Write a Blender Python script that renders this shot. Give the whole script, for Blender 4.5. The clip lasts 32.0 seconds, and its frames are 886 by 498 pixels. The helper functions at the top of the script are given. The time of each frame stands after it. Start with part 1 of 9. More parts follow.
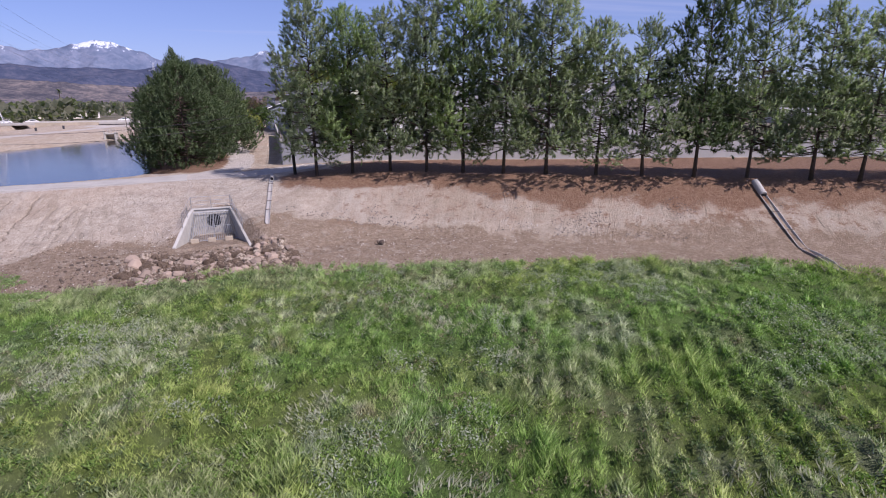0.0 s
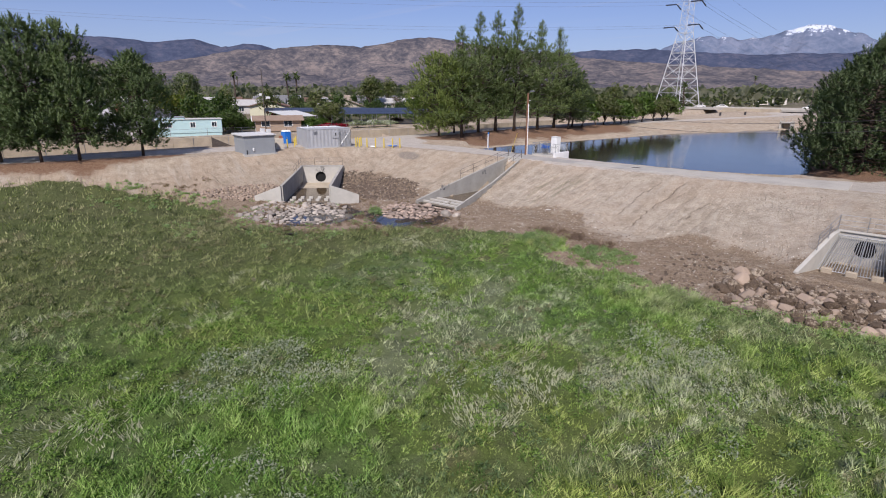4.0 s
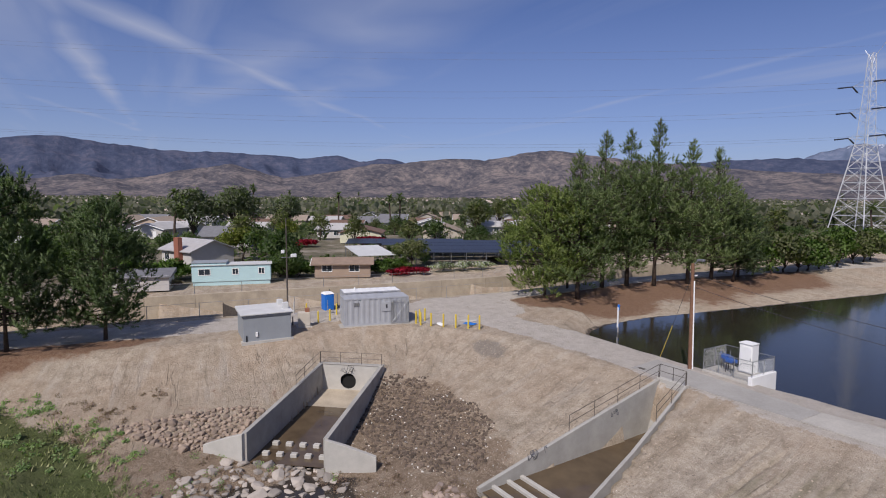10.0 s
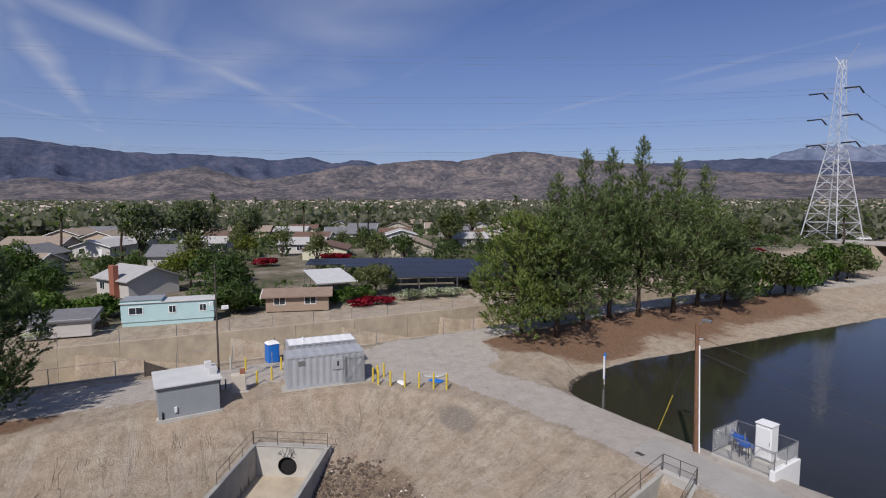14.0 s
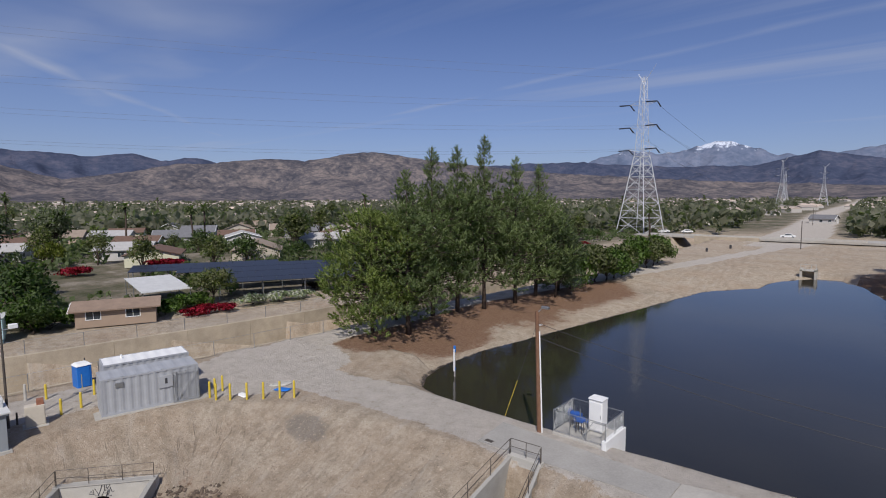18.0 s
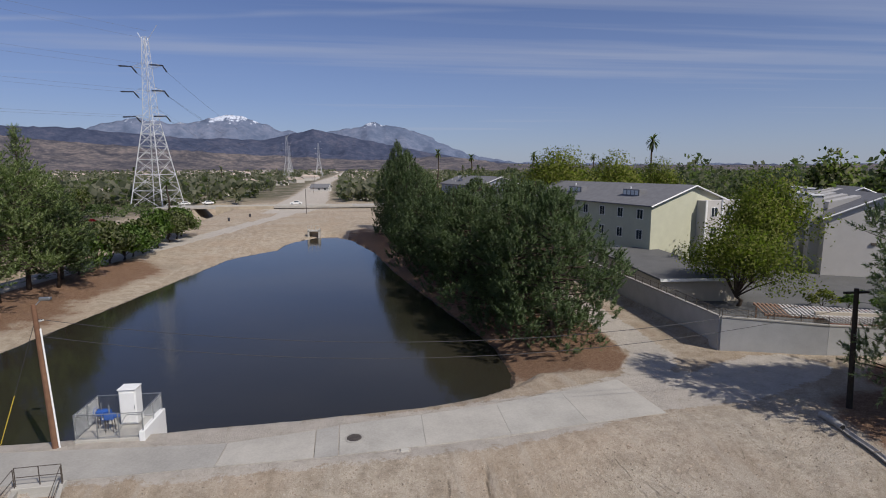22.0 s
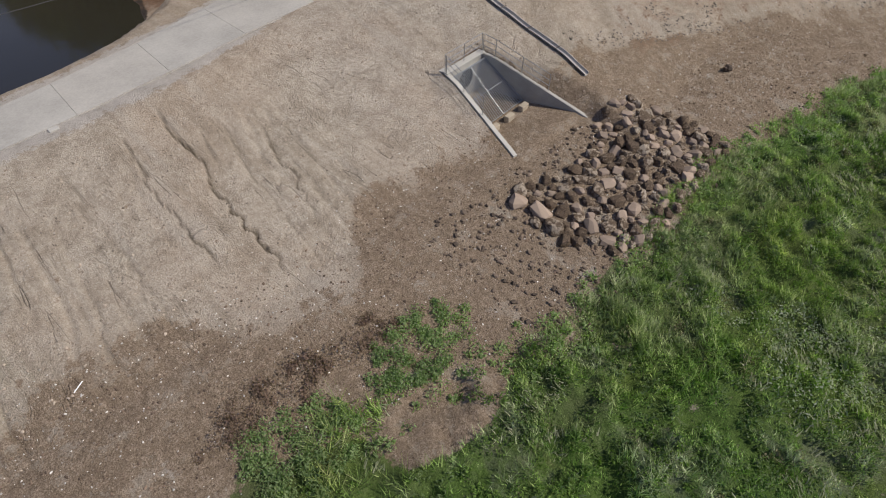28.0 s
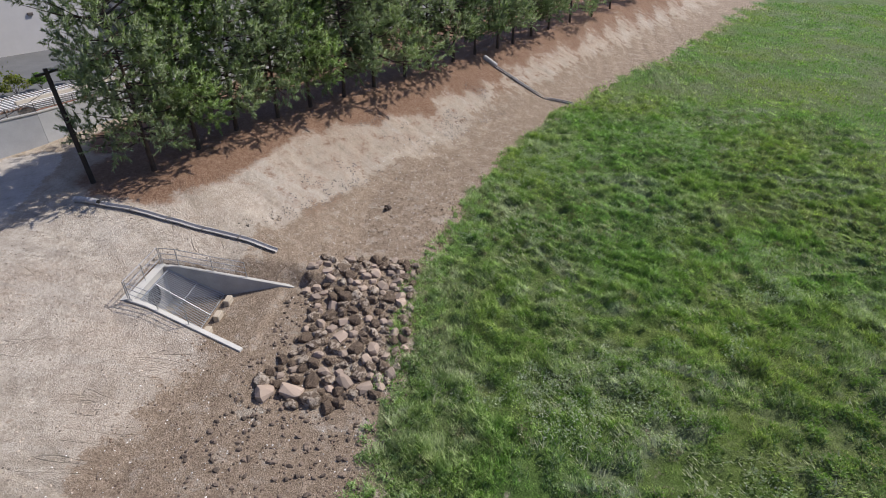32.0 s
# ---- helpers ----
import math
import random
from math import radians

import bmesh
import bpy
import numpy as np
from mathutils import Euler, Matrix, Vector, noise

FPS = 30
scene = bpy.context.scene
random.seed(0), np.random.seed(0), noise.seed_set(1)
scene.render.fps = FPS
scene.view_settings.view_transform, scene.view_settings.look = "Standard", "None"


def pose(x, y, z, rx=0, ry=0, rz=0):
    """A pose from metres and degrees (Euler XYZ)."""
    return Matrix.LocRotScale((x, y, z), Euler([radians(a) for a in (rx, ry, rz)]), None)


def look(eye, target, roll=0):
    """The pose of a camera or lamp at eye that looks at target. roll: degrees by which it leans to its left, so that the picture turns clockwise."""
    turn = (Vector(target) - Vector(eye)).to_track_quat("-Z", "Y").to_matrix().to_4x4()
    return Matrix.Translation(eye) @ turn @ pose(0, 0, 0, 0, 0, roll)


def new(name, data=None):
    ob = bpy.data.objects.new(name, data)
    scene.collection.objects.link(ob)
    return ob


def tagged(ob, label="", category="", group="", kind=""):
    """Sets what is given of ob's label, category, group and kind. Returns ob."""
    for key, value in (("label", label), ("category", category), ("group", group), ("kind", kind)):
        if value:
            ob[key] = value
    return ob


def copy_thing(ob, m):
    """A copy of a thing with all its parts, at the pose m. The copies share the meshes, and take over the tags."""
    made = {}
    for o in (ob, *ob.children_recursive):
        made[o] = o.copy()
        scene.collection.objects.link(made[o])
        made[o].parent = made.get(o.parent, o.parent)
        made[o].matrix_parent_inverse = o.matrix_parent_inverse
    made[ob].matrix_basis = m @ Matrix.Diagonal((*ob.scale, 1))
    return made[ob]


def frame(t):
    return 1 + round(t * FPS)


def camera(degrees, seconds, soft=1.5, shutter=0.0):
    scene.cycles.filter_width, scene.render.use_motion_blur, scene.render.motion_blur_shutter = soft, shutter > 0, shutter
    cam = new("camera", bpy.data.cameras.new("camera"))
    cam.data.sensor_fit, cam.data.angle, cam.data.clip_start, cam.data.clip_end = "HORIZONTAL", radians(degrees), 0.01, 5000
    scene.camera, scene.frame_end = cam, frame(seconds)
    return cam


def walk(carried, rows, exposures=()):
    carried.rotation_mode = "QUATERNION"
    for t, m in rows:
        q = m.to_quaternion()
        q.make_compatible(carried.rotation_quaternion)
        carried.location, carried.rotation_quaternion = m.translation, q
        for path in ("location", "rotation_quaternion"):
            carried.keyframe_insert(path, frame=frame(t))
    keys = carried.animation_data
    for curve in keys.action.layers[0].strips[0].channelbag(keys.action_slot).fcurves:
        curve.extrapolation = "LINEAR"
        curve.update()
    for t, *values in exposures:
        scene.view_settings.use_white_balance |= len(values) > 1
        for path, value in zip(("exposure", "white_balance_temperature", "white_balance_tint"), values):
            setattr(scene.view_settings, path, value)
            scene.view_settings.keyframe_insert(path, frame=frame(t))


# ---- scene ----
cam = camera(79.0, 32.0, 1.05)
PATH = [
    (0, (44.162, -61.236, 7.734), (44.702, -59.385, 7.204), -0.5),
    (0.5, (44.291, -60.807, 7.704), (44.831, -58.957, 7.17), -0.5),
    (1, (44.304, -60.416, 7.543), (44.836, -58.562, 7.014), -0.4),
    (1.5, (44.412, -60.057, 7.547), (44.758, -58.16, 7.015), -0.4),
    (2, (44.282, -59.403, 7.912), (44.27, -57.48, 7.364), -0.1),
    (2.5, (44.382, -58.867, 7.536), (43.783, -57.037, 6.997), 0.2),
    (3, (44.437, -57.967, 7.734), (43.601, -56.236, 7.182), 0.3),
    (3.5, (44.245, -56.887, 7.489), (43.248, -55.242, 6.942), 0.5),
    (4, (43.964, -55.074, 8.015), (42.556, -53.773, 7.445), 0.2),
    (4.5, (42.783, -53.455, 8.127), (41.204, -52.373, 7.546), 0.3),
    (6.5, (37.042, -47.121, 8.236), (35.34, -46.085, 8.059), 0.6),
    (7, (35.254, -45.289, 8.317), (33.543, -44.27, 8.137), 0.6),
    (7.5, (33.452, -43.528, 8.552), (31.736, -42.518, 8.369), 0.6),
    (8, (31.59, -41.633, 9.062), (29.868, -40.632, 8.877), 0.5),
    (8.5, (29.717, -39.881, 9.764), (27.993, -38.884, 9.578), 0.5),
    (9, (27.833, -38.115, 10.613), (26.109, -37.12, 10.426), 0.4),
    (9.5, (25.88, -36.389, 11.457), (24.155, -35.394, 11.268), 0.4),
    (10, (24.034, -34.833, 12.316), (22.311, -33.836, 12.126), 0.3),
    (10.5, (22.249, -33.351, 13.105), (20.528, -32.35, 12.915), 0.2),
    (11, (20.61, -31.989, 13.91), (18.892, -30.982, 13.721), 0.2),
    (11.5, (19.359, -30.973, 14.628), (17.646, -29.957, 14.442), 0.2),
    (12, (18.694, -30.496, 15.111), (16.988, -29.468, 14.929), 0.1),
    (12.5, (18.483, -30.361, 15.401), (16.784, -29.322, 15.218), 0.0),
    (13, (18.361, -30.264, 15.479), (16.67, -29.212, 15.292), -0.0),
    (13.5, (18.224, -30.133, 15.494), (16.542, -29.067, 15.306), -0.2),
    (14, (18.086, -30.036, 15.372), (16.412, -28.957, 15.185), -0.1),
    (14.5, (17.913, -29.909, 15.283), (16.248, -28.817, 15.097), -0.2),
    (16.5, (17.367, -29.299, 15.084), (15.733, -28.161, 14.896), -0.4),
    (17, (17.356, -29.183, 15.0), (15.782, -27.963, 14.814), -0.4),
    (17.5, (17.428, -29.148, 15.023), (15.952, -27.811, 14.836), -0.4),
    (18, (17.432, -29.136, 14.986), (16.116, -27.642, 14.799), -0.3),
    (18.5, (17.379, -28.977, 14.949), (16.259, -27.331, 14.762), -0.3),
    (19, (17.414, -28.788, 14.919), (16.477, -27.031, 14.731), -0.4),
    (19.5, (17.445, -28.574, 14.96), (16.72, -26.72, 14.765), -0.8),
    (20, (17.458, -28.623, 14.959), (16.94, -26.701, 14.764), -0.6),
    (20.5, (17.575, -28.715, 14.749), (17.232, -26.752, 14.568), -0.4),
    (21, (17.504, -28.823, 14.885), (17.377, -26.836, 14.702), -0.2),
    (21.5, (17.537, -28.937, 14.695), (17.635, -26.946, 14.527), -0.2),
    (22, (17.419, -29.019, 14.634), (17.648, -27.054, 14.338), -0.2),
    (22.5, (17.427, -29.064, 14.757), (17.684, -27.151, 14.234), -0.2),
    (23, (17.438, -29.135, 14.828), (17.701, -27.295, 14.09), -0.2),
    (23.5, (17.435, -29.132, 14.812), (17.696, -27.387, 13.87), -0.2),
    (24, (17.444, -29.173, 14.811), (17.693, -27.543, 13.679), -0.1),
    (24.5, (17.463, -29.297, 14.881), (17.691, -27.802, 13.571), -0.1),
    (26.5, (17.355, -29.271, 14.862), (17.88, -28.134, 13.302), 0.4),
    (27, (17.327, -29.258, 14.871), (18.027, -28.216, 13.314), 0.0),
    (27.5, (17.294, -29.254, 14.8), (18.087, -28.272, 13.248), -0.1),
    (28, (17.205, -29.219, 14.683), (18.115, -28.271, 13.176), -0.2),
    (28.5, (17.178, -29.131, 14.531), (18.23, -28.264, 13.067), -0.3),
    (29, (17.182, -28.999, 14.714), (18.402, -28.314, 13.285), -0.3),
    (29.5, (16.973, -28.988, 15.064), (18.348, -28.545, 13.681), -0.5),
    (30, (16.792, -28.897, 15.302), (18.232, -28.597, 13.946), -0.5),
    (30.5, (16.826, -28.92, 15.509), (18.303, -28.654, 14.187), -0.2),
    (31, (16.857, -29.056, 15.68), (18.401, -28.799, 14.434), -0.3),
    (31.5, (16.916, -28.97, 15.629), (18.526, -28.72, 14.469), -0.1),
    (32, (16.84, -28.892, 15.127), (18.52, -28.637, 14.072), -0.1),
]
walk(cam, [(t, look(eye, target, roll)) for t, eye, target, roll in PATH], [(0.0, 0.36, 6130, 28), (1.0, 0.36, 6170, 27), (2.0, 0.44, 6250, 23), (3.0, 0.3, 6420, 19), (4.5, 0.2, 6480, 15), (6.5, 0.05, 6500, 15), (9.0, -0.05, 6480, 15), (14.0, -0.1, 6480, 12), (18.0, -0.15, 6450, 11), (20.5, -0.12, 6500, 10), (22.0, -0.12, 6650, 10), (24.5, 0.0, 6850, 9), (27.0, 0.0, 6800, 10), (28.0, -0.03, 6750, 10), (29.5, 0.2, 6620, 10), (30.5, 0.32, 6480, 11), (32.0, 0.45, 6350, 12)])

# ---- light: high sun from behind the right shoulder, thin cirrus ----
SUN_EL, SUN_AZ = 47.0, math.atan2(0.62, -0.78)
sun = new("sun", bpy.data.lights.new("sun", "SUN"))
sun.data.energy, sun.data.angle, sun.data.color = 4.2, radians(0.53), (1.0, 0.95, 0.88)
sun_dir = Vector((math.sin(SUN_AZ) * math.cos(radians(SUN_EL)), math.cos(SUN_AZ) * math.cos(radians(SUN_EL)), math.sin(radians(SUN_EL))))
sun.matrix_basis = look((0, 0, 60), Vector((0, 0, 60)) - sun_dir)


class Nodes:
    """Short names for building node trees."""

    def __init__(self, tree):
        self.t = tree

    def n(self, kind, links=()):
        node = self.t.nodes.new(kind)
        for key, v in dict(links).items():
            self.put(node.inputs[key], v)
        return node

    def put(self, socket, v):
        if isinstance(v, bpy.types.NodeSocket):
            self.t.links.new(v, socket)
        else:
            socket.default_value = v

    def noise(self, scale, detail=4.0, rough=0.55, vec=None, dist=0.0):
        return self.n("ShaderNodeTexNoise", {"Scale": scale, "Detail": detail, "Roughness": rough, "Distortion": dist, **({"Vector": vec} if vec else {})}).outputs[0]

    def ramp(self, fac, *stops):
        r = self.n("ShaderNodeValToRGB", {"Fac": fac})
        e = r.color_ramp.elements
        while len(e) < len(stops):
            e.new(0.5)
        for el, (p, c) in zip(e, stops):
            el.position, el.color = p, (*c, 1) if isinstance(c, tuple) else (c, c, c, 1)
        return r.outputs[0]

    def mix(self, fac, a, b, how="MIX"):
        m = self.n("ShaderNodeMix")
        m.data_type, m.blend_type = "RGBA", how
        self.put(m.inputs[0], fac)
        for s, v in ((m.inputs[6], a), (m.inputs[7], b)):
            self.put(s, (*v, 1) if isinstance(v, tuple) and len(v) == 3 else v)
        return m.outputs[2]

    def math(self, op, a, b=0.0, clamp=False):
        m = self.n("ShaderNodeMath")
        m.operation, m.use_clamp = op, clamp
        self.put(m.inputs[0], a)
        self.put(m.inputs[1], b)
        return m.outputs[0]

    def bump(self, height, strength, dist=0.05):
        return self.n("ShaderNodeBump", {"Height": height, "Strength": strength, "Distance": dist}).outputs[0]


# sky with thin cirrus streaks
world = bpy.data.worlds.new("sky")
scene.world = world
world.use_nodes = True
W = Nodes(world.node_tree)
for nd in list(world.node_tree.nodes):
    world.node_tree.nodes.remove(nd)
sky = W.n("ShaderNodeTexSky")
sky.sky_type, sky.sun_disc, sky.sun_elevation, sky.sun_rotation = "NISHITA", False, radians(SUN_EL), SUN_AZ
sky.altitude, sky.air_density, sky.dust_density, sky.ozone_density = 400, 1.0, 0.4, 3.0
tc = W.n("ShaderNodeTexCoord").outputs["Generated"]
sep = W.n("ShaderNodeSeparateXYZ", {0: tc})
up_z = W.math("MAXIMUM", sep.outputs[2], 0.03)
plane = W.n("ShaderNodeCombineXYZ", {0: W.math("DIVIDE", sep.outputs[0], up_z), 1: W.math("DIVIDE", sep.outputs[1], up_z)}).outputs[0]


def streaks(turn, scale, stretch, lo, hi, seed):
    m = W.n("ShaderNodeMapping", {"Vector": plane, "Location": (seed, seed * 1.7, 0), "Rotation": (0, 0, radians(turn)), "Scale": (scale * stretch, scale, 1)})
    return W.ramp(W.noise(1.0, 6.0, 0.55, m.outputs[0], 0.4), (lo, 0.0), (hi, 1.0))


cirrus = W.math("ADD", W.math("MULTIPLY", streaks(28, 0.8, 0.10, 0.40, 0.66, 3.1), 0.8), W.math("MULTIPLY", streaks(-38, 0.9, 0.07, 0.46, 0.68, 7.7), 0.7), True)
wide = streaks(10, 0.25, 0.5, 0.30, 0.60, 1.3)
cloud = W.math("MULTIPLY", W.math("MULTIPLY", cirrus, W.math("ADD", W.math("MULTIPLY", wide, 0.70), 0.30)), 0.52)


def contrail(a, b, width, power, seed, fade=9.0):
    """A feathered vapour trail along a straight line in the cloud layer."""
    d = Vector((b[0] - a[0], b[1] - a[1])).normalized()
    along = W.math("ADD", W.math("MULTIPLY", W.math("SUBTRACT", px, a[0]), d.x), W.math("MULTIPLY", W.math("SUBTRACT", py, a[1]), d.y))
    off = W.math("ADD", W.math("MULTIPLY", W.math("SUBTRACT", px, a[0]), -d.y), W.math("MULTIPLY", W.math("SUBTRACT", py, a[1]), d.x))
    m = W.n("ShaderNodeMapping", {"Vector": plane, "Location": (seed, 0, 0), "Scale": (0.8, 0.8, 1)}).outputs[0]
    off = W.math("ADD", off, W.math("MULTIPLY", W.math("SUBTRACT", W.noise(0.7, 3, 0.5, m), 0.5), width * 1.4))
    body = W.math("SUBTRACT", 1.0, W.math("DIVIDE", W.math("ABSOLUTE", off), width), True)
    torn = W.ramp(W.noise(1.2, 3, 0.5, m), (0.25, 0.35), (0.65, 1.0))
    ends = W.math("SUBTRACT", 1.0, W.math("DIVIDE", W.math("ABSOLUTE", W.math("SUBTRACT", along, 2.0)), fade), True)
    return W.math("MULTIPLY", W.math("MULTIPLY", body, torn), W.math("MULTIPLY", ends, power))


flat = W.n("ShaderNodeSeparateXYZ", {0: plane})
px, py = flat.outputs[0], flat.outputs[1]
trails = [contrail((-3.42, -0.19), (-6.53, 2.56), 0.26, 0.85, 1.0), contrail((-3.54, -0.39), (-7.19, -0.06), 0.22, 0.8, 5.0, 7.0), contrail((-6.85, -0.84), (-10.0, 0.37), 0.30, 0.6, 17.0, 6.0), contrail((-2.3, 1.2), (-8.5, 2.2), 0.9, 0.55, 21.0, 9.0), contrail((-2.61, 1.15), (-4.67, 0.86), 0.75, 0.55, 9.0, 8.0), contrail((-1.56, 3.95), (-6.41, 4.78), 0.22, 0.5, 13.0, 10.0)]
for tr_ in trails:
    cloud = W.math("MAXIMUM", cloud, tr_)
low = W.ramp(sep.outputs[2], (0.0, 1.0), (0.12, 0.5), (0.40, 0.0))
cloud = W.math("MAXIMUM", cloud, W.math("MULTIPLY", low, 0.55))
blue = W.mix(1.0, sky.outputs[0], (0.62, 0.75, 1.13), "MULTIPLY")
sky_col = W.mix(cloud, blue, (5.6, 6.2, 7.9))
bg = W.n("ShaderNodeBackground", {"Color": sky_col, "Strength": 0.075})
W.n("ShaderNodeOutputWorld", {"Surface": bg.outputs[0]})

# ---- materials ----
MATS = {}


def material(name, build, rough=0.8, metal=0.0, spec=0.3, **extra):
    """A principled material; build(N) returns colour and, where wanted, a normal and a roughness."""
    m = bpy.data.materials.new(name)
    m.use_nodes = True
    for nd in list(m.node_tree.nodes):
        m.node_tree.nodes.remove(nd)
    N = Nodes(m.node_tree)
    made = build(N)
    made = made if isinstance(made, tuple) and not isinstance(made[0], float) else (made,)
    b = N.n("ShaderNodeBsdfPrincipled", {"Roughness": rough, "Metallic": metal, "Specular IOR Level": spec})
    N.put(b.inputs["Base Color"], (*made[0], 1) if isinstance(made[0], tuple) else made[0])
    if len(made) > 1 and made[1] is not None:
        N.put(b.inputs["Normal"], made[1])
    if len(made) > 2:
        N.put(b.inputs["Roughness"], made[2])
    for k, v in extra.items():
        N.put(b.inputs[k], v)
    N.n("ShaderNodeOutputMaterial", {"Surface": b.outputs[0]})
    MATS[name] = m
    return m


def coords(N, scale=(1, 1, 1), turn=0.0, kind="Object"):
    c = N.n("ShaderNodeTexCoord").outputs[kind]
    return N.n("ShaderNodeMapping", {"Vector": c, "Scale": scale, "Rotation": (0, 0, turn)}).outputs[0]


def plain(name, col, rough=0.6, metal=0.0, grain=0.15, scale=3.0, bump=0.0, fine=40.0, spec=0.3):
    """Painted or cast stuff: a base colour with stains and fine grain."""

    def build(N):
        v = coords(N)
        a = N.noise(scale, 5.0, 0.6, v)
        b = N.noise(fine, 3.0, 0.6, v)
        f = N.math("ADD", N.math("MULTIPLY", a, 0.65), N.math("MULTIPLY", b, 0.35))
        lo = tuple(c * (1 - grain) for c in col)
        hi = tuple(min(1, c * (1 + grain)) for c in col)
        out = N.ramp(f, (0.3, lo), (0.7, hi))
        return out, (N.bump(b, bump, 0.02) if bump else None)

    return material(name, build, rough, metal, spec)


def varied(name, col, rough=0.7, spread=0.25, hue=0.02, spec=0.3, grain=8.0):
    """For loose pieces: each piece and each island differs a little."""

    def build(N):
        isl = N.n("ShaderNodeNewGeometry").outputs["Random Per Island"]
        obj = N.n("ShaderNodeObjectInfo").outputs["Random"]
        r = N.math("FRACT", N.math("ADD", N.math("MULTIPLY", isl, 7.31), obj))
        g = N.noise(grain, 4.0, 0.6, coords(N))
        f = N.math("ADD", N.math("MULTIPLY", r, 0.7), N.math("MULTIPLY", g, 0.3))
        lo, hi = tuple(c * (1 - spread) for c in col), tuple(min(1, c * (1 + spread)) for c in col)
        hi = (hi[0] * (1 + hue), hi[1], hi[2] * (1 - hue))
        return N.ramp(f, (0.1, lo), (0.9, hi)), N.bump(g, 0.3, 0.03)

    return material(name, build, rough, 0.0, spec)


def leafy(name, dark, light, rough=0.6, dry=None, share=0.5):
    """Foliage: leaves differ one by one; a leaf's light is shared between its two sides."""
    k = 0.9 / (1 - share)
    dark, light = tuple(k * c for c in dark), tuple(k * c for c in light)

    def build(N):
        isl = N.n("ShaderNodeNewGeometry").outputs["Random Per Island"]
        obj = N.n("ShaderNodeObjectInfo").outputs["Random"]
        patch = N.noise(0.6, 3.0, 0.6, coords(N))
        f = N.math("ADD", N.math("MULTIPLY", isl, 0.2), N.math("ADD", N.math("MULTIPLY", patch, 0.7), N.math("MULTIPLY", obj, 0.15)))
        stops = [(0.25, dark), (0.8, light)] + ([(0.97, dry)] if dry else [])
        return (N.ramp(f, *stops),)

    return through_leaf(material(name, build, rough, 0.0, 0.15), share)


def through_leaf(m, share):
    """Lets a share of the light pass through leaves and blades."""
    N = Nodes(m.node_tree)
    b = next(x for x in m.node_tree.nodes if x.type == "BSDF_PRINCIPLED")
    out = next(x for x in m.node_tree.nodes if x.type == "OUTPUT_MATERIAL")
    col = b.inputs["Base Color"].links[0].from_socket
    tr = N.n("ShaderNodeBsdfTranslucent", {"Color": N.mix(1.0, col, (0.98, 1.24, 0.50), "MULTIPLY")})
    N.put(b.inputs["Base Color"], N.mix(1.0, col, (1.04, 0.94, 1.14), "MULTIPLY"))
    add = N.n("ShaderNodeMixShader", {0: share, 1: b.outputs[0], 2: tr.outputs[0]})
    N.put(out.inputs[0], add.outputs[0])
    return m


def turf_colour(N, v, tone):
    """Field grass: vivid, dull and pale silvery stretches at the size of the field; the silver is painted sheen."""
    vivid = N.ramp(tone, (0.28, (0.048, 0.102, 0.018)), (0.55, (0.108, 0.205, 0.040)), (0.82, (0.200, 0.290, 0.095)))
    dull = N.ramp(tone, (0.28, (0.085, 0.115, 0.045)), (0.55, (0.165, 0.200, 0.090)), (0.82, (0.270, 0.300, 0.170)))
    silver_sheen = N.ramp(tone, (0.28, (0.150, 0.170, 0.105)), (0.60, (0.275, 0.300, 0.205)), (0.85, (0.40, 0.42, 0.31)))
    bare = N.ramp(tone, (0.3, (0.12, 0.09, 0.06)), (0.7, (0.24, 0.185, 0.13)))
    warm = N.ramp(tone, (0.28, (0.075, 0.110, 0.022)), (0.55, (0.150, 0.205, 0.045)), (0.82, (0.255, 0.300, 0.095)))
    c = N.mix(N.ramp(N.noise(0.06, 5, 0.6, v), (0.45, 0.0), (0.60, 1.0)), vivid, warm)
    c = N.mix(N.ramp(N.noise(0.11, 5, 0.65, coords(N, (1.0, 1.0, 1), 0.3)), (0.50, 0.0), (0.60, 0.9)), c, dull)
    west = N.math("DIVIDE", N.math("SUBTRACT", 21.0, N.n("ShaderNodeSeparateXYZ", {0: v}).outputs[0]), 14.0, True)
    c = N.mix(N.math("MULTIPLY", west, 0.75), c, N.ramp(tone, (0.28, (0.060, 0.064, 0.030)), (0.6, (0.125, 0.125, 0.060)), (0.85, (0.20, 0.185, 0.105))))
    # lodged drifts, drawn out along the mown rows, with their silvery sheen painted in
    drifts = N.noise(0.20, 7, 0.68, coords(N, (1.0, 0.5, 1), 0.52), 0.6)
    c = N.mix(N.math("MULTIPLY", N.ramp(drifts, (0.56, 0.0), (0.62, 1.0)), N.math("SUBTRACT", 0.66, N.math("MULTIPLY", west, 0.7))), c, silver_sheen)
    return N.mix(N.math("MULTIPLY", N.ramp(N.noise(0.19, 5, 0.7, coords(N, (1.3, 0.9, 1), 0.7)), (0.62, 0.0), (0.71, 1.0)), 0.55), c, bare)


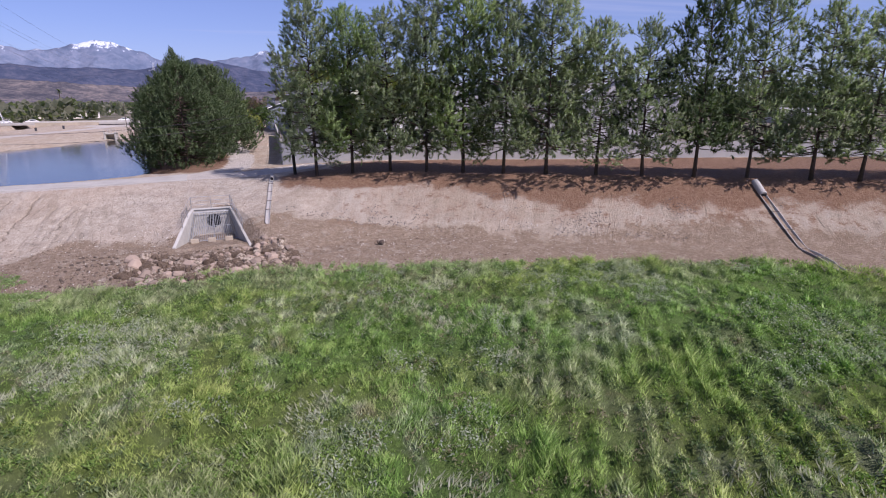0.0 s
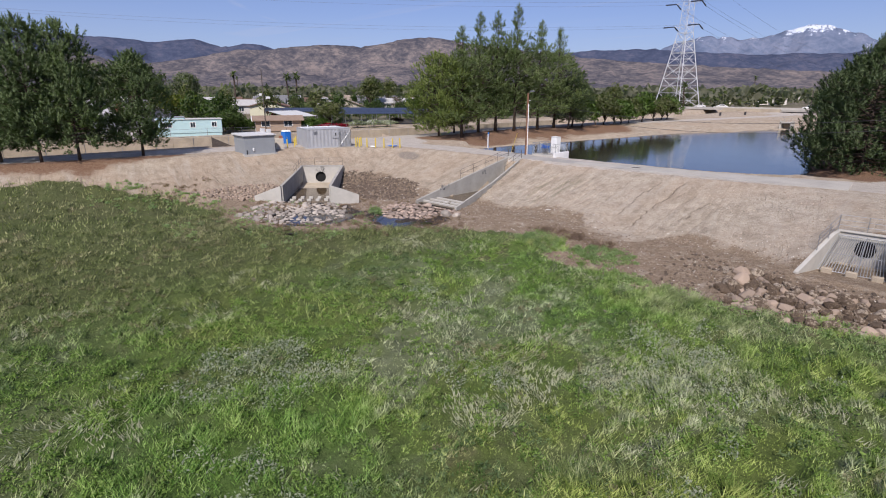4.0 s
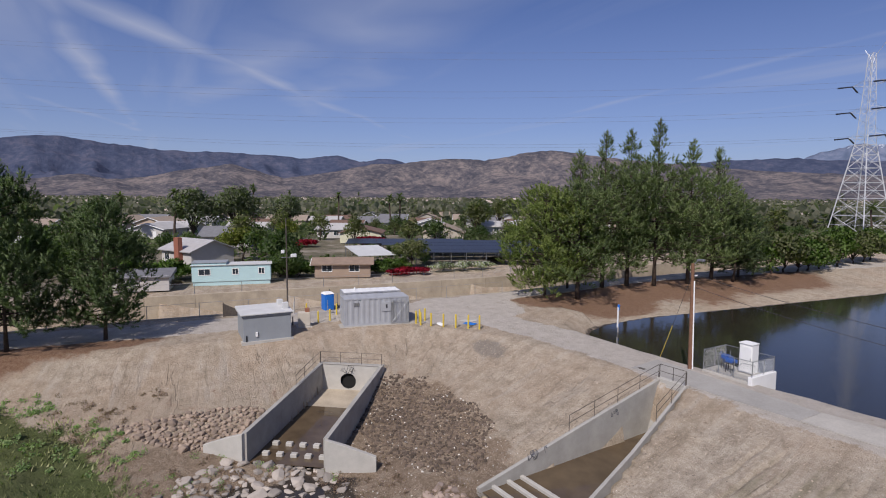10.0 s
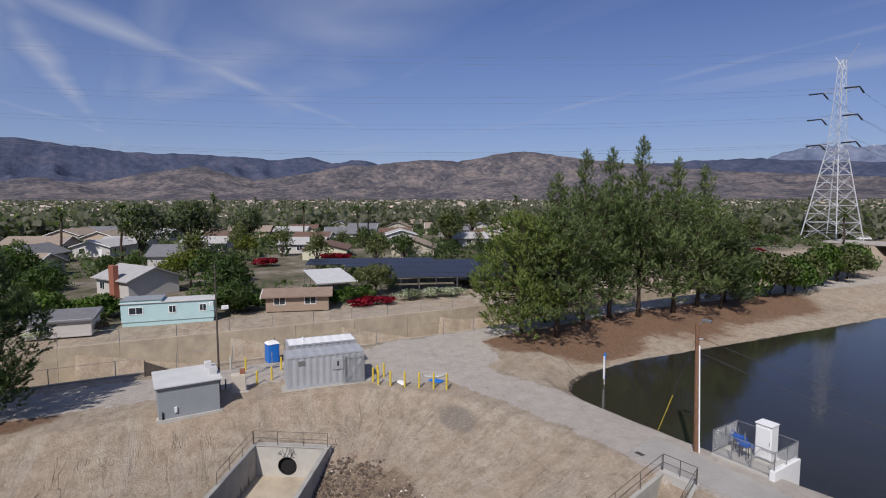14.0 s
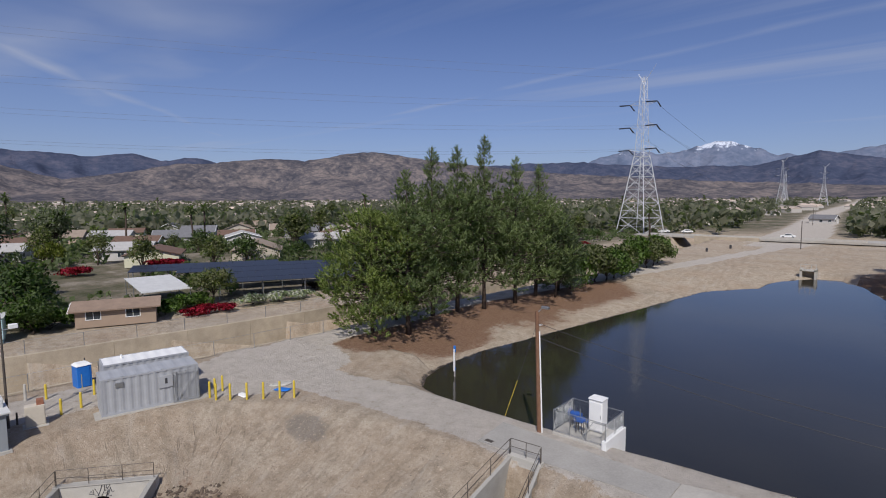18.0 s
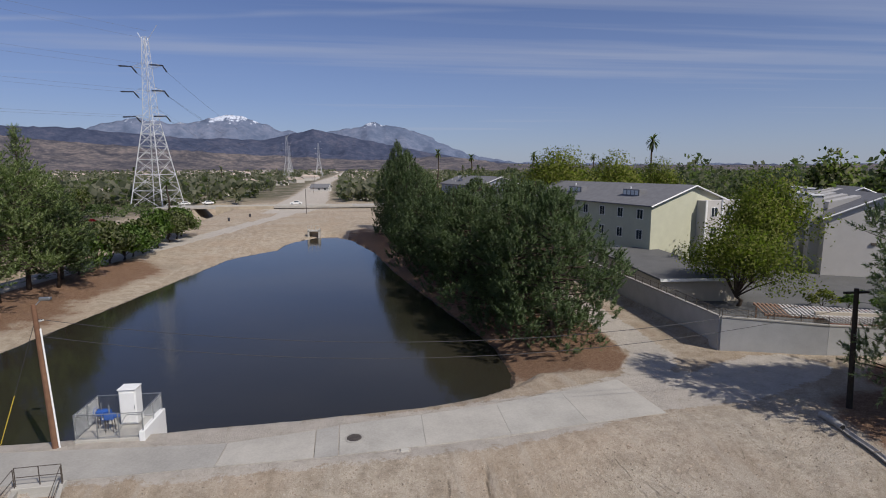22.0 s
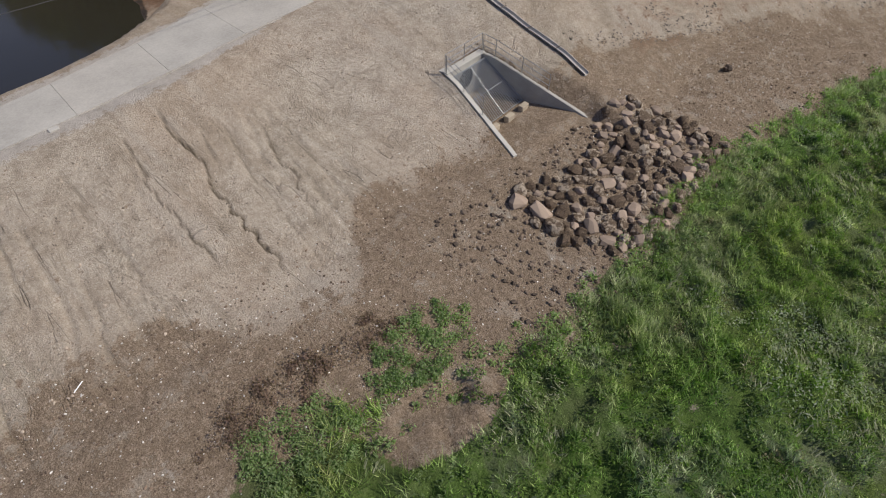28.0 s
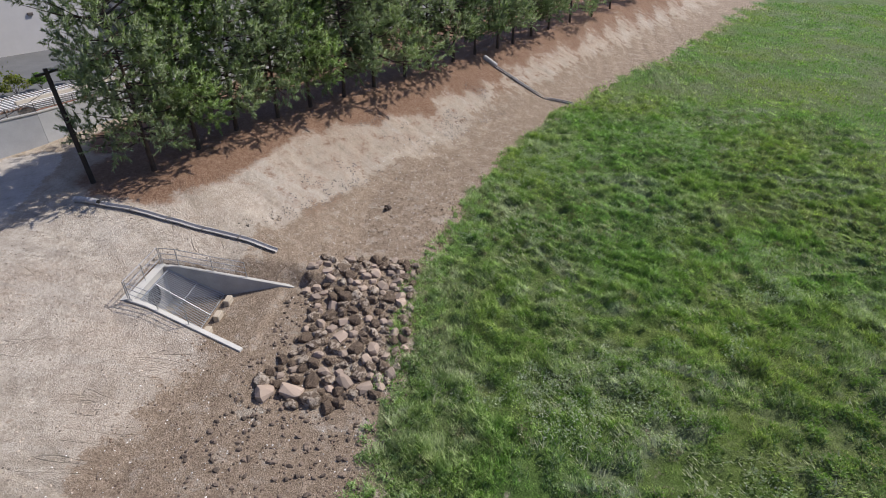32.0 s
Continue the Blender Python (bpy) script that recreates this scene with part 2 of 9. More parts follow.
def turf_material(name):
    """Blades lean every way; their light is evened out towards the sward's own lie."""

    def build(N):
        isl = N.n("ShaderNodeNewGeometry").outputs["Random Per Island"]
        v = coords(N)
        clump = N.ramp(N.noise(1.5, 5, 0.7, v), (0.40, 0.0), (0.60, 1.0))
        tone = N.math("ADD", N.math("ADD", N.math("MULTIPLY", isl, 0.46), N.math("MULTIPLY", clump, 0.50)), 0.06)
        lie = N.n("ShaderNodeAttribute")
        lie.attribute_name = "lie"
        side = N.n("ShaderNodeVectorMath", {0: N.n("ShaderNodeNewGeometry").outputs["Normal"], 1: (0.7, 0.7, 0.7)})
        side.operation = "MULTIPLY"
        nrm = N.n("ShaderNodeVectorMath", {0: side.outputs[0], 1: lie.outputs["Vector"]}).outputs[0]
        return N.mix(1.0, turf_colour(N, v, tone), (1.95, 2.02, 1.85), "MULTIPLY"), nrm

    m = material(name, build, 0.6, 0.0, 0.2)
    return through_leaf(m, 0.32)


# grey darkened to suit the shaded east wing wall of the culvert outfall
concrete = plain("concrete", (0.35, 0.335, 0.305), 0.85, 0, 0.22, 0.9, 0.25, 30)
concrete_old = plain("stained concrete", (0.40, 0.34, 0.26), 0.9, 0, 0.3, 0.6, 0.3, 12)
concrete_pale = plain("pale concrete", (0.45, 0.43, 0.39), 0.85, 0, 0.15, 1.2, 0.2, 25)
slab_pale = plain("broom concrete", (0.395, 0.372, 0.335), 0.9, 0, 0.22, 0.35, 0.2, 9)
slab_grey = plain("grey paving concrete", (0.335, 0.32, 0.295), 0.9, 0, 0.22, 0.35, 0.2, 9)
steel_grey = plain("galvanised steel", (0.36, 0.37, 0.38), 0.45, 0.8, 0.15, 6, 0, 60)
steel_dark = plain("rusty dark steel", (0.13, 0.11, 0.095), 0.6, 0.6, 0.35, 4, 0, 50)
tower_steel = plain("weathered tower steel", (0.62, 0.63, 0.64), 0.55, 0.2, 0.1, 2, 0, 20)
container_paint = plain("container paint", (0.36, 0.37, 0.39), 0.55, 0, 0.12, 1.2, 0, 20)
shed_paint = plain("grey shed paint", (0.27, 0.29, 0.31), 0.6, 0, 0.08, 1.0, 0, 25)
roof_white = plain("white roof paint", (0.55, 0.55, 0.54), 0.6, 0, 0.12, 1.0, 0, 15)
white_paint = plain("white paint", (0.78, 0.78, 0.77), 0.5, 0, 0.06, 1.5, 0, 30)
beige_paint = plain("beige cabinet paint", (0.55, 0.50, 0.42), 0.6, 0, 0.1, 2, 0, 30)
yellow_paint = plain("yellow bollard paint", (0.62, 0.47, 0.06), 0.5, 0, 0.15, 3, 0, 30)
blue_plastic = plain("blue plastic", (0.02, 0.16, 0.55), 0.45, 0, 0.1, 2, 0, 30)
blue_paint = plain("blue valve paint", (0.03, 0.10, 0.36), 0.4, 0, 0.15, 4, 0, 30)
wood_pole = plain("weathered pole wood", (0.17, 0.09, 0.055), 0.85, 0, 0.35, 2.5, 0.4, 30)
dark_wood = plain("dark creosoted wood", (0.035, 0.028, 0.022), 0.85, 0, 0.35, 2.5, 0.4, 30)
wire_mat = plain("dark cable", (0.05, 0.05, 0.055), 0.6, 0, 0.1, 5)
wire_far = plain("grey line wire", (0.13, 0.145, 0.18), 0.6, 0, 0.1, 5)
# near-black: stands for shade inside pipes and openings; also colours the downspout
shade_black = plain("black for shaded openings and downspout", (0.015, 0.015, 0.015), 0.9, 0, 0.2, 3)
pipe_metal = plain("corrugated pipe metal", (0.40, 0.38, 0.36), 0.7, 0.2, 0.2, 4, 0, 40)
glass_dark = plain("dark window glass", (0.03, 0.04, 0.05), 0.08, 0, 0.1, 1, 0, 5, 0.6)
bark = plain("pine bark", (0.075, 0.055, 0.042), 0.95, 0, 0.45, 5, 0.8, 20)
stone_pale = varied("pale riprap stone", (0.34, 0.305, 0.27), 0.9, 0.42, 0.02, 0.2, 4.0)
stone_warm = varied("warm riprap stone", (0.33, 0.265, 0.225), 0.9, 0.42, 0.04, 0.2, 4.0)


def muddy_stone(N):
    """Tan boulders, half plastered with dried mud."""
    r = N.n("ShaderNodeObjectInfo").outputs["Random"]
    v = coords(N)
    vec = N.n("ShaderNodeVectorMath", {0: v, 1: N.n("ShaderNodeCombineXYZ", {0: N.math("MULTIPLY", r, 37.0)}).outputs[0]}).outputs[0]
    g, f = N.noise(1.6, 5, 0.7, vec), N.noise(9.0, 4, 0.7, vec)
    clean = N.ramp(N.math("ADD", N.math("MULTIPLY", r, 0.6), N.math("MULTIPLY", f, 0.4)), (0.2, (0.27, 0.205, 0.15)), (0.8, (0.47, 0.395, 0.31)))
    mud = N.ramp(f, (0.35, (0.085, 0.060, 0.042)), (0.65, (0.19, 0.140, 0.100)))
    k = N.ramp(N.math("ADD", g, N.math("MULTIPLY", N.math("SUBTRACT", r, 0.5), 0.25)), (0.52, 0.0), (0.62, 1.0))
    return N.mix(k, mud, clean), N.bump(N.math("ADD", f, g), 0.8, 0.12)


stone_brown = material("muddy riprap stone", muddy_stone, 0.95, 0, 0.2)
stone_rust = varied("reddish riprap stone", (0.30, 0.235, 0.185), 0.9, 0.3)
litter_white = varied("pale litter", (0.62, 0.60, 0.56), 0.7, 0.3)
clod_mat = varied("dark clods", (0.13, 0.10, 0.078), 0.95, 0.5)
needle_a = leafy("pine needles", (0.054, 0.090, 0.040), (0.140, 0.196, 0.082), 0.55, None, 0.28)
needle_b = leafy("blue pine needles", (0.120, 0.166, 0.090), (0.285, 0.342, 0.185), 0.55, None, 0.38)
needle_c = leafy("yellow green needles", (0.092, 0.140, 0.036), (0.240, 0.300, 0.086), 0.55, None, 0.38)
# brighter copy of the pine needles; front-lit sunlight is put into the colour
needle_d = leafy("sunlit pine needles", (0.088, 0.132, 0.052), (0.218, 0.280, 0.108), 0.55, None, 0.38)
needle_e = leafy("fresh pine needles", (0.120, 0.185, 0.070), (0.275, 0.360, 0.135), 0.55, None, 0.38)
needle_f = leafy("dark pine needles", (0.062, 0.104, 0.044), (0.160, 0.225, 0.090), 0.55, None, 0.3)
leaf_green = leafy("green leaves", (0.045, 0.085, 0.022), (0.125, 0.185, 0.05))
leaf_olive = leafy("olive leaves", (0.065, 0.085, 0.035), (0.16, 0.175, 0.08))
leaf_spring = leafy("spring leaves", (0.055, 0.078, 0.018), (0.17, 0.185, 0.042))
# grey-green leaves, lightened a little to paint in distance haze
leaf_gum = leafy("eucalyptus leaves", (0.062, 0.080, 0.048), (0.150, 0.175, 0.105))
leaf_town = leafy("garden tree leaves", (0.034, 0.060, 0.022), (0.095, 0.135, 0.05))
leaf_palm = leafy("palm fronds", (0.03, 0.05, 0.02), (0.10, 0.12, 0.05))
leaf_red = leafy("red bracts", (0.13, 0.006, 0.014), (0.28, 0.018, 0.036))
leaf_bare = leafy("bare twigs", (0.09, 0.065, 0.055), (0.19, 0.14, 0.12))
leaf_white = leafy("white flowers", (0.10, 0.13, 0.06), (0.55, 0.56, 0.48))
grass_mat = turf_material("field grass")
weed_mat = leafy("weed leaves", (0.08, 0.13, 0.05), (0.22, 0.29, 0.12))
weed_brown = leafy("dry brown weed", (0.09, 0.068, 0.048), (0.20, 0.15, 0.105))
solar_mat = plain("solar panel glass", (0.022, 0.025, 0.036), 0.3, 0, 0.1, 1, 0, 5, 0.25)


# ---- geometry helpers ----
class Geo:
    """A list of vertices and faces that grows piece by piece."""

    def __init__(self):
        self.v, self.f = [], []

    def add(self, verts, faces):
        k = len(self.v)
        self.v += [tuple(p) for p in verts]
        self.f += [tuple(i + k for i in f) for f in faces]
        return self

    def prism(self, low, high):
        """A solid between two rings of the same number of points."""
        n = len(low)
        faces = [tuple(range(n))[::-1], tuple(range(n, 2 * n))]
        faces += [(i, (i + 1) % n, n + (i + 1) % n, n + i) for i in range(n)]
        return self.add(list(low) + list(high), faces)

    def box(self, a, b, m=None, bevel=0.0):
        (x0, y0, z0), (x1, y1, z1) = a, b
        e = bevel
        if e:
            ring = lambda z, k: [(x0 + k, y0 + e, z), (x0 + e, y0 + k, z), (x1 - e, y0 + k, z), (x1 - k, y0 + e, z), (x1 - k, y1 - e, z), (x1 - e, y1 - k, z), (x0 + e, y1 - k, z), (x0 + k, y1 - e, z)]
            rings = [ring(z0, e * 0.6), ring(z0 + e, 0), ring(z1 - e, 0), ring(z1, e * 0.6)]
            return self.rings(rings, m)
        low, high = [(x0, y0, z0), (x1, y0, z0), (x1, y1, z0), (x0, y1, z0)], [(x0, y0, z1), (x1, y0, z1), (x1, y1, z1), (x0, y1, z1)]
        if m is not None:
            low, high = [m @ Vector(p) for p in low], [m @ Vector(p) for p in high]
        return self.prism(low, high)

    def rings(self, rings, m=None, caps=True):
        n, verts, faces = len(rings[0]), [], []
        for r in rings:
            verts += [m @ Vector(p) if m is not None else p for p in r]
        for k in range(len(rings) - 1):
            for i in range(n):
                j = (i + 1) % n
                faces.append((k * n + i, k * n + j, k * n + n + j, k * n + n + i))
        if caps:
            faces += [tuple(range(n))[::-1], tuple(range((len(rings) - 1) * n, len(rings) * n))]
        return self.add(verts, faces)

    def tube(self, points, radius, sides=6, caps=True):
        """A round bar along points; radius is one number or one for each point."""
        pts = [Vector(p) for p in points]
        rad = radius if isinstance(radius, (list, tuple)) else [radius] * len(pts)
        rings = []
        for i, p in enumerate(pts):
            d = (pts[min(i + 1, len(pts) - 1)] - pts[max(i - 1, 0)]).normalized()
            s = d.cross(Vector((0, 0, 1)) if abs(d.z) < 0.9 else Vector((1, 0, 0))).normalized()
            u = s.cross(d)
            rings.append([p + rad[i] * (math.cos(2 * math.pi * k / sides) * s + math.sin(2 * math.pi * k / sides) * u) for k in range(sides)])
        return self.rings(rings, None, caps)

    def rock(self, c, size, rng, flat=0.6):
        """A broken stone: a squashed, knocked-about icosahedron."""
        a = rng.random() * 6.28
        q = Euler((rng.uniform(-0.5, 0.5), rng.uniform(-0.5, 0.5), a)).to_matrix()
        k = [size * rng.uniform(0.7, 1.25), size * rng.uniform(0.55, 1.0), size * flat * rng.uniform(0.7, 1.2)]
        vs = [Vector(c) + q @ Vector([p[i] * k[i] * rng.uniform(0.72, 1.18) for i in range(3)]) for p in ICO_V]
        return self.add(vs, ICO_F)

    def stone(self, rng, flat=0.7, n=30):
        """A broken boulder about 1 in size: the hull of points thrown on a rough block."""
        bm = bmesh.new()
        for _ in range(n):
            d = Vector((rng.gauss(0, 1), rng.gauss(0, 1), rng.gauss(0, 1))).normalized()
            k = max(abs(d.x), abs(d.y), abs(d.z)) ** 0.7
            bm.verts.new(Vector((d.x * 1.1, d.y * 0.85, d.z * flat)) / k * rng.uniform(0.86, 1.0))
        hull = bmesh.ops.convex_hull(bm, input=bm.verts)
        bmesh.ops.delete(bm, geom=[v for v in bm.verts if not v.link_faces], context="VERTS")
        bm.verts.index_update()
        out = self.add([tuple(v.co) for v in bm.verts], [tuple(v.index for v in f.verts) for f in bm.faces])
        bm.free()
        return out

    def mesh(self, name, smooth=False):
        me = bpy.data.meshes.new(name)
        me.from_pydata(self.v, [], self.f)
        if smooth:
            me.polygons.foreach_set("use_smooth", [True] * len(me.polygons))
        me.update()
        return me


_p = (1 + 5**0.5) / 2
ICO_V = [Vector(p).normalized() for p in ((-1, _p, 0), (1, _p, 0), (-1, -_p, 0), (1, -_p, 0), (0, -1, _p), (0, 1, _p), (0, -1, -_p), (0, 1, -_p), (_p, 0, -1), (_p, 0, 1), (-_p, 0, -1), (-_p, 0, 1))]
ICO_F = [(0, 11, 5), (0, 5, 1), (0, 1, 7), (0, 7, 10), (0, 10, 11), (1, 5, 9), (5, 11, 4), (11, 10, 2), (10, 7, 6), (7, 1, 8), (3, 9, 4), (3, 4, 2), (3, 2, 6), (3, 6, 8), (3, 8, 9), (4, 9, 5), (2, 4, 11), (6, 2, 10), (8, 6, 7), (9, 8, 1)]


def part(name, geo, mat, parent=None, label="", smooth=False):
    """One mesh object, under a thing or a part if one is given."""
    me = geo if isinstance(geo, bpy.types.Mesh) else geo.mesh(name, smooth)
    if not me.materials:
        me.materials.append(mat)
    ob = new(name, me)
    if parent is not None:
        ob.parent = parent
    return tagged(ob, label) if label else ob


def thing(name, m, label, category, group="", kind=""):
    """An empty at the base of a thing, to which its parts are hung."""
    ob = new(name)
    ob.empty_display_size = 0.2
    ob.matrix_basis = m
    return tagged(ob, label, category, group, kind)


def raw_mesh(name, co, faces, mat):
    """A large mesh from arrays: co (n,3), faces (m,k)."""
    me = bpy.data.meshes.new(name)
    co, faces = np.asarray(co, np.float32), np.asarray(faces, np.int32)
    k = faces.shape[1]
    me.vertices.add(len(co))
    me.vertices.foreach_set("co", co.ravel())
    me.loops.add(faces.size)
    me.loops.foreach_set("vertex_index", faces.ravel())
    me.polygons.add(len(faces))
    me.polygons.foreach_set("loop_start", np.arange(0, faces.size, k, dtype=np.int32))
    me.update(calc_edges=True)
    me.materials.append(mat)
    return me


def seg_dist(x, y, line, closed=False):
    """Distance of points to a line of points; also the inside test for closed ones."""
    best, inside = np.full(np.shape(x), 1e9), np.zeros(np.shape(x), bool)
    pts = list(line) + ([line[0]] if closed else [])
    for (ax, ay), (bx, by) in zip(pts[:-1], pts[1:]):
        dx, dy = bx - ax, by - ay
        t = np.clip(((x - ax) * dx + (y - ay) * dy) / (dx * dx + dy * dy), 0, 1)
        best = np.minimum(best, np.hypot(x - ax - t * dx, y - ay - t * dy))
        if closed:
            cross = ((ay > y) != (by > y)) & (x < (bx - ax) * (y - ay) / np.where(by == ay, 1e-9, by - ay) + ax)
            inside ^= cross
    return np.where(inside, best, -best) if closed else best


def ease(x, a, b):
    t = np.clip((x - a) / (b - a), 0, 1)
    return t * t * (3 - 2 * t)


TABLES = {}


def wave_noise(x, y, scale, seed):
    """Smooth cheap value noise on arrays, about -1 to 1."""
    if seed not in TABLES:
        TABLES[seed] = np.random.RandomState(seed).rand(256, 256) * 2 - 1
    table = TABLES[seed]
    u, v = np.asarray(x) / scale, np.asarray(y) / scale
    i, j = np.floor(u).astype(int), np.floor(v).astype(int)
    fu, fv = u - i, v - j
    fu, fv = fu * fu * (3 - 2 * fu), fv * fv * (3 - 2 * fv)
    g = lambda a, b: table[(i + a) % 256, (j + b) % 256]
    return (g(0, 0) * (1 - fu) + g(1, 0) * fu) * (1 - fv) + (g(0, 1) * (1 - fu) + g(1, 1) * fu) * fv


# ---- the plan of the ground ----
CREST = [(-48, -100), (-33, -64), (-29, -52), (-27.2, -45), (-25.6, -38), (-24.2, -31), (-23.4, -24), (-22.8, -17), (-21.2, -12.2), (-17.5, -8.4), (-13.5, -6.3), (-8, -5.1), (-2, -4.5), (5, -3.6), (12, -3.2), (20, -3.3), (25, -2.8), (29, -2.0), (34, -0.6), (40, -0.9), (43.5, -3.2), (47, -6.3), (55, -8.8), (66, -13.9), (81, -21.6), (91, -26.8), (100, -31.4), (130, -46), (180, -71), (260, -114), (260, -300), (-90, -300), (-66, -140)]
GRASS = [(-46, -100), (-30, -64), (-26, -54), (-23, -44), (-17, -38), (-11, -35.5), (-7, -36), (-2, -36), (3, -33), (6.5, -27.5), (10, -23.5), (14, -21.5), (19, -20.5), (25, -22), (30, -24), (37, -23.3), (44, -23.3), (52, -24.8), (64, -27.8), (76, -31.8), (85, -36.2), (106, -49), (164, -79), (250, -124), (250, -290), (-85, -290), (-62, -140)]
POND = [(-13.6, 3.4), (-15.2, 5.5), (-16, 8.5), (-16.2, 15), (-15.2, 22), (-14, 31), (-12.6, 42), (-10.6, 57), (-9, 69), (-2.6, 78), (-2.4, 88), (3, 97), (7.5, 97), (10.5, 92), (16, 73), (19.6, 51), (24.2, 29.5), (27.2, 16), (27.2, 9.6), (26.4, 7.4), (23.3, 5.6), (19.5, 4.6), (12.3, 3.8), (5, 3.2), (-2, 2.8), (-11, 2.7)]
WATER_Z, FLOOR_Z = -1.2, -3.85
ROADS = [([(-40, -75), (-33.5, -52), (-31, -36), (-29.5, -22), (-28, -8), (-27, -2)], 2.6), ([(-29, -22), (-28, -8), (-30, 6), (-30.5, 30), (-26, 62), (-20, 95), (-16, 125), (-12, 150)], 2.4),
         ([(-27, -7), (-20, -3.2), (-12, -2.0), (-3, -1.6), (8, -1.2), (20, -0.9), (28, 0.8), (34, 3)], 2.5), ([(34, 3), (38.5, 9), (38.6, 20), (35.5, 45), (30, 80)], 1.6), ([(34, 3), (40, 3.5), (46, 5)], 2.6), ([(-12, 150), (20, 152), (60, 155)], 5), ([(-14, 165), (-17, 240), (-42, 540), (-170, 3400)], 10)]
CHANNEL_NEAR = [(-45, -100), (-36.6, -50), (-35.6, -34), (-34.2, -20), (-32.6, -6), (-31.8, 6), (-31.8, 30), (-29.5, 62), (-30, 100), (-34, 140), (-37, 200)]
CHANNEL_FAR = [(-58, -100), (-48.5, -50), (-46.8, -34), (-44.6, -18), (-42.6, -4), (-41, 10), (-40.5, 30), (-40, 62), (-42, 100), (-45, 140), (-48, 200)]
CHANNEL = CHANNEL_NEAR + CHANNEL_FAR[::-1]
C_ROW = [(-27.2, 9.6), (-24.6, 12.6), (-27.6, 20), (-26.9, 24), (-25.6, 28), (-24.6, 34), (-25, 40), (-24, 49), (-23.8, 54), (-23.4, 61), (-23.3, 68), (-23.6, 75), (-24.2, 82), (-25.5, 92)]
R_ROW = [(47.3, -4.5), (50.8, -5.8), (54.5, -6.9), (57.8, -8.9), (61.1, -10.5), (64.6, -12.4), (68.2, -14.3), (72.3, -16.5), (76.0, -18.4), (80.0, -20.5), (83.9, -22.6), (88.5, -25.0), (91.9, -26.8), (97, -29.2), (102, -31.6), (109, -35), (117, -39), (126, -43), (137, -48.5), (149, -54.5), (163, -61)]
L_ROW = [(-29.0, -37.2), (-28.7, -43.8), (-29.8, -47.2), (-32.6, -50.5), (-34.6, -56), (-37, -61), (-40, -68)]


def uv(origin, u, pts):
    """Places given along the flow u and to its left, as x and y."""
    return [(origin[0] + a * u[0] - b * u[1], origin[1] + a * u[1] + b * u[0]) for a, b in pts]


OUT_L, U_L = (-17.2, -19.7), (0.787, -0.617)
OUT_R, U_R = (37.55, -9.8), (0.079, -0.997)
CUTS = [(uv(OUT_L, U_L, [(-0.3, -2.55), (12.9, -2.55), (12.9, 2.55), (-0.3, 2.55)]), -3.95), (uv(OUT_R, U_R, [(-0.2, -1.55), (1.0, -1.76), (6.6, -2.92), (6.6, 2.92), (1.0, 1.76), (-0.2, 1.55)]), -3.62)]
CRACKS = [(20.2, 0.0, -3.8, -13.5, 0.22), (22.35, 0.03, -3.6, -15.4, 0.34), (23.3, 0.05, -5.0, -9.0, 0.15), (25.9, 0.18, -6.5, -13.4, 0.22), (24.2, 0.08, -5.5, -15.5, 0.10), (17.6, 0.02, -5.0, -15.0, 0.10)]
MULCH_EDGE = [(3, -15), (4.8, -14.2), (10.5, -14.2), (12.5, -12.9), (17.5, -13.3), (19, -15.3), (20.8, -16.5), (24.1, -16.9), (25.2, -15.6), (25.8, -14.2), (27, -12.9), (30.2, -13.2), (34.5, -13.8), (44, -13.2), (53, -16), (62, -20), (69, -24.2), (80, -34), (111, -52), (180, -95)]
WEIR = [(0.45, -4.0), (1.25, -19.5), (6.65, -18.9), (2.25, -3.8)]


def slope_width(x):
    return 12.0 + 2.6 * np.exp(-(((x - 38) / 6.0) ** 2)) - 3.2 * ease(x, 44, 56) - 0.3 * ease(x, 58, 78) - 2.0 * ease(-x, 14, 22)


def crest_height(x, y):
    return 0.9 * ease(x, 38, 56) + 0.15 * ease(-x, 18, 28) + 0.25 * ease(y, 6, 30)


def mown(x, y):
    """Mown rows across the field, about -1 to 1."""
    u = x * 0.87 - y * 0.5 + 0.9 * wave_noise(x, y, 9, 82)
    return np.sin(u * 2 * np.pi / 0.95) * np.clip(0.4 + 1.2 * wave_noise(x, y, 11, 89), 0, 1) * ease(x, 36, 52)


def crack_offset(x, y, cx, lean):
    """How far a point lies beside one of the jagged rain cracks."""
    return x - (cx + lean * (y + 8) + 0.20 * wave_noise(x * 0, y, 1.5, 15 + int(cx)) + 0.15 * wave_noise(x * 0, y, 0.5, 16 + int(cx)) + 0.05 * wave_noise(x, y, 0.2, 17))


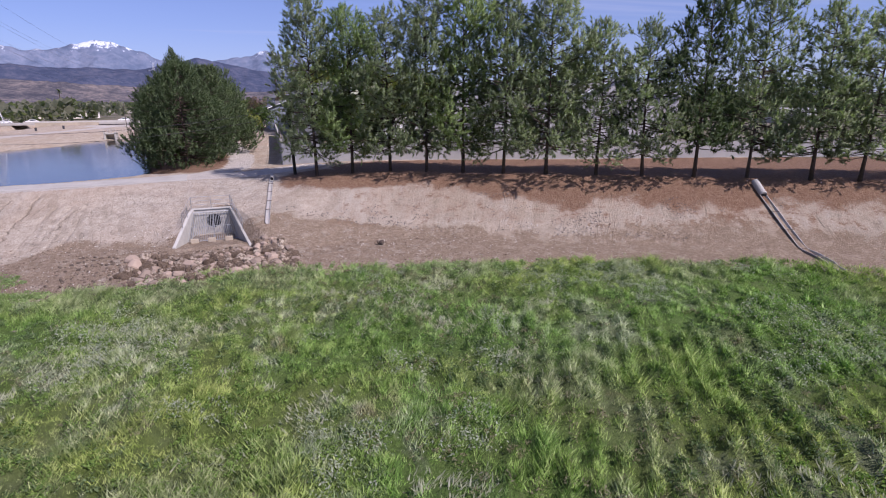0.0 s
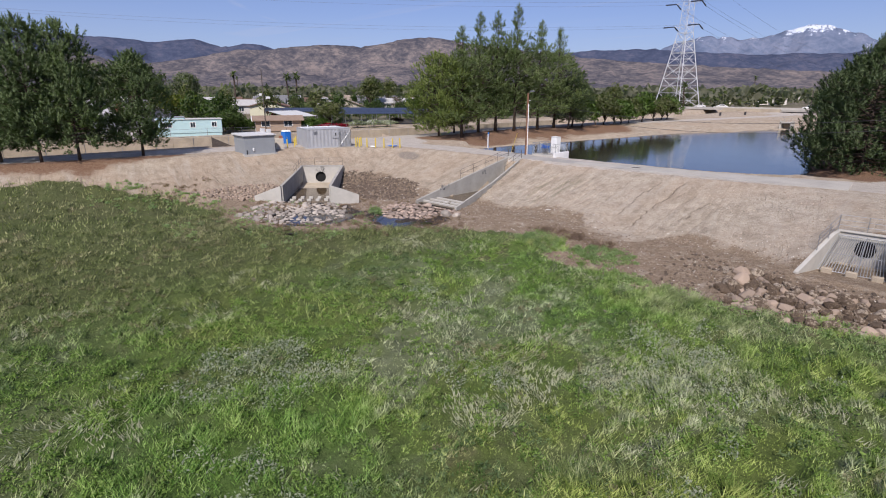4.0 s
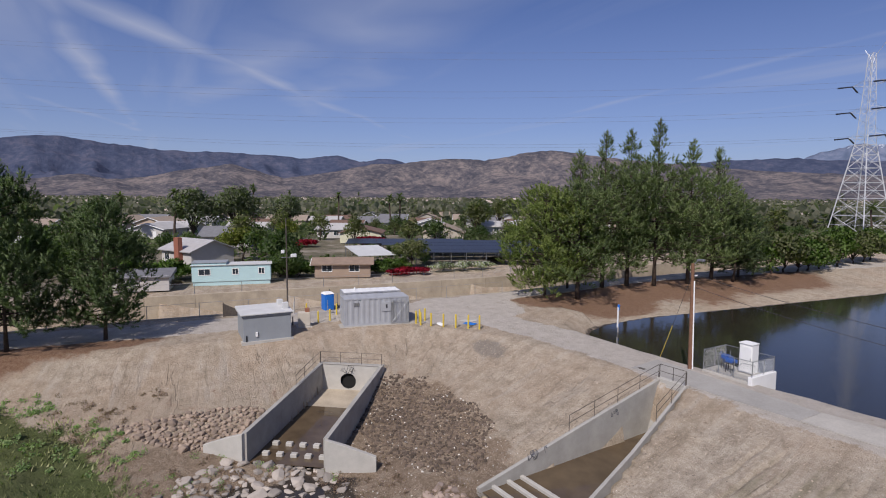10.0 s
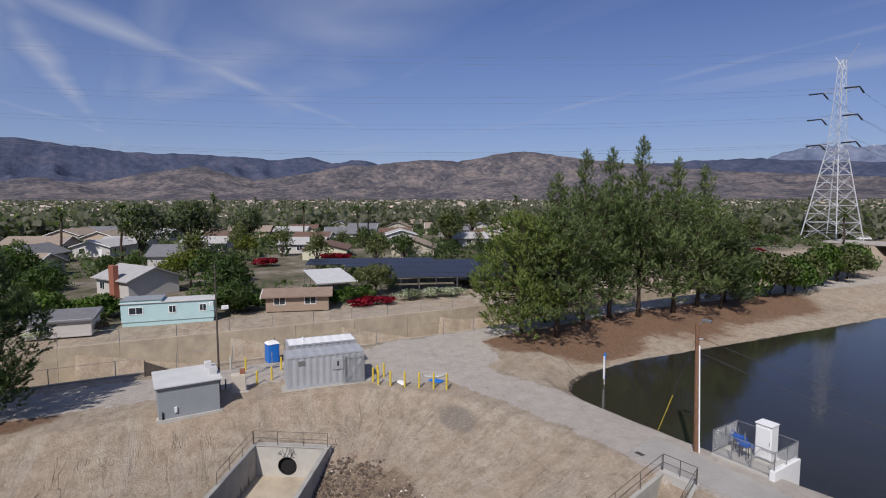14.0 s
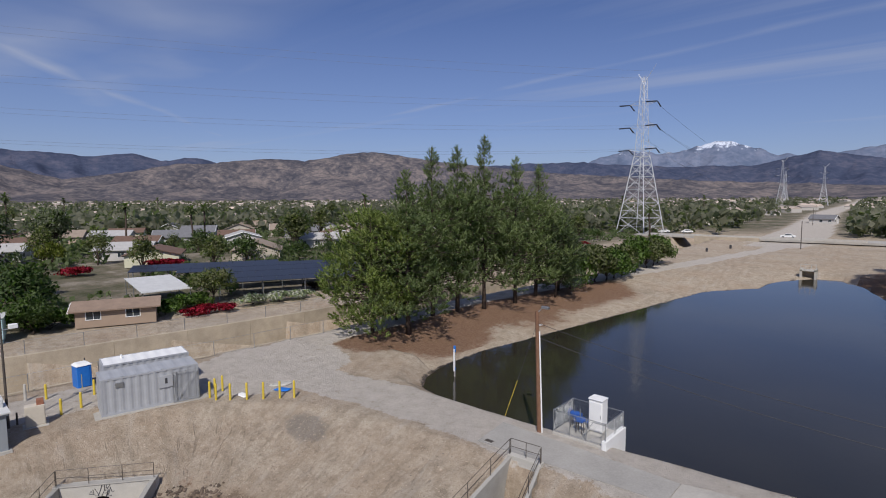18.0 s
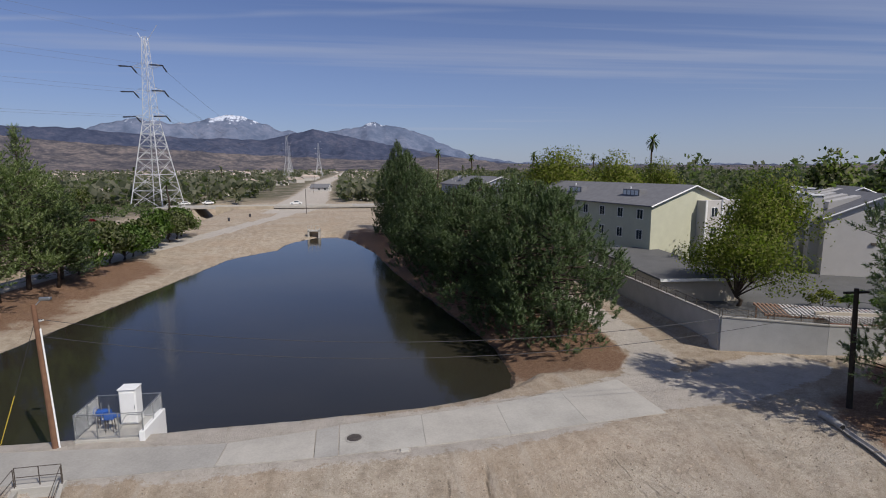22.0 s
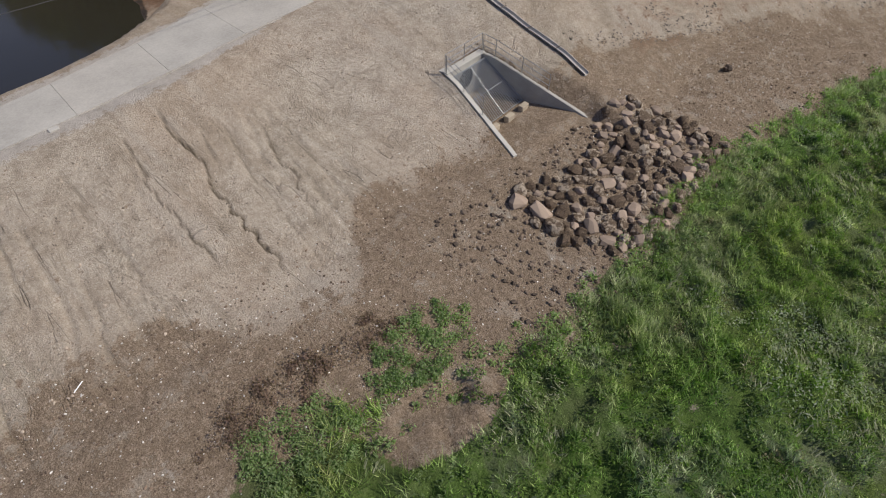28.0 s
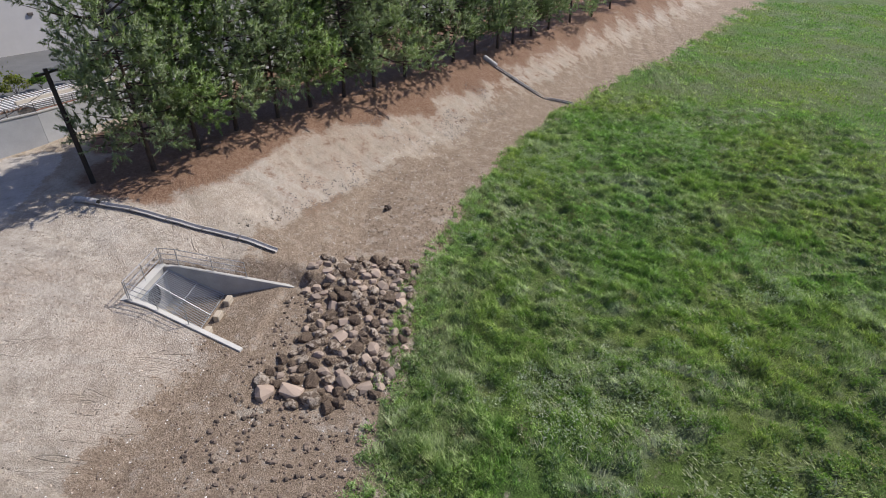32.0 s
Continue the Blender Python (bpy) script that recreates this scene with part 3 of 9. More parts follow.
def height(x, y):
    """The height of the ground sheet."""
    x, y = np.asarray(x, float), np.asarray(y, float)
    d, p, c = seg_dist(x, y, CREST, True), seg_dist(x, y, POND, True), seg_dist(x, y, CHANNEL, True)
    top = crest_height(x, y)
    wide, toe = slope_width(x), -3.3
    k = np.clip(d / wide, 0, 1)
    bulge = np.exp(-(((x - 38) / 6.0) ** 2))
    k = k ** (1 + 0.75 * bulge) + 0.03 * np.sin(k * np.pi) * (1 - bulge)
    face = top + (toe - top) * np.clip(k, 0, 1)
    flat = toe + (FLOOR_Z - toe) * ease(d - wide, 0, 8)
    z = np.where(d <= 0, top, np.where(d < wide, face, flat))
    rough = ease(d, 0.3, 2) * (1 - ease(d, wide + 1, wide + 5))
    z += rough * (0.05 * wave_noise(x, y, 1.1, 3) + 0.07 * wave_noise(x, y, 3.3, 4))
    # rills that the rain has cut down the dam face
    dam = ease(x, 6.5, 9) * (1 - ease(x, 29, 33)) * ease(d, 1.2, 4.5) * (1 - ease(d, wide - 1.0, wide + 0.8))
    xs = x + 0.30 * wave_noise(x, y, 2.2, 11) + 0.12 * wave_noise(x, y, 0.6, 14) - 0.10 * (y + 8)
    lane = xs / 0.92 + 0.35 * wave_noise(x, y * 0.05, 3.0, 12)
    rill = np.abs((lane % 1.0) - 0.5) * 2
    z -= dam * (0.10 + 0.08 * (1 - ease(x, 13, 16))) * (1 - ease(rill, 0.0, 0.42)) * np.clip(0.30 + 1.1 * wave_noise(x, y * 0.3, 1.9, 13), 0, 1) * (1 - 0.5 * ease(x, 14, 18))
    for cx, lean, y0, y1, deep in CRACKS:
        off = crack_offset(x, y, cx, lean)
        z -= 0.75 * deep * (1 - ease(np.abs(off), 0.01, 0.085)) * np.clip(0.75 + 0.6 * wave_noise(x * 0, y, 0.9, 18 + int(cx)), 0.2, 1) * ease(y, y1, y1 + 2.5) * (1 - ease(y, y0 - 1.5, y0))
    # pond bowl and its banks
    s = np.where(y < 7, 0.55, np.where(x < 8, 0.13, 0.22))
    bank = np.where(p > 0, WATER_Z - 0.35 * p, WATER_Z - 0.03 + s * -p)
    z = np.where((p > 0) | ((d < 0) & (p > -14)), np.minimum(z, np.maximum(bank, -3.0)), z)
    # the concrete outfalls stand in cuts
    for outline, floor in CUTS:
        inside = seg_dist(x, y, outline, True) > 0
        low = floor + 0.10 * np.clip((x - OUT_R[0]) * U_R[0] + (y - OUT_R[1]) * U_R[1] - 3.2, 0, 3.2) * (x > 20)
        z = np.where(inside, np.minimum(z, low), z)
    # the fill meets the wing walls of the culvert outfall
    u, b = (x - OUT_R[0]) * U_R[0] + (y - OUT_R[1]) * U_R[1], np.abs((x - OUT_R[0]) * -U_R[1] + (y - OUT_R[1]) * U_R[0])
    away = np.maximum(b - np.interp(u, [0, 1, 6.5], [1.55, 1.76, 2.9]), 0)
    cap = np.interp(u, [-1, 0, 1, 6.5, 9], [-0.9, -1.38, -1.52, -3.46, -3.5]) + 1.1 * away
    z = np.where((u > -0.6) & (u < 10) & (away < 7), np.minimum(z, cap), z)
    bed = np.interp(u, [-1, 0, 1, 6.2, 7.2], [-1.32, -1.40, -1.56, -3.42, -3.7]) - 0.28 * away
    z = np.where((u > -0.6) & (u < 7.2) & (away > 0.06) & (away < 4), np.maximum(z, bed), z)
    w = seg_dist(x, y, WEIR, True) > 0
    z = np.where(w, np.minimum(z, np.maximum(-0.35 - 4.0 * np.clip(-4.4 - y, 0, 9), -3.85)), z)
    # uneven seep hollows, and tussocks and mown rows in the field
    seep = np.minimum(np.hypot((x + 2.6) / 4.6, (y + 29.6) / 4.6), np.hypot((x - 4.8) / 3.9, (y + 23.6) / 3.9))
    k = 1 - ease(seep, 1.0, 1.6)
    z = np.where(k > 0, z + k * (0.09 * wave_noise(x, y, 1.3, 35) + 0.05 * wave_noise(x, y, 0.5, 36) - 0.10 + 0.16 * ease(seep, 0.7, 1.1)) * (z < -3.2), z)
    g = seg_dist(x, y, GRASS, True)
    turf = ease(g, 0.0, 1.2) * ease(seep, 1.0, 1.4)
    z += turf * (0.24 * wave_noise(x, y, 0.8, 37) + 0.15 * wave_noise(x, y, 1.6, 38) + 0.12 * wave_noise(x, y, 0.33, 39) + 0.12 * mown(x, y))
    # the flood channel and the land beyond it
    z = np.where(c > 0, -3.2, z)
    west = (x < -38) & (c <= 0) & (d < 0)
    z = np.where(west, 0.35 + 0.25 * wave_noise(x, y, 30, 21), z)
    east = (x > 43.5) & (d < 0) & (y > 10.5 - 0.33 * (x - 44))
    z = np.where(east, 0.8, z)
    r = np.hypot(x, y)
    z += 2.2 * ease(r, 500, 2600) * (r - 500) / 500 * (x < 250)
    z += (d < -0.5) * (p < 0) * (c <= 0) * 0.03 * wave_noise(x, y, 1.7, 31)
    return z


def ground_z(x, y):
    return float(height(np.array([x]), np.array([y]))[0])


# ---- ground ----
def axis(lo, hi, step, far_lo, far_hi, grow=1.13):
    mid = list(np.arange(lo, hi, step))
    a, s, left = lo, step, []
    while a > far_lo:
        s *= grow
        a -= s
        left.append(a)
    a, s, right = mid[-1], step, []
    while a < far_hi:
        s *= grow
        a += s
        right.append(a)
    return np.array(left[::-1] + mid + right)


def ground_material():
    def build(N):
        def attr(name):
            at = N.n("ShaderNodeAttribute")
            at.attribute_name = name
            return N.n("ShaderNodeSeparateColor", {0: at.outputs["Color"]}).outputs

        a, b, c3, c4 = attr("zone_a"), attr("zone_b"), attr("slope"), attr("marks")
        v = coords(N)
        big, mid, fine, grit = N.noise(0.12, 5, 0.6, v), N.noise(0.9, 5, 0.65, v), N.noise(4.0, 6, 0.78, v), N.noise(17.0, 4, 0.8, v)
        edge = N.math("ADD", N.math("MULTIPLY", mid, 0.55), N.math("MULTIPLY", fine, 0.45))

        def where(w, soft=0.12, ragged=2.8):
            k = N.math("SUBTRACT", N.math("ADD", w, N.math("MULTIPLY", edge, ragged)), 0.5 + ragged * 0.5)
            return N.math("MULTIPLY", k, 1.0 / soft, True)

        def down(s, d, seed=0.0, detail=5.0):
            """Noise drawn out along the fall of the slope."""
            vec = N.n("ShaderNodeCombineXYZ", {0: N.math("MULTIPLY", c3[0], s), 1: N.math("MULTIPLY", c3[1], d), 2: seed}).outputs[0]
            return N.noise(1.0, detail, 0.6, vec, 0.15)

        grain = N.math("ADD", N.math("MULTIPLY", fine, 0.5), N.math("MULTIPLY", grit, 0.5))
        tone = N.math("ADD", N.math("MULTIPLY", mid, 0.35), N.math("MULTIPLY", grain, 0.65))
        sand = N.ramp(tone, (0.38, (0.215, 0.173, 0.127)), (0.5, (0.405, 0.336, 0.258)), (0.62, (0.58, 0.50, 0.405)))
        washed = N.ramp(tone, (0.36, (0.235, 0.205, 0.168)), (0.5, (0.45, 0.405, 0.345)), (0.62, (0.63, 0.585, 0.52)))
        sand = N.mix(N.math("MULTIPLY", attr("wash")[0], N.ramp(big, (0.30, 0.6), (0.6, 1.0))), sand, washed)
        sand = N.mix(N.math("MULTIPLY", N.ramp(big, (0.42, 0.0), (0.62, 1.0)), 0.30), sand, (0.38, 0.265, 0.175))
        # rain-washed streaks, narrow cracks and pale gravel lines run down the faces
        sand = N.mix(N.math("MULTIPLY", N.ramp(down(1.1, 0.09), (0.50, 0.0), (0.66, 1.0)), 0.35), sand, (0.225, 0.185, 0.135))
        rag = N.math("MULTIPLY", N.ramp(down(2.4, 0.38, 6.0, 7.0), (0.55, 0.0), (0.63, 1.0)), N.math("MULTIPLY", c3[2], N.math("SUBTRACT", 1.0, attr("wash")[0])))
        sand = N.mix(N.math("MULTIPLY", rag, 0.22), sand, (0.17, 0.14, 0.10))
        sand = N.mix(N.math("MULTIPLY", N.ramp(down(0.8, 0.12, 4.0), (0.55, 0.0), (0.68, 1.0)), 0.45), sand, (0.47, 0.42, 0.36))
        line = N.math("ABSOLUTE", N.math("SUBTRACT", down(0.6, 0.10, 9.0, 3.0), 0.5))
        crack = N.math("MULTIPLY", N.ramp(line, (0.001, 1.0), (0.006, 0.0)), N.ramp(N.noise(0.35, 3, 0.6, v), (0.50, 0.0), (0.60, 1.0)))
        crack = N.math("MULTIPLY", crack, c3[2])
        # thin crack lines are darkened as if shaded within
        sand = N.mix(N.math("MULTIPLY", crack, 0.22), sand, (0.10, 0.08, 0.06))
        sand = N.mix(N.math("MULTIPLY", N.math("MULTIPLY", c4[0], N.ramp(down(1.6, 0.2, 2.0), (0.47, 0.0), (0.62, 1.0))), 0.45), sand, (0.155, 0.15, 0.085))
        # dark brown along the cut cracks stands for the shade inside
        sand = N.mix(N.math("MULTIPLY", c4[2], 0.8), sand, (0.075, 0.058, 0.042))
        sand = N.mix(N.math("MULTIPLY", where(c4[1], 0.5), 0.6), sand, (0.15, 0.14, 0.13))
        vor = N.n("ShaderNodeTexVoronoi", {"Scale": 4.2, "Vector": v, "Randomness": 1.0}).outputs
        vor2 = N.n("ShaderNodeTexVoronoi", {"Scale": 9.0, "Vector": v, "Randomness": 1.0}).outputs
        some, some2 = N.n("ShaderNodeSeparateColor", {0: vor[1]}).outputs[0], N.n("ShaderNodeSeparateColor", {0: vor2[1]}).outputs[0]
        pebble = N.math("MULTIPLY", N.ramp(vor[0], (0.14, 1.0), (0.22, 0.0)), N.math("GREATER_THAN", some, 0.6))
        pebble = N.math("MAXIMUM", pebble, N.math("MULTIPLY", N.ramp(vor2[0], (0.18, 1.0), (0.30, 0.0)), N.math("GREATER_THAN", some2, 0.45)))
        tint = N.math("FRACT", N.math("MULTIPLY", N.math("ADD", some, some2), 13.0))
        sand = N.mix(N.math("MULTIPLY", pebble, 0.8), sand, N.ramp(tint, (0.0, (0.19, 0.155, 0.12)), (0.45, (0.36, 0.30, 0.235)), (1.0, (0.56, 0.51, 0.44))))
        mulch = N.ramp(grain, (0.40, (0.118, 0.085, 0.058)), (0.50, (0.245, 0.185, 0.130)), (0.60, (0.41, 0.325, 0.245)))
        mulch = N.mix(N.math("MULTIPLY", N.ramp(mid, (0.45, 0.0), (0.65, 1.0)), 0.5), mulch, (0.235, 0.175, 0.125))
        mulch = N.mix(N.math("MULTIPLY", pebble, 0.7), mulch, N.ramp(tint, (0.0, (0.09, 0.062, 0.045)), (0.6, (0.22, 0.165, 0.12)), (1.0, (0.42, 0.36, 0.30))))
        turf_tone = N.math("ADD", N.math("MULTIPLY", mid, 0.5), N.math("SUBTRACT", N.math("ADD", N.math("MULTIPLY", fine, 1.0), N.math("MULTIPLY", grit, 1.2)), 0.85))
        soil = turf_colour(N, v, turf_tone)
        # mixed towards dark green, painting shade into the gaps between tussocks
        soil = N.mix(0.48, soil, (0.052, 0.066, 0.024))
        red = N.ramp(grain, (0.36, (0.105, 0.059, 0.038)), (0.50, (0.200, 0.120, 0.076)), (0.64, (0.31, 0.21, 0.148)))
        road = N.ramp(tone, (0.34, (0.33, 0.295, 0.25)), (0.5, (0.46, 0.415, 0.365)), (0.68, (0.59, 0.545, 0.49)))
        wet = N.ramp(grain, (0.3, (0.022, 0.018, 0.015)), (0.7, (0.075, 0.058, 0.046)))
        town = N.ramp(N.noise(0.05, 6, 0.75, v), (0.40, (0.072, 0.078, 0.042)), (0.52, (0.16, 0.14, 0.10)), (0.64, (0.32, 0.28, 0.23)))
        c = N.mix(where(a[1], 0.3, 5.5), sand, mulch)
        c = N.mix(where(N.math("MULTIPLY", a[2], 1.35), 0.5, 3.4), c, red)
        c = N.mix(where(b[0], 0.25), c, road)
        c = N.mix(where(a[0], 0.2), c, soil)
        c = N.mix(where(b[1], 0.25), c, wet)
        c = N.mix(b[2], c, town)
        h = N.math("ADD", N.math("ADD", N.math("MULTIPLY", fine, 0.8), N.math("MULTIPLY", grit, 0.5)), N.math("MULTIPLY", pebble, 0.16))
        h = N.math("SUBTRACT", h, N.math("ADD", N.math("MULTIPLY", crack, 0.5), N.math("MULTIPLY", rag, 0.22)))
        return c, N.bump(h, 1.0, 0.14), N.math("SUBTRACT", 0.95, N.math("MULTIPLY", where(b[1], 0.25), 0.45))

    return material("ground soil", build, 0.95, 0, 0.15)


def along_crest(x, y):
    """How far along the crest line the nearest point lies, in metres."""
    best, s, run = np.full(np.shape(x), 1e9), np.zeros(np.shape(x)), 0.0
    for (ax, ay), (bx, by) in zip(CREST[:-4], CREST[1:-3]):
        dx, dy = bx - ax, by - ay
        ln = math.hypot(dx, dy)
        t = np.clip(((x - ax) * dx + (y - ay) * dy) / ln**2, 0, 1)
        d = np.hypot(x - ax - t * dx, y - ay - t * dy)
        s = np.where(d < best, run + t * ln, s)
        best = np.minimum(best, d)
        run += ln
    return s


def zones(x, y):
    d, g, p = seg_dist(x, y, CREST, True), seg_dist(x, y, GRASS, True), seg_dist(x, y, POND, True)
    c = seg_dist(x, y, CHANNEL, True)
    wide = slope_width(x)
    edge = 1.1 * wave_noise(x, y, 4.0, 41) + 0.5 * wave_noise(x, y, 1.3, 42)
    grass = ease(g + edge, -1.0, 1.4)
    toe = wide - 1.0 + 0.9 * wave_noise(x, y, 3.0, 43) - 0.9 * ease(x, 24.5, 26.5) * (1 - ease(x, 34, 38)) + 1.2 * ease(x, 15, 20) * (1 - ease(x, 23, 25)) + 0.3 * ease(x, 40, 52) - 2.2 * ease(x, 60, 78)
    mulch = ease(d, toe - 1.5, toe + 1.2) * (1 - 0.55 * ease(-x, 16, 22))
    mx, my = [p[0] for p in MULCH_EDGE], [p[1] for p in MULCH_EDGE]
    mulch = np.where((x > 4) & (x < 60), ease(np.interp(x, mx, my) - y + 0.35 * edge, -1.0, 1.0), mulch)
    pile = 1 - ease(np.hypot((x + 7.8) / 7.0, (y + 18.4) / 4.5) + 0.16 * edge, 0.8, 1.1)
    mulch = np.maximum(mulch, pile)
    for outline, _ in CUTS[1:]:
        mulch = np.maximum(mulch, ease(seg_dist(x, y, outline, True), -0.3, 0.1))
    litter = np.zeros(np.shape(x))
    for line, r in ((R_ROW, 4.2), (C_ROW[:9], 8.0), (L_ROW, 4.2), ([(31.5, 16), (30.5, 22), (26, 45), (20, 75), (14, 92)], 9.0), ([(33.5, 9.5), (33.5, 12)], 3.0)):
        litter = np.maximum(litter, 1 - ease(seg_dist(x, y, line) + 1.1 * edge, r * 0.6, r * 1.35))
    litter = np.maximum(litter, 0.42 * ease(x, 45, 49) * (d > 0) * (1 - ease(d, wide - 3, wide)))
    litter = np.maximum(litter, 0.34 * ease(-x, 11, 15) * ease(d, 4, 7) * (1 - ease(d, wide, wide + 2)))
    litter = np.maximum(litter, ease(seg_dist(x, y, [(48, 1.5), (52, 4.4), (60, 2.6), (77, -2.6), (111, -12.4), (164, -30), (160, -60), (97, -29.2), (61, -10.5), (50, -5.6)], True) + 0.6 * edge, -0.5, 1.0))
    litter *= np.where(x > 8, p < 0.3, p < -1.2)
    road = np.zeros(np.shape(x))
    for line, w in ROADS:
        road = np.maximum(road, 1 - ease(seg_dist(x, y, line) + 0.25 * edge, w - 0.4, w + 0.7))
    road = np.maximum(road, 1 - ease(np.hypot((x + 25.5) / 7.0, (y + 4.0) / 8.0) + 0.05 * edge, 0.85, 1.05))
    road = np.maximum(road, 1 - ease(np.hypot((x - 45) / 4.5, (y - 4.5) / 2.4) + 0.05 * edge, 0.85, 1.05)) * (d < 0.6)
    litter *= 1 - road
    wet = 1 - ease(np.hypot((x + 2.2) / 4.6, (y + 29.5) / 5.0) + 0.22 * edge, 0.75, 1.1)
    wet = np.maximum(wet, 1 - ease(np.hypot((x - 4.8) / 4.2, (y + 23.5) / 4.3) + 0.22 * edge, 0.75, 1.1))
    wet = np.maximum(wet, (1 - ease(np.abs(p), 0.2, 0.7)) * 0.75)
    grass *= 1 - wet
    # bare patches inside the weeds by the toe
    bare = 1 - ease(np.hypot((x - 23.2) / 3.4, (y + 23.2) / 1.6) + 0.2 * edge, 0.7, 1.1)
    grass *= 1 - bare
    town = ease(-x, 52, 62) * (c <= 0)
    town = np.maximum(town, ease(np.hypot(x, y), 190, 260) * (d < -3))
    town = np.maximum(town, ease(x, 62, 70) * (d < -20))
    town *= 1 - (1 - ease(seg_dist(x, y, ROADS[-1][0]), 9, 12)) * (y > 165)
    return np.stack([grass, mulch, litter, np.ones_like(grass)], -1), np.stack([road * (1 - town), wet, town, np.ones_like(grass)], -1)


gx, gy = axis(-32, 64, 0.32, -4900, 4900, 1.13), axis(-58, 28, 0.34, -4900, 4900, 1.12)
gx = np.sort(np.concatenate([gx[((gx < 8) | (gx > 28)) & ((gx < 34) | (gx > 41.4))], np.arange(8.05, 27.99, 0.1), np.arange(34.05, 41.4, 0.1)]))
gx = np.sort(np.concatenate([gx[(gx < -19.2) | (gx > -14.8)], np.arange(-19.15, -14.8, 0.12)]))
gy = np.sort(np.concatenate([gy[(gy < -22.2) | (gy > -9.4)], np.arange(-22.15, -17.1, 0.12), np.arange(-17.0, -9.4, 0.12)]))
GX, GY = np.meshgrid(gx, gy, indexing="ij")
GZ = height(GX.ravel(), GY.ravel())
nx, ny = len(gx), len(gy)
ids = np.arange(nx * ny).reshape(nx, ny)
quads = np.stack([ids[:-1, :-1], ids[1:, :-1], ids[1:, 1:], ids[:-1, 1:]], -1).reshape(-1, 4)

ground_me = raw_mesh("ground", np.stack([GX.ravel(), GY.ravel(), GZ], -1), quads, ground_material())
ground_me.polygons.foreach_set("use_smooth", np.ones(len(quads), bool))
za, zb = zones(GX.ravel(), GY.ravel())
fx, fy = GX.ravel(), GY.ravel()
fd = seg_dist(fx, fy, CREST, True)
on_face = ease(fd, 1.0, 2.5) * (1 - ease(fd, slope_width(fx) - 0.5, slope_width(fx) + 1))
green = on_face * ease(fx, 8.3, 9.3) * (1 - ease(fx, 12.6, 14)) * ease(fd, 2, 4) * (1 - ease(fd, 8.5, 11))
stain = 1 - ease(np.hypot((fx + 13.2) / 2.6, (fy + 8.6) / 1.5), 0.5, 1.15)
# mask along the cracks, for the shade painted inside them
crack_shade = np.zeros_like(fx)
for cx, lean, y0, y1, deep in CRACKS:
    k = (1 - ease(np.abs(crack_offset(fx, fy, cx, lean)), 0.02, 0.085)) * ease(fy, y1, y1 + 2.5) * (1 - ease(fy, y0 - 1.5, y0))
    crack_shade = np.maximum(crack_shade, k * min(1.0, deep / 0.25))
one = np.ones_like(fx)
wash = ease(fx, 5, 8) * (0.42 + 0.28 * ease(fx, 26, 34)) * (1 - 0.75 * ease(fx, 46, 60)) * ease(fd, -3, 1)
slope_at, marks_at = np.stack([along_crest(fx, fy), fd, on_face, one], -1), np.stack([green, stain, crack_shade, one], -1)
for nm, arr in (("zone_a", za), ("zone_b", zb), ("slope", slope_at), ("marks", marks_at), ("wash", np.stack([wash, one, one, one], -1))):
    at = ground_me.color_attributes.new(nm, "FLOAT_COLOR", "POINT")
    at.data.foreach_set("color", arr.astype(np.float32).ravel())
ground = tagged(new("ground", ground_me), "sandy basin ground with grass floor and gravel crest", "ground", kind="structure")

# ---- water ----


def water_build(N):
    v = coords(N)
    h = N.math("ADD", N.noise(1.6, 3, 0.5, v), N.math("MULTIPLY", N.noise(0.25, 2, 0.5, v), 1.0))
    return N.ramp(N.noise(0.05, 3, 0.5, v), (0.3, (0.020, 0.019, 0.014)), (0.7, (0.036, 0.032, 0.022))), N.bump(h, 0.10, 0.06)


water_mat = material("murky pond water", water_build, 0.09, 0, 0.5)
puddle_mat = material("brown puddle water", lambda N: (N.ramp(N.noise(0.8, 3, 0.5, coords(N)), (0.3, (0.075, 0.052, 0.030)), (0.7, (0.12, 0.085, 0.05))), N.bump(N.noise(3, 2, 0.5, coords(N)), 0.02, 0.03)), 0.06, 0, 0.5)
dark_puddle = material("dark seep water", lambda N: (N.ramp(N.noise(0.8, 3, 0.5, coords(N)), (0.3, (0.022, 0.019, 0.015)), (0.7, (0.045, 0.037, 0.028))), N.bump(N.noise(4, 2, 0.5, coords(N)), 0.03, 0.03)), 0.06, 0, 0.5)


def sheet(outline, z, thick=0.02):
    return Geo().prism([(x, y, z - thick) for x, y in outline], [(x, y, z) for x, y in outline])


def grown(outline, k):
    cx, cy = sum(p[0] for p in outline) / len(outline), sum(p[1] for p in outline) / len(outline)
    return [(x + k * (x - cx) / math.hypot(x - cx, y - cy), y + k * (y - cy) / math.hypot(x - cx, y - cy)) for x, y in outline]


tagged(part("water", sheet(grown(POND, 0.9), WATER_Z), water_mat), "still dark green-brown retention pond water", "water", kind="structure")
for cx, cy, rr, lab in ((-2.6, -29.6, 7.2, "shallow dark seep puddle among stones"), (5.0, -24.0, 5.4, "shallow dark seep puddle below the spillway")):
    tagged(part("water", sheet([(cx + rr * math.cos(a), cy + rr * math.sin(a)) for a in np.linspace(0, 6.28, 30, False)], FLOOR_Z - (0.035 if cx < 0 else 0.06)), dark_puddle), lab, "water", kind="structure")


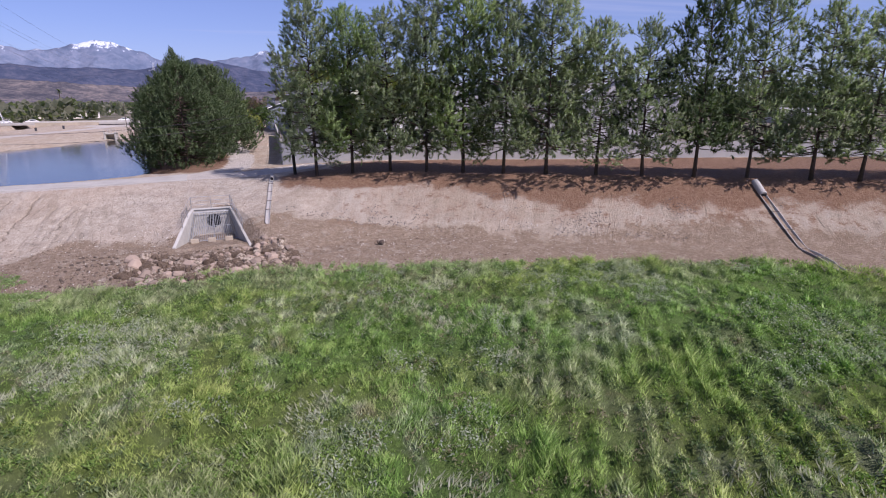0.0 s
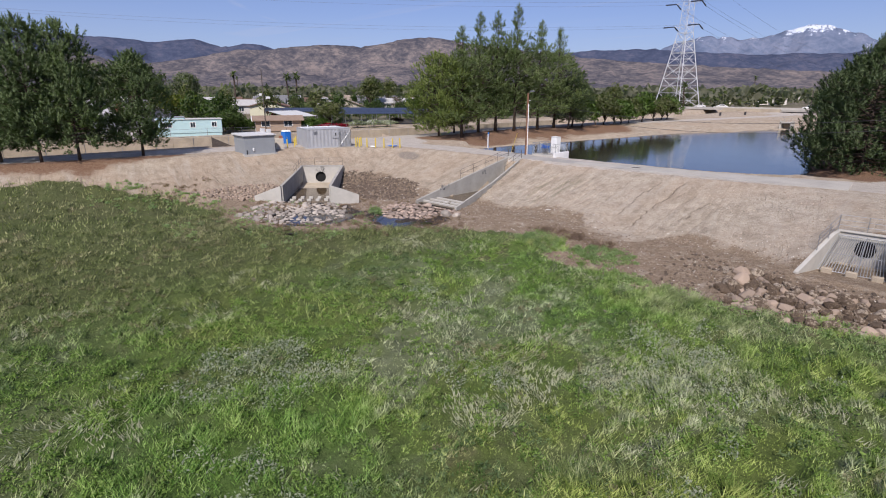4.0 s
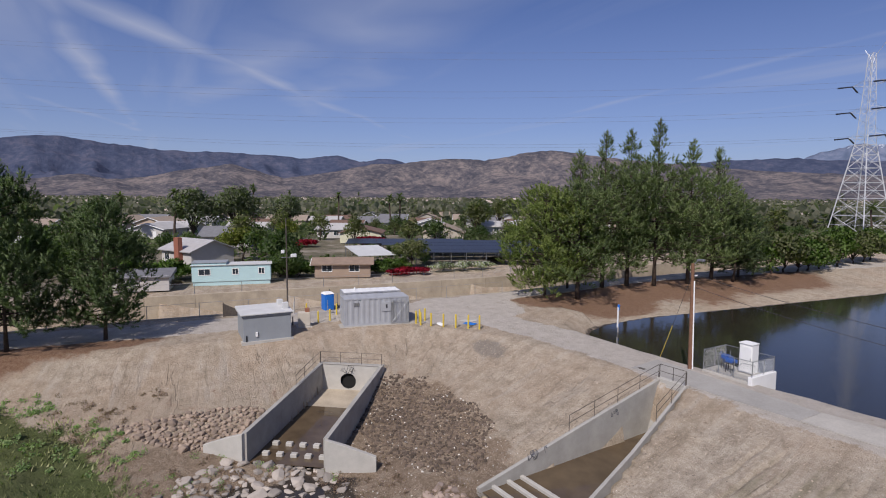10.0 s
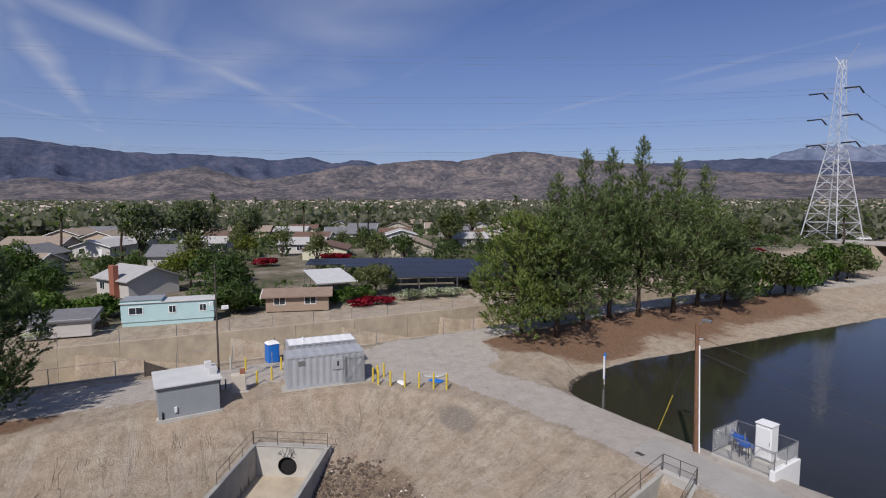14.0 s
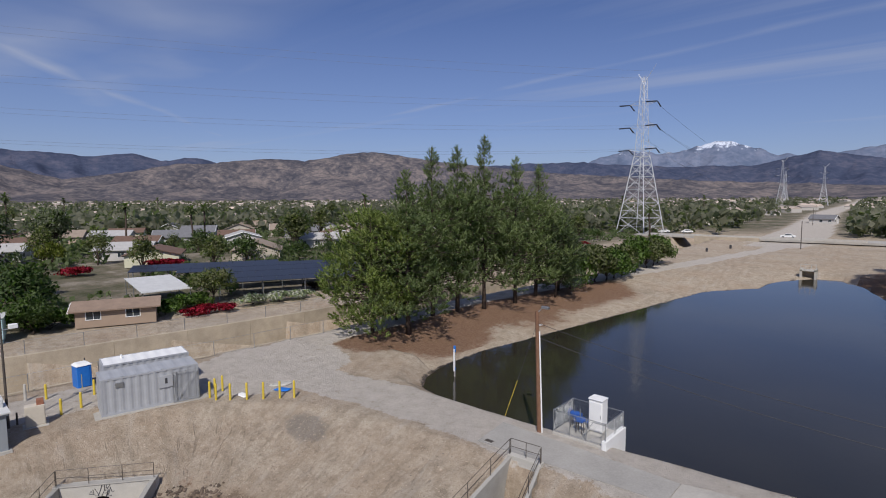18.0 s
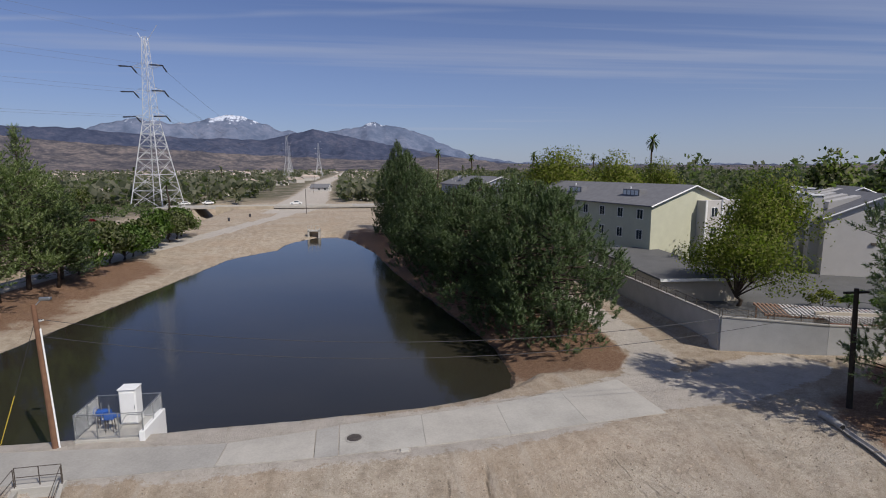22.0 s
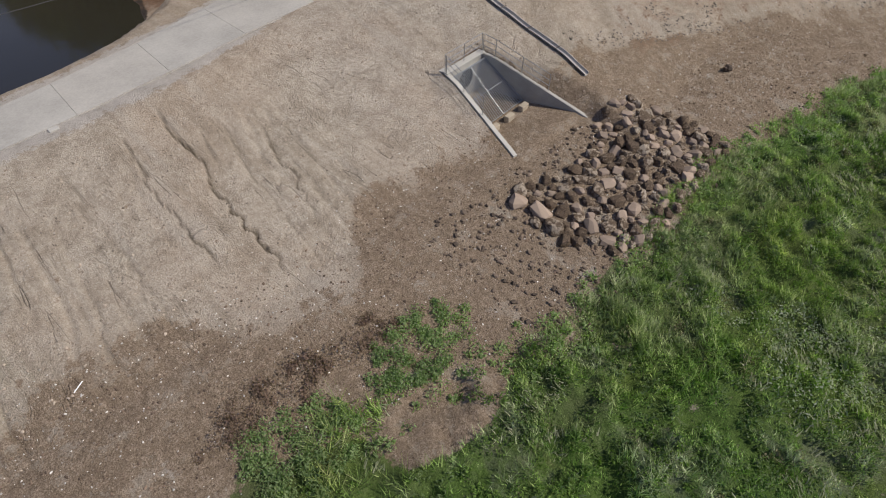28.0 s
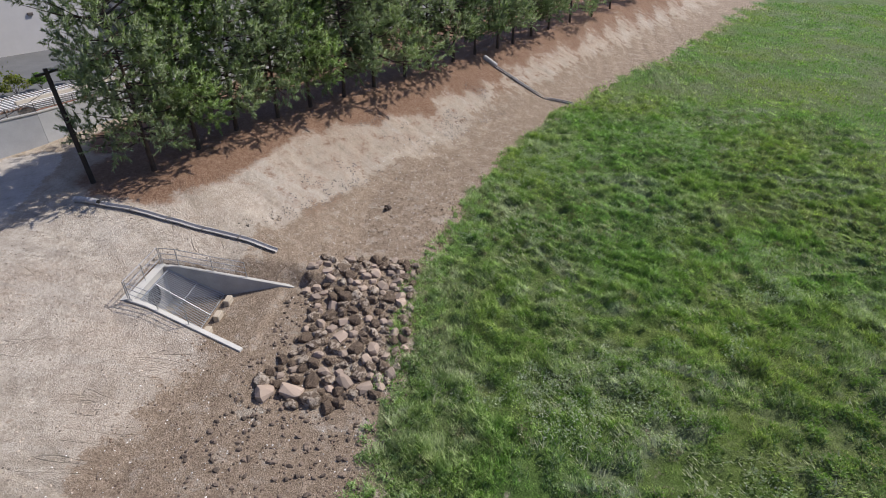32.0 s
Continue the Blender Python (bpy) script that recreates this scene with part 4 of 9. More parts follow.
# ---- concrete works ----
def wall_run(tops, th, low, geo=None):
    """A wall along points (x, y, top), th thick, down to low (one number, or one for each point)."""
    geo = geo or Geo()
    lows = low if isinstance(low, (list, tuple)) else [low] * len(tops)
    n = []
    for i in range(len(tops)):
        a, b = tops[max(i - 1, 0)], tops[min(i + 1, len(tops) - 1)]
        d = Vector((b[0] - a[0], b[1] - a[1])).normalized()
        n.append((-d.y * th / 2, d.x * th / 2))
    rings = []
    for (x, y, z), (nx_, ny_), lo in zip(tops, n, lows):
        e = min(0.02, th * 0.2)
        k = 1 - 2 * e / th
        rings.append([(x - nx_, y - ny_, lo), (x + nx_, y + ny_, lo), (x + nx_, y + ny_, z - e), (x + nx_ * k, y + ny_ * k, z), (x - nx_ * k, y - ny_ * k, z), (x - nx_, y - ny_, z - e)])
    return geo.rings(rings)


def local(origin, u, z):
    """A pose with x along the flow, at a base point."""
    return pose(origin[0], origin[1], z, 0, 0, math.degrees(math.atan2(u[1], u[0])))


def railing(name, m, runs, h, mat, label, parent=None, mid=1):
    """Posts at every point, and top and middle rails along each run of points (x, y, z)."""
    top = thing(name, m, label, "railing") if parent is None else parent
    for pts in runs:
        for x, y, z in pts:
            part("post", Geo().tube([(x, y, z - 0.05), (x, y, z + h)], 0.022, 6), mat, top)
        for k in range(mid + 1):
            zz = h * (1 - k / (mid + 1))
            part("top_rail" if k == 0 else "middle_rail", Geo().tube([(x, y, z + zz) for x, y, z in pts], 0.019, 6), mat, top)
    return top


def graffiti(parent, m, size, seed, mat):
    """Scrawled spray lines with no readable letters."""
    rng = random.Random(seed)
    for k in range(7):
        pts = [(rng.uniform(-1, 1) * size, 0, rng.uniform(-0.5, 0.5) * size)]
        for _ in range(5):
            pts.append((pts[-1][0] + rng.uniform(-0.5, 0.6) * size * 0.6, 0, max(-size * 0.6, min(size * 0.6, pts[-1][2] + rng.uniform(-0.6, 0.6) * size))))
        part("spray_stroke", Geo().tube([m @ Vector(p) for p in pts], 0.018, 4), mat, parent, "dark sprayed stroke")


spray = plain("spray paint", (0.09, 0.09, 0.10), 0.7, 0, 0.2, 5)


def ring_wall(y0, th, w, top, low, hole_c, hole_r, sides=20):
    """A headwall across local y from -w to w, from low to top, with a round hole through it."""
    g = Geo()
    cy, cz = hole_c
    ang = [2 * math.pi * k / sides for k in range(sides)]

    def outer(a):
        c, s = math.cos(a), math.sin(a)
        t = min(((w - cy) / c if c > 1e-6 else 9e9), ((-w - cy) / c if c < -1e-6 else 9e9), ((top - cz) / s if s > 1e-6 else 9e9), ((low - cz) / s if s < -1e-6 else 9e9))
        return cy + t * c, cz + t * s

    corners = sorted({*ang, *(math.atan2(z - cz, y - cy) % (2 * math.pi) for y in (-w, w) for z in (low, top))})
    rin = [(cy + hole_r * math.cos(a), cz + hole_r * math.sin(a)) for a in corners]
    rout = [outer(a) for a in corners]
    n = len(corners)
    verts = [(y0, *p) for p in rin] + [(y0, *p) for p in rout] + [(y0 - th, *p) for p in rin] + [(y0 - th, *p) for p in rout]
    f = []
    for i in range(n):
        j = (i + 1) % n
        f += [(i, n + i, n + j, j), (2 * n + i, 2 * n + j, 3 * n + j, 3 * n + i), (i, j, 2 * n + j, 2 * n + i), (n + i, 3 * n + i, 3 * n + j, n + j)]
    return g.add(verts, f)


def outfall_left():
    z0 = -3.85
    o = thing("outfall", local(OUT_L, U_L, z0), "grey concrete storm outfall with flared wing walls", "outfall")
    part("headwall", ring_wall(0.15, 0.62, 2.72, 2.4, -0.2, (-0.2, 1.05), 0.66), concrete_pale, o)
    # closed black stub stands for the shade deep in the culvert
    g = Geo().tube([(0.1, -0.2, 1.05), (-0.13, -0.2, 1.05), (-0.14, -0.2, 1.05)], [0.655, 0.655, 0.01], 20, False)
    part("pipe", g, shade_black, o, "round culvert pipe, its shaded inside painted black")
    part("headwall_cap", Geo().box((-0.2, -2.75, 2.4), (0.2, 2.75, 2.48), None, 0.02), concrete, o)
    for s in (-1, 1):
        w = 2.55 * s
        part("side_wall", wall_run([(0.0, w, 2.44), (2.0, w, 2.36), (8.6, w, 2.2), (12.75, w, 2.1)], 0.3, -0.25), concrete, o)
        far = (12.75 - 0.5, w + 2.9 * s)
        part("wing_wall", wall_run([(12.85, w, 2.08), (12.6, w + 1.2 * s, 1.66), (far[0], far[1], 0.95)], 0.3, -0.25), concrete_pale, o)
    part("apron", Geo().prism([(0.1, -2.4, -0.3), (12.9, -2.4, -0.3), (12.9, 2.4, -0.3), (0.1, 2.4, -0.3)], [(0.1, -2.4, 0.30), (12.9, -2.4, -0.06), (12.9, 2.4, -0.06), (0.1, 2.4, 0.30)]), concrete_old, o)
    for u in (10.0, 11.4):
        for k in range(5):
            y = -2.0 + 0.92 * k
            part("baffle_block", Geo().box((u, y, -0.1), (u + 0.32, y + 0.42, 0.42), None, 0.03), concrete_pale, o)
    graffiti(o, pose(0.17, -0.3, 2.05, 0, 0, 90), 0.6, 3, spray)
    railing("railing", None, [[(0.0, y, 2.46) for y in (-2.6, -0.9, 0.9, 2.6)], [(0.1, -2.6, 2.46), (1.7, -2.6, 2.36), (3.4, -2.6, 2.24), (5.0, -2.6, 2.12)]], 0.95, steel_dark, "", o)
    water = [(3.6, -2.4), (12.6, -2.4), (12.6, 2.4), (3.6, 2.4)]
    pts = uv(OUT_L, U_L, water)
    tagged(part("water", sheet(pts, z0 + 0.20), puddle_mat), "brown standing water on the outfall apron", "water", kind="structure")


def outfall_right():
    z0 = -3.6
    o = thing("outfall", local(OUT_R, U_R, z0), "concrete culvert outfall with sloping wing walls and trash rack", "outfall")
    part("headwall", ring_wall(0.12, 0.6, 1.62, 2.22, -0.2, (0.1, 1.15), 0.62), concrete_pale, o)
    # short black stub in place of a shaded pipe run
    part("pipe", Geo().tube([(0.1, 0.1, 1.15), (-0.05, 0.1, 1.15), (-0.06, 0.1, 1.15)], [0.615, 0.615, 0.01], 18, False), shade_black, o, "round culvert pipe, its shaded inside painted black")
    part("headwall_cap", Geo().box((-0.22, -1.66, 2.2), (0.22, 1.66, 2.3), None, 0.02), concrete_pale, o)
    for s in (-1, 1):
        tops = [(0.0, 1.55 * s, 2.27), (1.0, 1.76 * s, 2.12), (7.25, 3.05, 0.0) if s > 0 else (5.9, -2.78, 0.36)]
        # east wing takes the darker concrete, painting in shade on its inner face
        part("wing_wall", wall_run(tops, 0.26, -0.35), concrete if s > 0 else concrete_pale, o)
    part("apron", Geo().prism([(0.1, -1.5, -0.3), (3.4, -2.1, -0.3), (3.4, 2.1, -0.3), (0.1, 1.5, -0.3)], [(0.1, -1.5, 0.0), (3.4, -2.1, -0.12), (3.4, 2.1, -0.12), (0.1, 1.5, 0.0)]), concrete_old, o)
    rack = part("trash_rack", Geo().tube([(0.35, -1.5, 2.0), (0.35, 1.5, 2.0)], 0.04, 6), steel_grey, o, "galvanised bar rack")
    for k in range(25):
        y = -1.46 + 2.92 * k / 24
        part("rack_bar", Geo().tube([(0.35, y, 2.0), (2.95, y * 1.38, 0.0)], 0.025, 5), steel_grey, rack)
    for t in (0.5, 0.98):
        part("cross_bar", Geo().tube([(0.35 + 2.6 * t, -1.46 - 0.55 * t, 1.97 - 2.0 * t), (0.35 + 2.6 * t, 1.46 + 0.55 * t, 1.97 - 2.0 * t)], 0.028, 5), steel_grey, rack)
    part("centre_bar", Geo().tube([(0.36, 0.1, 2.03), (2.95, 0.1, 0.04)], 0.03, 6), steel_grey, rack)
    for k in range(3):
        y = -1.75 + 1.35 * k
        part("baffle_block", Geo().box((3.35, y, -0.2), (3.68, y + 0.62, 0.36), None, 0.04), concrete_old, o)
    runs = [[(0.0, y, 2.3) for y in (-1.62, 0.0, 1.62)], [(0.1, 1.62, 2.28), (0.9, 1.76, 2.14), (2.6, 2.1, 1.55), (4.3, 2.45, 0.98)], [(0.1, -1.62, 2.28), (1.6, -1.9, 1.9), (3.2, -2.22, 1.36)]]
    railing("railing", None, runs, 1.05, steel_grey, "", o, 2)


def spillway():
    o = thing("spillway", pose(1.4, -4.0, 0), "pale concrete spillway chute cut through the dam face", "spillway")
    lx = lambda pts: [(x - 1.4, y + 4.0, z) for x, y, z in pts]
    part("side_wall", wall_run(lx([(0.45, -3.9, 0.08), (0.85, -11.3, -1.40), (1.25, -19.4, -3.14)]), 0.24, -3.9), concrete, o)
    part("side_wall", wall_run(lx([(2.3, -3.8, 0.05), (4.4, -11.2, -1.80), (6.6, -18.9, -3.15)]), 0.2, -3.9), concrete, o)
    part("crest_sill", wall_run(lx([(0.3, -3.9, 0.12), (2.45, -3.75, 0.12)]), 0.4, -0.9), concrete_pale, o)
    part("apron", Geo().prism(lx([(0.5, -4.1, -0.9), (2.35, -4.0, -0.9), (2.7, -5.2, -4.0), (0.56, -5.3, -4.0)]), lx([(0.5, -4.1, -0.2), (2.35, -4.0, -0.2), (2.7, -5.2, -3.5), (0.56, -5.3, -3.5)])), concrete, o)
    part("floor", Geo().prism(lx([(0.56, -5.2, -3.95), (2.7, -5.1, -3.95), (6.6, -18.8, -3.95), (1.2, -19.3, -3.95)]), lx([(0.56, -5.2, -3.6), (2.7, -5.1, -3.6), (6.6, -18.8, -3.66), (1.2, -19.3, -3.66)])), concrete_old, o)
    for y, gap in ((-16.3, 0.0), (-17.25, 0.5), (-18.3, 0.0)):
        xl, xr = 1.25, 3.95 + (-y - 9.5) * 0.285
        if gap:
            mid = 0.55 * (xl + xr)
            part("sill_beam", wall_run(lx([(xl, y - 0.15, -3.22), (mid - 0.15, y, -3.22)]), 0.24, -3.75), concrete_pale, o)
            part("sill_beam", wall_run(lx([(mid + 0.15, y, -3.22), (xr, y + 0.15, -3.22)]), 0.24, -3.75), concrete_pale, o)
        else:
            part("sill_beam", wall_run(lx([(xl, y - 0.15, -3.22), (xr, y + 0.2, -3.22)]), 0.24, -3.75), concrete_pale, o)
    graffiti(o, pose(-0.225, -11.2, -2.35, 0, 0, 93), 0.62, 8, spray)
    graffiti(o, pose(-0.575, -4.6, -1.3, 0, 0, 93), 0.36, 9, spray)
    runs = [lx([(0.4, -3.9, 0.1), (1.4, -3.82, 0.1), (2.35, -3.75, 0.1)]), lx([(0.4, -4.0, 0.08), (0.5, -6.0, -0.3), (0.62, -8.2, -0.74), (0.75, -10.4, -1.16), (0.88, -12.6, -1.6)]), lx([(2.4, -3.9, 0.08), (2.95, -6.0, -0.42), (3.5, -8.1, -0.95)])]
    railing("railing", None, runs, 0.95, steel_dark, "", o)
    tagged(part("water", sheet([(0.6, -5.2), (2.6, -5.1), (6.5, -18.7), (1.25, -19.2)], -3.40), puddle_mat), "brown still water in the spillway chute", "water", kind="structure")


outfall_left()
outfall_right()
spillway()


# ---- the flood channel ----
def along(line, step):
    """Points about step apart on a line, with the heading at each."""
    out = []
    for (ax, ay), (bx, by) in zip(line[:-1], line[1:]):
        n = max(1, round(math.hypot(bx - ax, by - ay) / step))
        out += [(ax + (bx - ax) * k / n, ay + (by - ay) * k / n) for k in range(n)]
    return out + [line[-1]]


chan = thing("channel_wall", pose(-44, 0, 0), "water-stained tan concrete flood channel wall", "wall", kind="structure")
pts = along(CHANNEL_FAR[1:8], 6.0)
for a, b in zip(pts[:-1], pts[1:]):
    d = Vector((b[0] - a[0], b[1] - a[1])).normalized() * 0.012
    part("panel", wall_run([(a[0] + 44 + d.x, a[1] + d.y, 0.62), (b[0] + 44 - d.x, b[1] - d.y, 0.62)], 0.35, -3.4), concrete_old, chan)
chan2 = thing("channel_wall", pose(-34, 0, 0), "low concrete edge of the flood channel beside the road", "wall", kind="structure")
for a, b in zip(along(CHANNEL_NEAR[1:8], 8.0)[:-1], along(CHANNEL_NEAR[1:8], 8.0)[1:]):
    part("panel", wall_run([(a[0] + 34, a[1], 0.18), (b[0] + 34, b[1], 0.18)], 0.3, -3.4), concrete_old, chan2)


def wire_fence(name, line, step, h, label, z=None, mesh=True):
    f = thing(name, pose(line[0][0], line[0][1], 0), label, "fence")
    ox, oy = line[0]
    pts = [(x - ox, y - oy, (ground_z(x, y) if z is None else z)) for x, y in along(line, step)]
    for x, y, zz in pts:
        part("post", Geo().tube([(x, y, zz - 0.1), (x, y, zz + h)], 0.035, 6), steel_grey, f)
    part("top_rail", Geo().tube([(x, y, zz + h) for x, y, zz in pts], 0.016, 4), steel_grey, f)
    if mesh:
        g = Geo()
        for (ax, ay, az), (bx, by, bz) in zip(pts[:-1], pts[1:]):
            n = 4
            for k in range(n + 1):
                t = k / n
                g.tube([(ax, ay, az + h * t), (bx, by, bz + h * t)], 0.004, 3, False)
        part("wire", g, steel_grey, f)
    return f


wire_fence("channel_fence", [(x + 0.5, y) for x, y in CHANNEL_NEAR[1:6]], 4.2, 1.5, "thin chain link fence along the channel road edge", 0.1)
wire_fence("channel_fence", [(x - 0.6, y) for x, y in CHANNEL_FAR[1:7]], 5.5, 1.4, "chain link fence on top of the channel wall", 0.45)

# ---- crest paving ----
road = thing("pavement", pose(10, -1, 0), "concrete access road along the dam crest", "pavement", kind="structure")


def slab(name, outline, mat, z=0.035):
    rx = [(x - 10, y + 1) for x, y in outline]
    part(name, Geo().prism([(x, y, -0.2) for x, y in rx], [(x, y, z) for x, y in rx]), mat, road)


slab("slab", [(-2.2, -3.7), (8.95, -3.05), (8.98, -0.75), (-2.6, -0.35)], slab_grey, 0.03)
slab("slab", [(9.02, -3.05), (13.75, -2.85), (13.55, 0.15), (9.02, -0.75)], slab_pale, 0.045)
slab("slab", [(13.8, -2.85), (15.0, -2.75), (14.8, 0.55), (13.6, 0.2)], slab_grey, 0.04)
edge_n = [(14.85, 0.6), (19.6, 1.35), (24.4, 2.3), (29.0, 3.6), (33.6, 5.1)]
edge_s = [(15.05, -2.72), (19.6, -2.3), (24.4, -1.7), (29.2, -0.9), (34.3, -0.2)]
for k in range(4):
    slab("slab", [(edge_s[k][0] + 0.008, edge_s[k][1]), (edge_s[k + 1][0] - 0.008, edge_s[k + 1][1]), (edge_n[k + 1][0] - 0.008, edge_n[k + 1][1]), (edge_n[k][0] + 0.008, edge_n[k][1])], slab_pale if k % 2 else plain("road slab tone", (0.385, 0.366, 0.332), 0.9, 0, 0.22, 0.35, 0.2, 9), 0.04)

mh = thing("manhole", pose(15.75, -1.05, 0.04), "round dark iron manhole cover in the crest road", "manhole")
part("ring", Geo().tube([(0, 0, 0), (0, 0, 0.03)], 0.52, 24), slab_grey, mh)
part("cover", Geo().tube([(0, 0, 0.01), (0, 0, 0.045)], 0.40, 24), steel_dark, mh)
vb = thing("valve_box", pose(-1.6, -3.3, ground_z(-1.6, -3.3)), "small dark drain grate in the gravel shoulder", "drain")
part("frame", Geo().box((-0.32, -0.2, 0), (0.32, 0.2, 0.06), None, 0.01), slab_grey, vb)
part("grate", Geo().box((-0.27, -0.16, 0.03), (0.27, 0.16, 0.075), None, 0.01), steel_dark, vb)
tagged(part("concrete_marker", Geo().box((18.2, -2.8, ground_z(18.4, -2.6) - 0.1), (18.65, -2.5, ground_z(18.4, -2.6) + 0.06), None, 0.03), concrete_pale), "small pale concrete marker block beside crest road", "marker")


# ---- drain pipes down the slope ----
def drain_pipe(a, b, label, r=0.26, head=1.6, sit=0.2):
    o = thing("drain_pipe", pose(a[0], a[1], ground_z(*a)), label, "pipe")
    z0 = ground_z(*a)
    A, B = Vector(a), Vector(b)
    d = (B - A).normalized()
    hd = []
    for k in range(13):
        q = A - d * head * (1 - k / 12.0)
        hd.append((q.x - a[0], q.y - a[1], max(ground_z(q.x, q.y), z0) - z0 + sit))
    part("culvert_pipe", Geo().tube(hd, [r * (1.06 if k % 2 else 0.97) for k in range(13)], 14), pipe_metal, o, "ribbed metal culvert end")
    # black disc painted for the shade in the pipe's mouth
    part("pipe_mouth", Geo().tube([hd[-1], (hd[-1][0] + d.x * 0.02, hd[-1][1] + d.y * 0.02, hd[-1][2] - 0.005)], r * 0.85, 14), shade_black, o)
    n, rings, s = 26, [], Vector((-d.y, d.x))
    for k in range(n + 1):
        q = A.lerp(B, k / n)
        z = ground_z(q.x, q.y) - z0
        ring = []
        for rad in (r, r * 0.84):
            ang = [math.pi + math.pi * j / 6 for j in range(7)]
            row = [(q.x - a[0] + s.x * rad * math.cos(t), q.y - a[1] + s.y * rad * math.cos(t), z + sit + rad * math.sin(t)) for t in ang]
            ring += row if rad == r else row[::-1]
        rings.append(ring)
    part("half_pipe", Geo().rings(rings), pipe_metal, o)
    for k in range(1, 5):
        q = A.lerp(B, k / 5.0)
        z = ground_z(q.x, q.y) - z0
        part("joint_band", Geo().tube([(q.x - a[0] - s.x * r * 1.15, q.y - a[1] - s.y * r * 1.15, z + sit + 0.01), (q.x - a[0] + s.x * r * 1.15, q.y - a[1] + s.y * r * 1.15, z + sit + 0.01)], 0.03, 5), steel_dark, o)


drain_pipe((42.8, -3.6), (42.4, -14.9), "ribbed metal drain pipe running down the slope", 0.19, 1.6, 0.17)
drain_pipe((83.2, -25.3), (80.0, -35.4), "long dark drain pipe running down the tree bank", 0.30, 1.6, 0.16)


# ---- equipment yard on the crest ----
def shipping_container(m, label, gate=True):
    L, Wd, H = 6.3, 2.44, 2.6
    o = thing("shipping_container", m, label, "container")
    n = 46
    for side in (0, 1):
        rings = []
        for k in range(n + 1):
            x = 0.12 + (L - 0.24) * k / n
            off = 0.035 if (k // 2) % 2 else 0.0
            y = 0.02 + off if side == 0 else Wd - 0.02 - off
            th = 0.01 if side == 0 else -0.01
            rings.append([(x, y, 0.16), (x, y + th, 0.16), (x, y + th, H - 0.12), (x, y, H - 0.12)])
        part("side_panel", Geo().rings(rings), container_paint, o)
    for xe in (0.04, L - 0.06):
        g = Geo()
        for k in range(12):
            y = 0.12 + (Wd - 0.24) * k / 12
            g.box((xe - 0.02 * (k % 2), y, 0.16), (xe + 0.03 - 0.02 * (k % 2), y + (Wd - 0.24) / 12, H - 0.12))
        part("end_panel", g, container_paint, o)
    for x in (0, L - 0.14):
        for y in (0, Wd - 0.14):
            part("corner_post", Geo().box((x, y, 0), (x + 0.14, y + 0.14, H), None, 0.01), container_paint, o)
    for z0, z1 in ((0.0, 0.16), (H - 0.12, H)):
        for y in (0.0, Wd - 0.1):
            part("side_beam", Geo().box((0.14, y, z0), (L - 0.14, y + 0.1, z1)), container_paint, o)
        for x in (0.0, L - 0.1):
            part("end_beam", Geo().box((x, 0.14, z0), (x + 0.1, Wd - 0.14, z1)), container_paint, o)
    g, n = Geo(), 30
    rings = []
    for k in range(n + 1):
        x, z = 0.05 + (L - 0.1) * k / n, H - 0.03 + (0.03 if (k // 2) % 2 else 0.0)
        rings.append([(x, 0.06, z - 0.02), (x, Wd - 0.06, z - 0.02), (x, Wd - 0.06, z), (x, 0.06, z)])
    part("roof", g.rings(rings), container_paint if gate else white_paint, o)
    if gate:
        part("access_hatch", Geo().box((3.6, -0.05, 1.25), (4.55, 0.03, 2.15), None, 0.015), container_paint, o)
        part("hatch_sign", Geo().box((4.0, -0.06, 1.55), (4.16, -0.05, 1.95)), wire_mat, o, "small dark sign")
        part("conduit", Geo().tube([(4.75, -0.06, 0.1), (4.75, -0.06, 2.3)], 0.03, 6), steel_grey, o)
        part("vent", Geo().box((0.9, -0.04, 1.9), (1.4, 0.03, 2.25), None, 0.01), steel_grey, o)
    return o


def mesh_gate(m):
    o = thing("mesh_gate", m, "galvanised chain link enclosure panel beside the container", "gate")
    w, h = 1.75, 2.3
    part("frame", Geo().tube([(0, 0, 0.05), (0, 0, h), (w, 0, h), (w, 0, 0.05), (0, 0, 0.08)], 0.03, 6), steel_grey, o)
    part("brace", Geo().tube([(0, 0, 0.1), (w, 0, h)], 0.02, 5), steel_grey, o)
    g = Geo()
    for k in range(-12, 14):
        for s in (1, -1):
            x0 = k * 0.16
            a, b = (x0, 0.0), (x0 + h, h)
            lo, hi = max(0, -x0), min(h, w - x0)
            if hi > lo:
                p, q = (x0 + lo, lo), (x0 + hi, hi)
                if s < 0:
                    p, q = (w - p[0], p[1]), (w - q[0], q[1])
                g.tube([(p[0], 0, p[1]), (q[0], 0, q[1])], 0.007, 3, False)
    part("chain_link", g, steel_grey, o)


YARD = math.degrees(math.atan2(6.3, 1.2))
shipping_container(pose(-23.75, -17.9, 0.12, 0, 0, YARD) @ Matrix.Diagonal((1, 1, 1, 1)), "light grey corrugated shipping container on the gravel pad")
shipping_container(pose(-27.6, -16.6, 0.12, 0, 0, YARD) @ Matrix.Diagonal((0.95, 1, 0.97, 1)), "second pale container standing behind the first one", False)
mesh_gate(pose(-22.75, -13.5, 0.1, 0, 0, YARD))
mesh_gate(pose(-22.45, -11.75, 0.1, 0, 0, YARD + 90))
tagged(part("container_pad", Geo().box((-0.4, -0.3, -0.25), (6.9, 5.2, 0.0)), slab_pale), "pale concrete pad under the containers", "pad").matrix_basis = pose(-23.75, -17.9, 0.12, 0, 0, YARD)


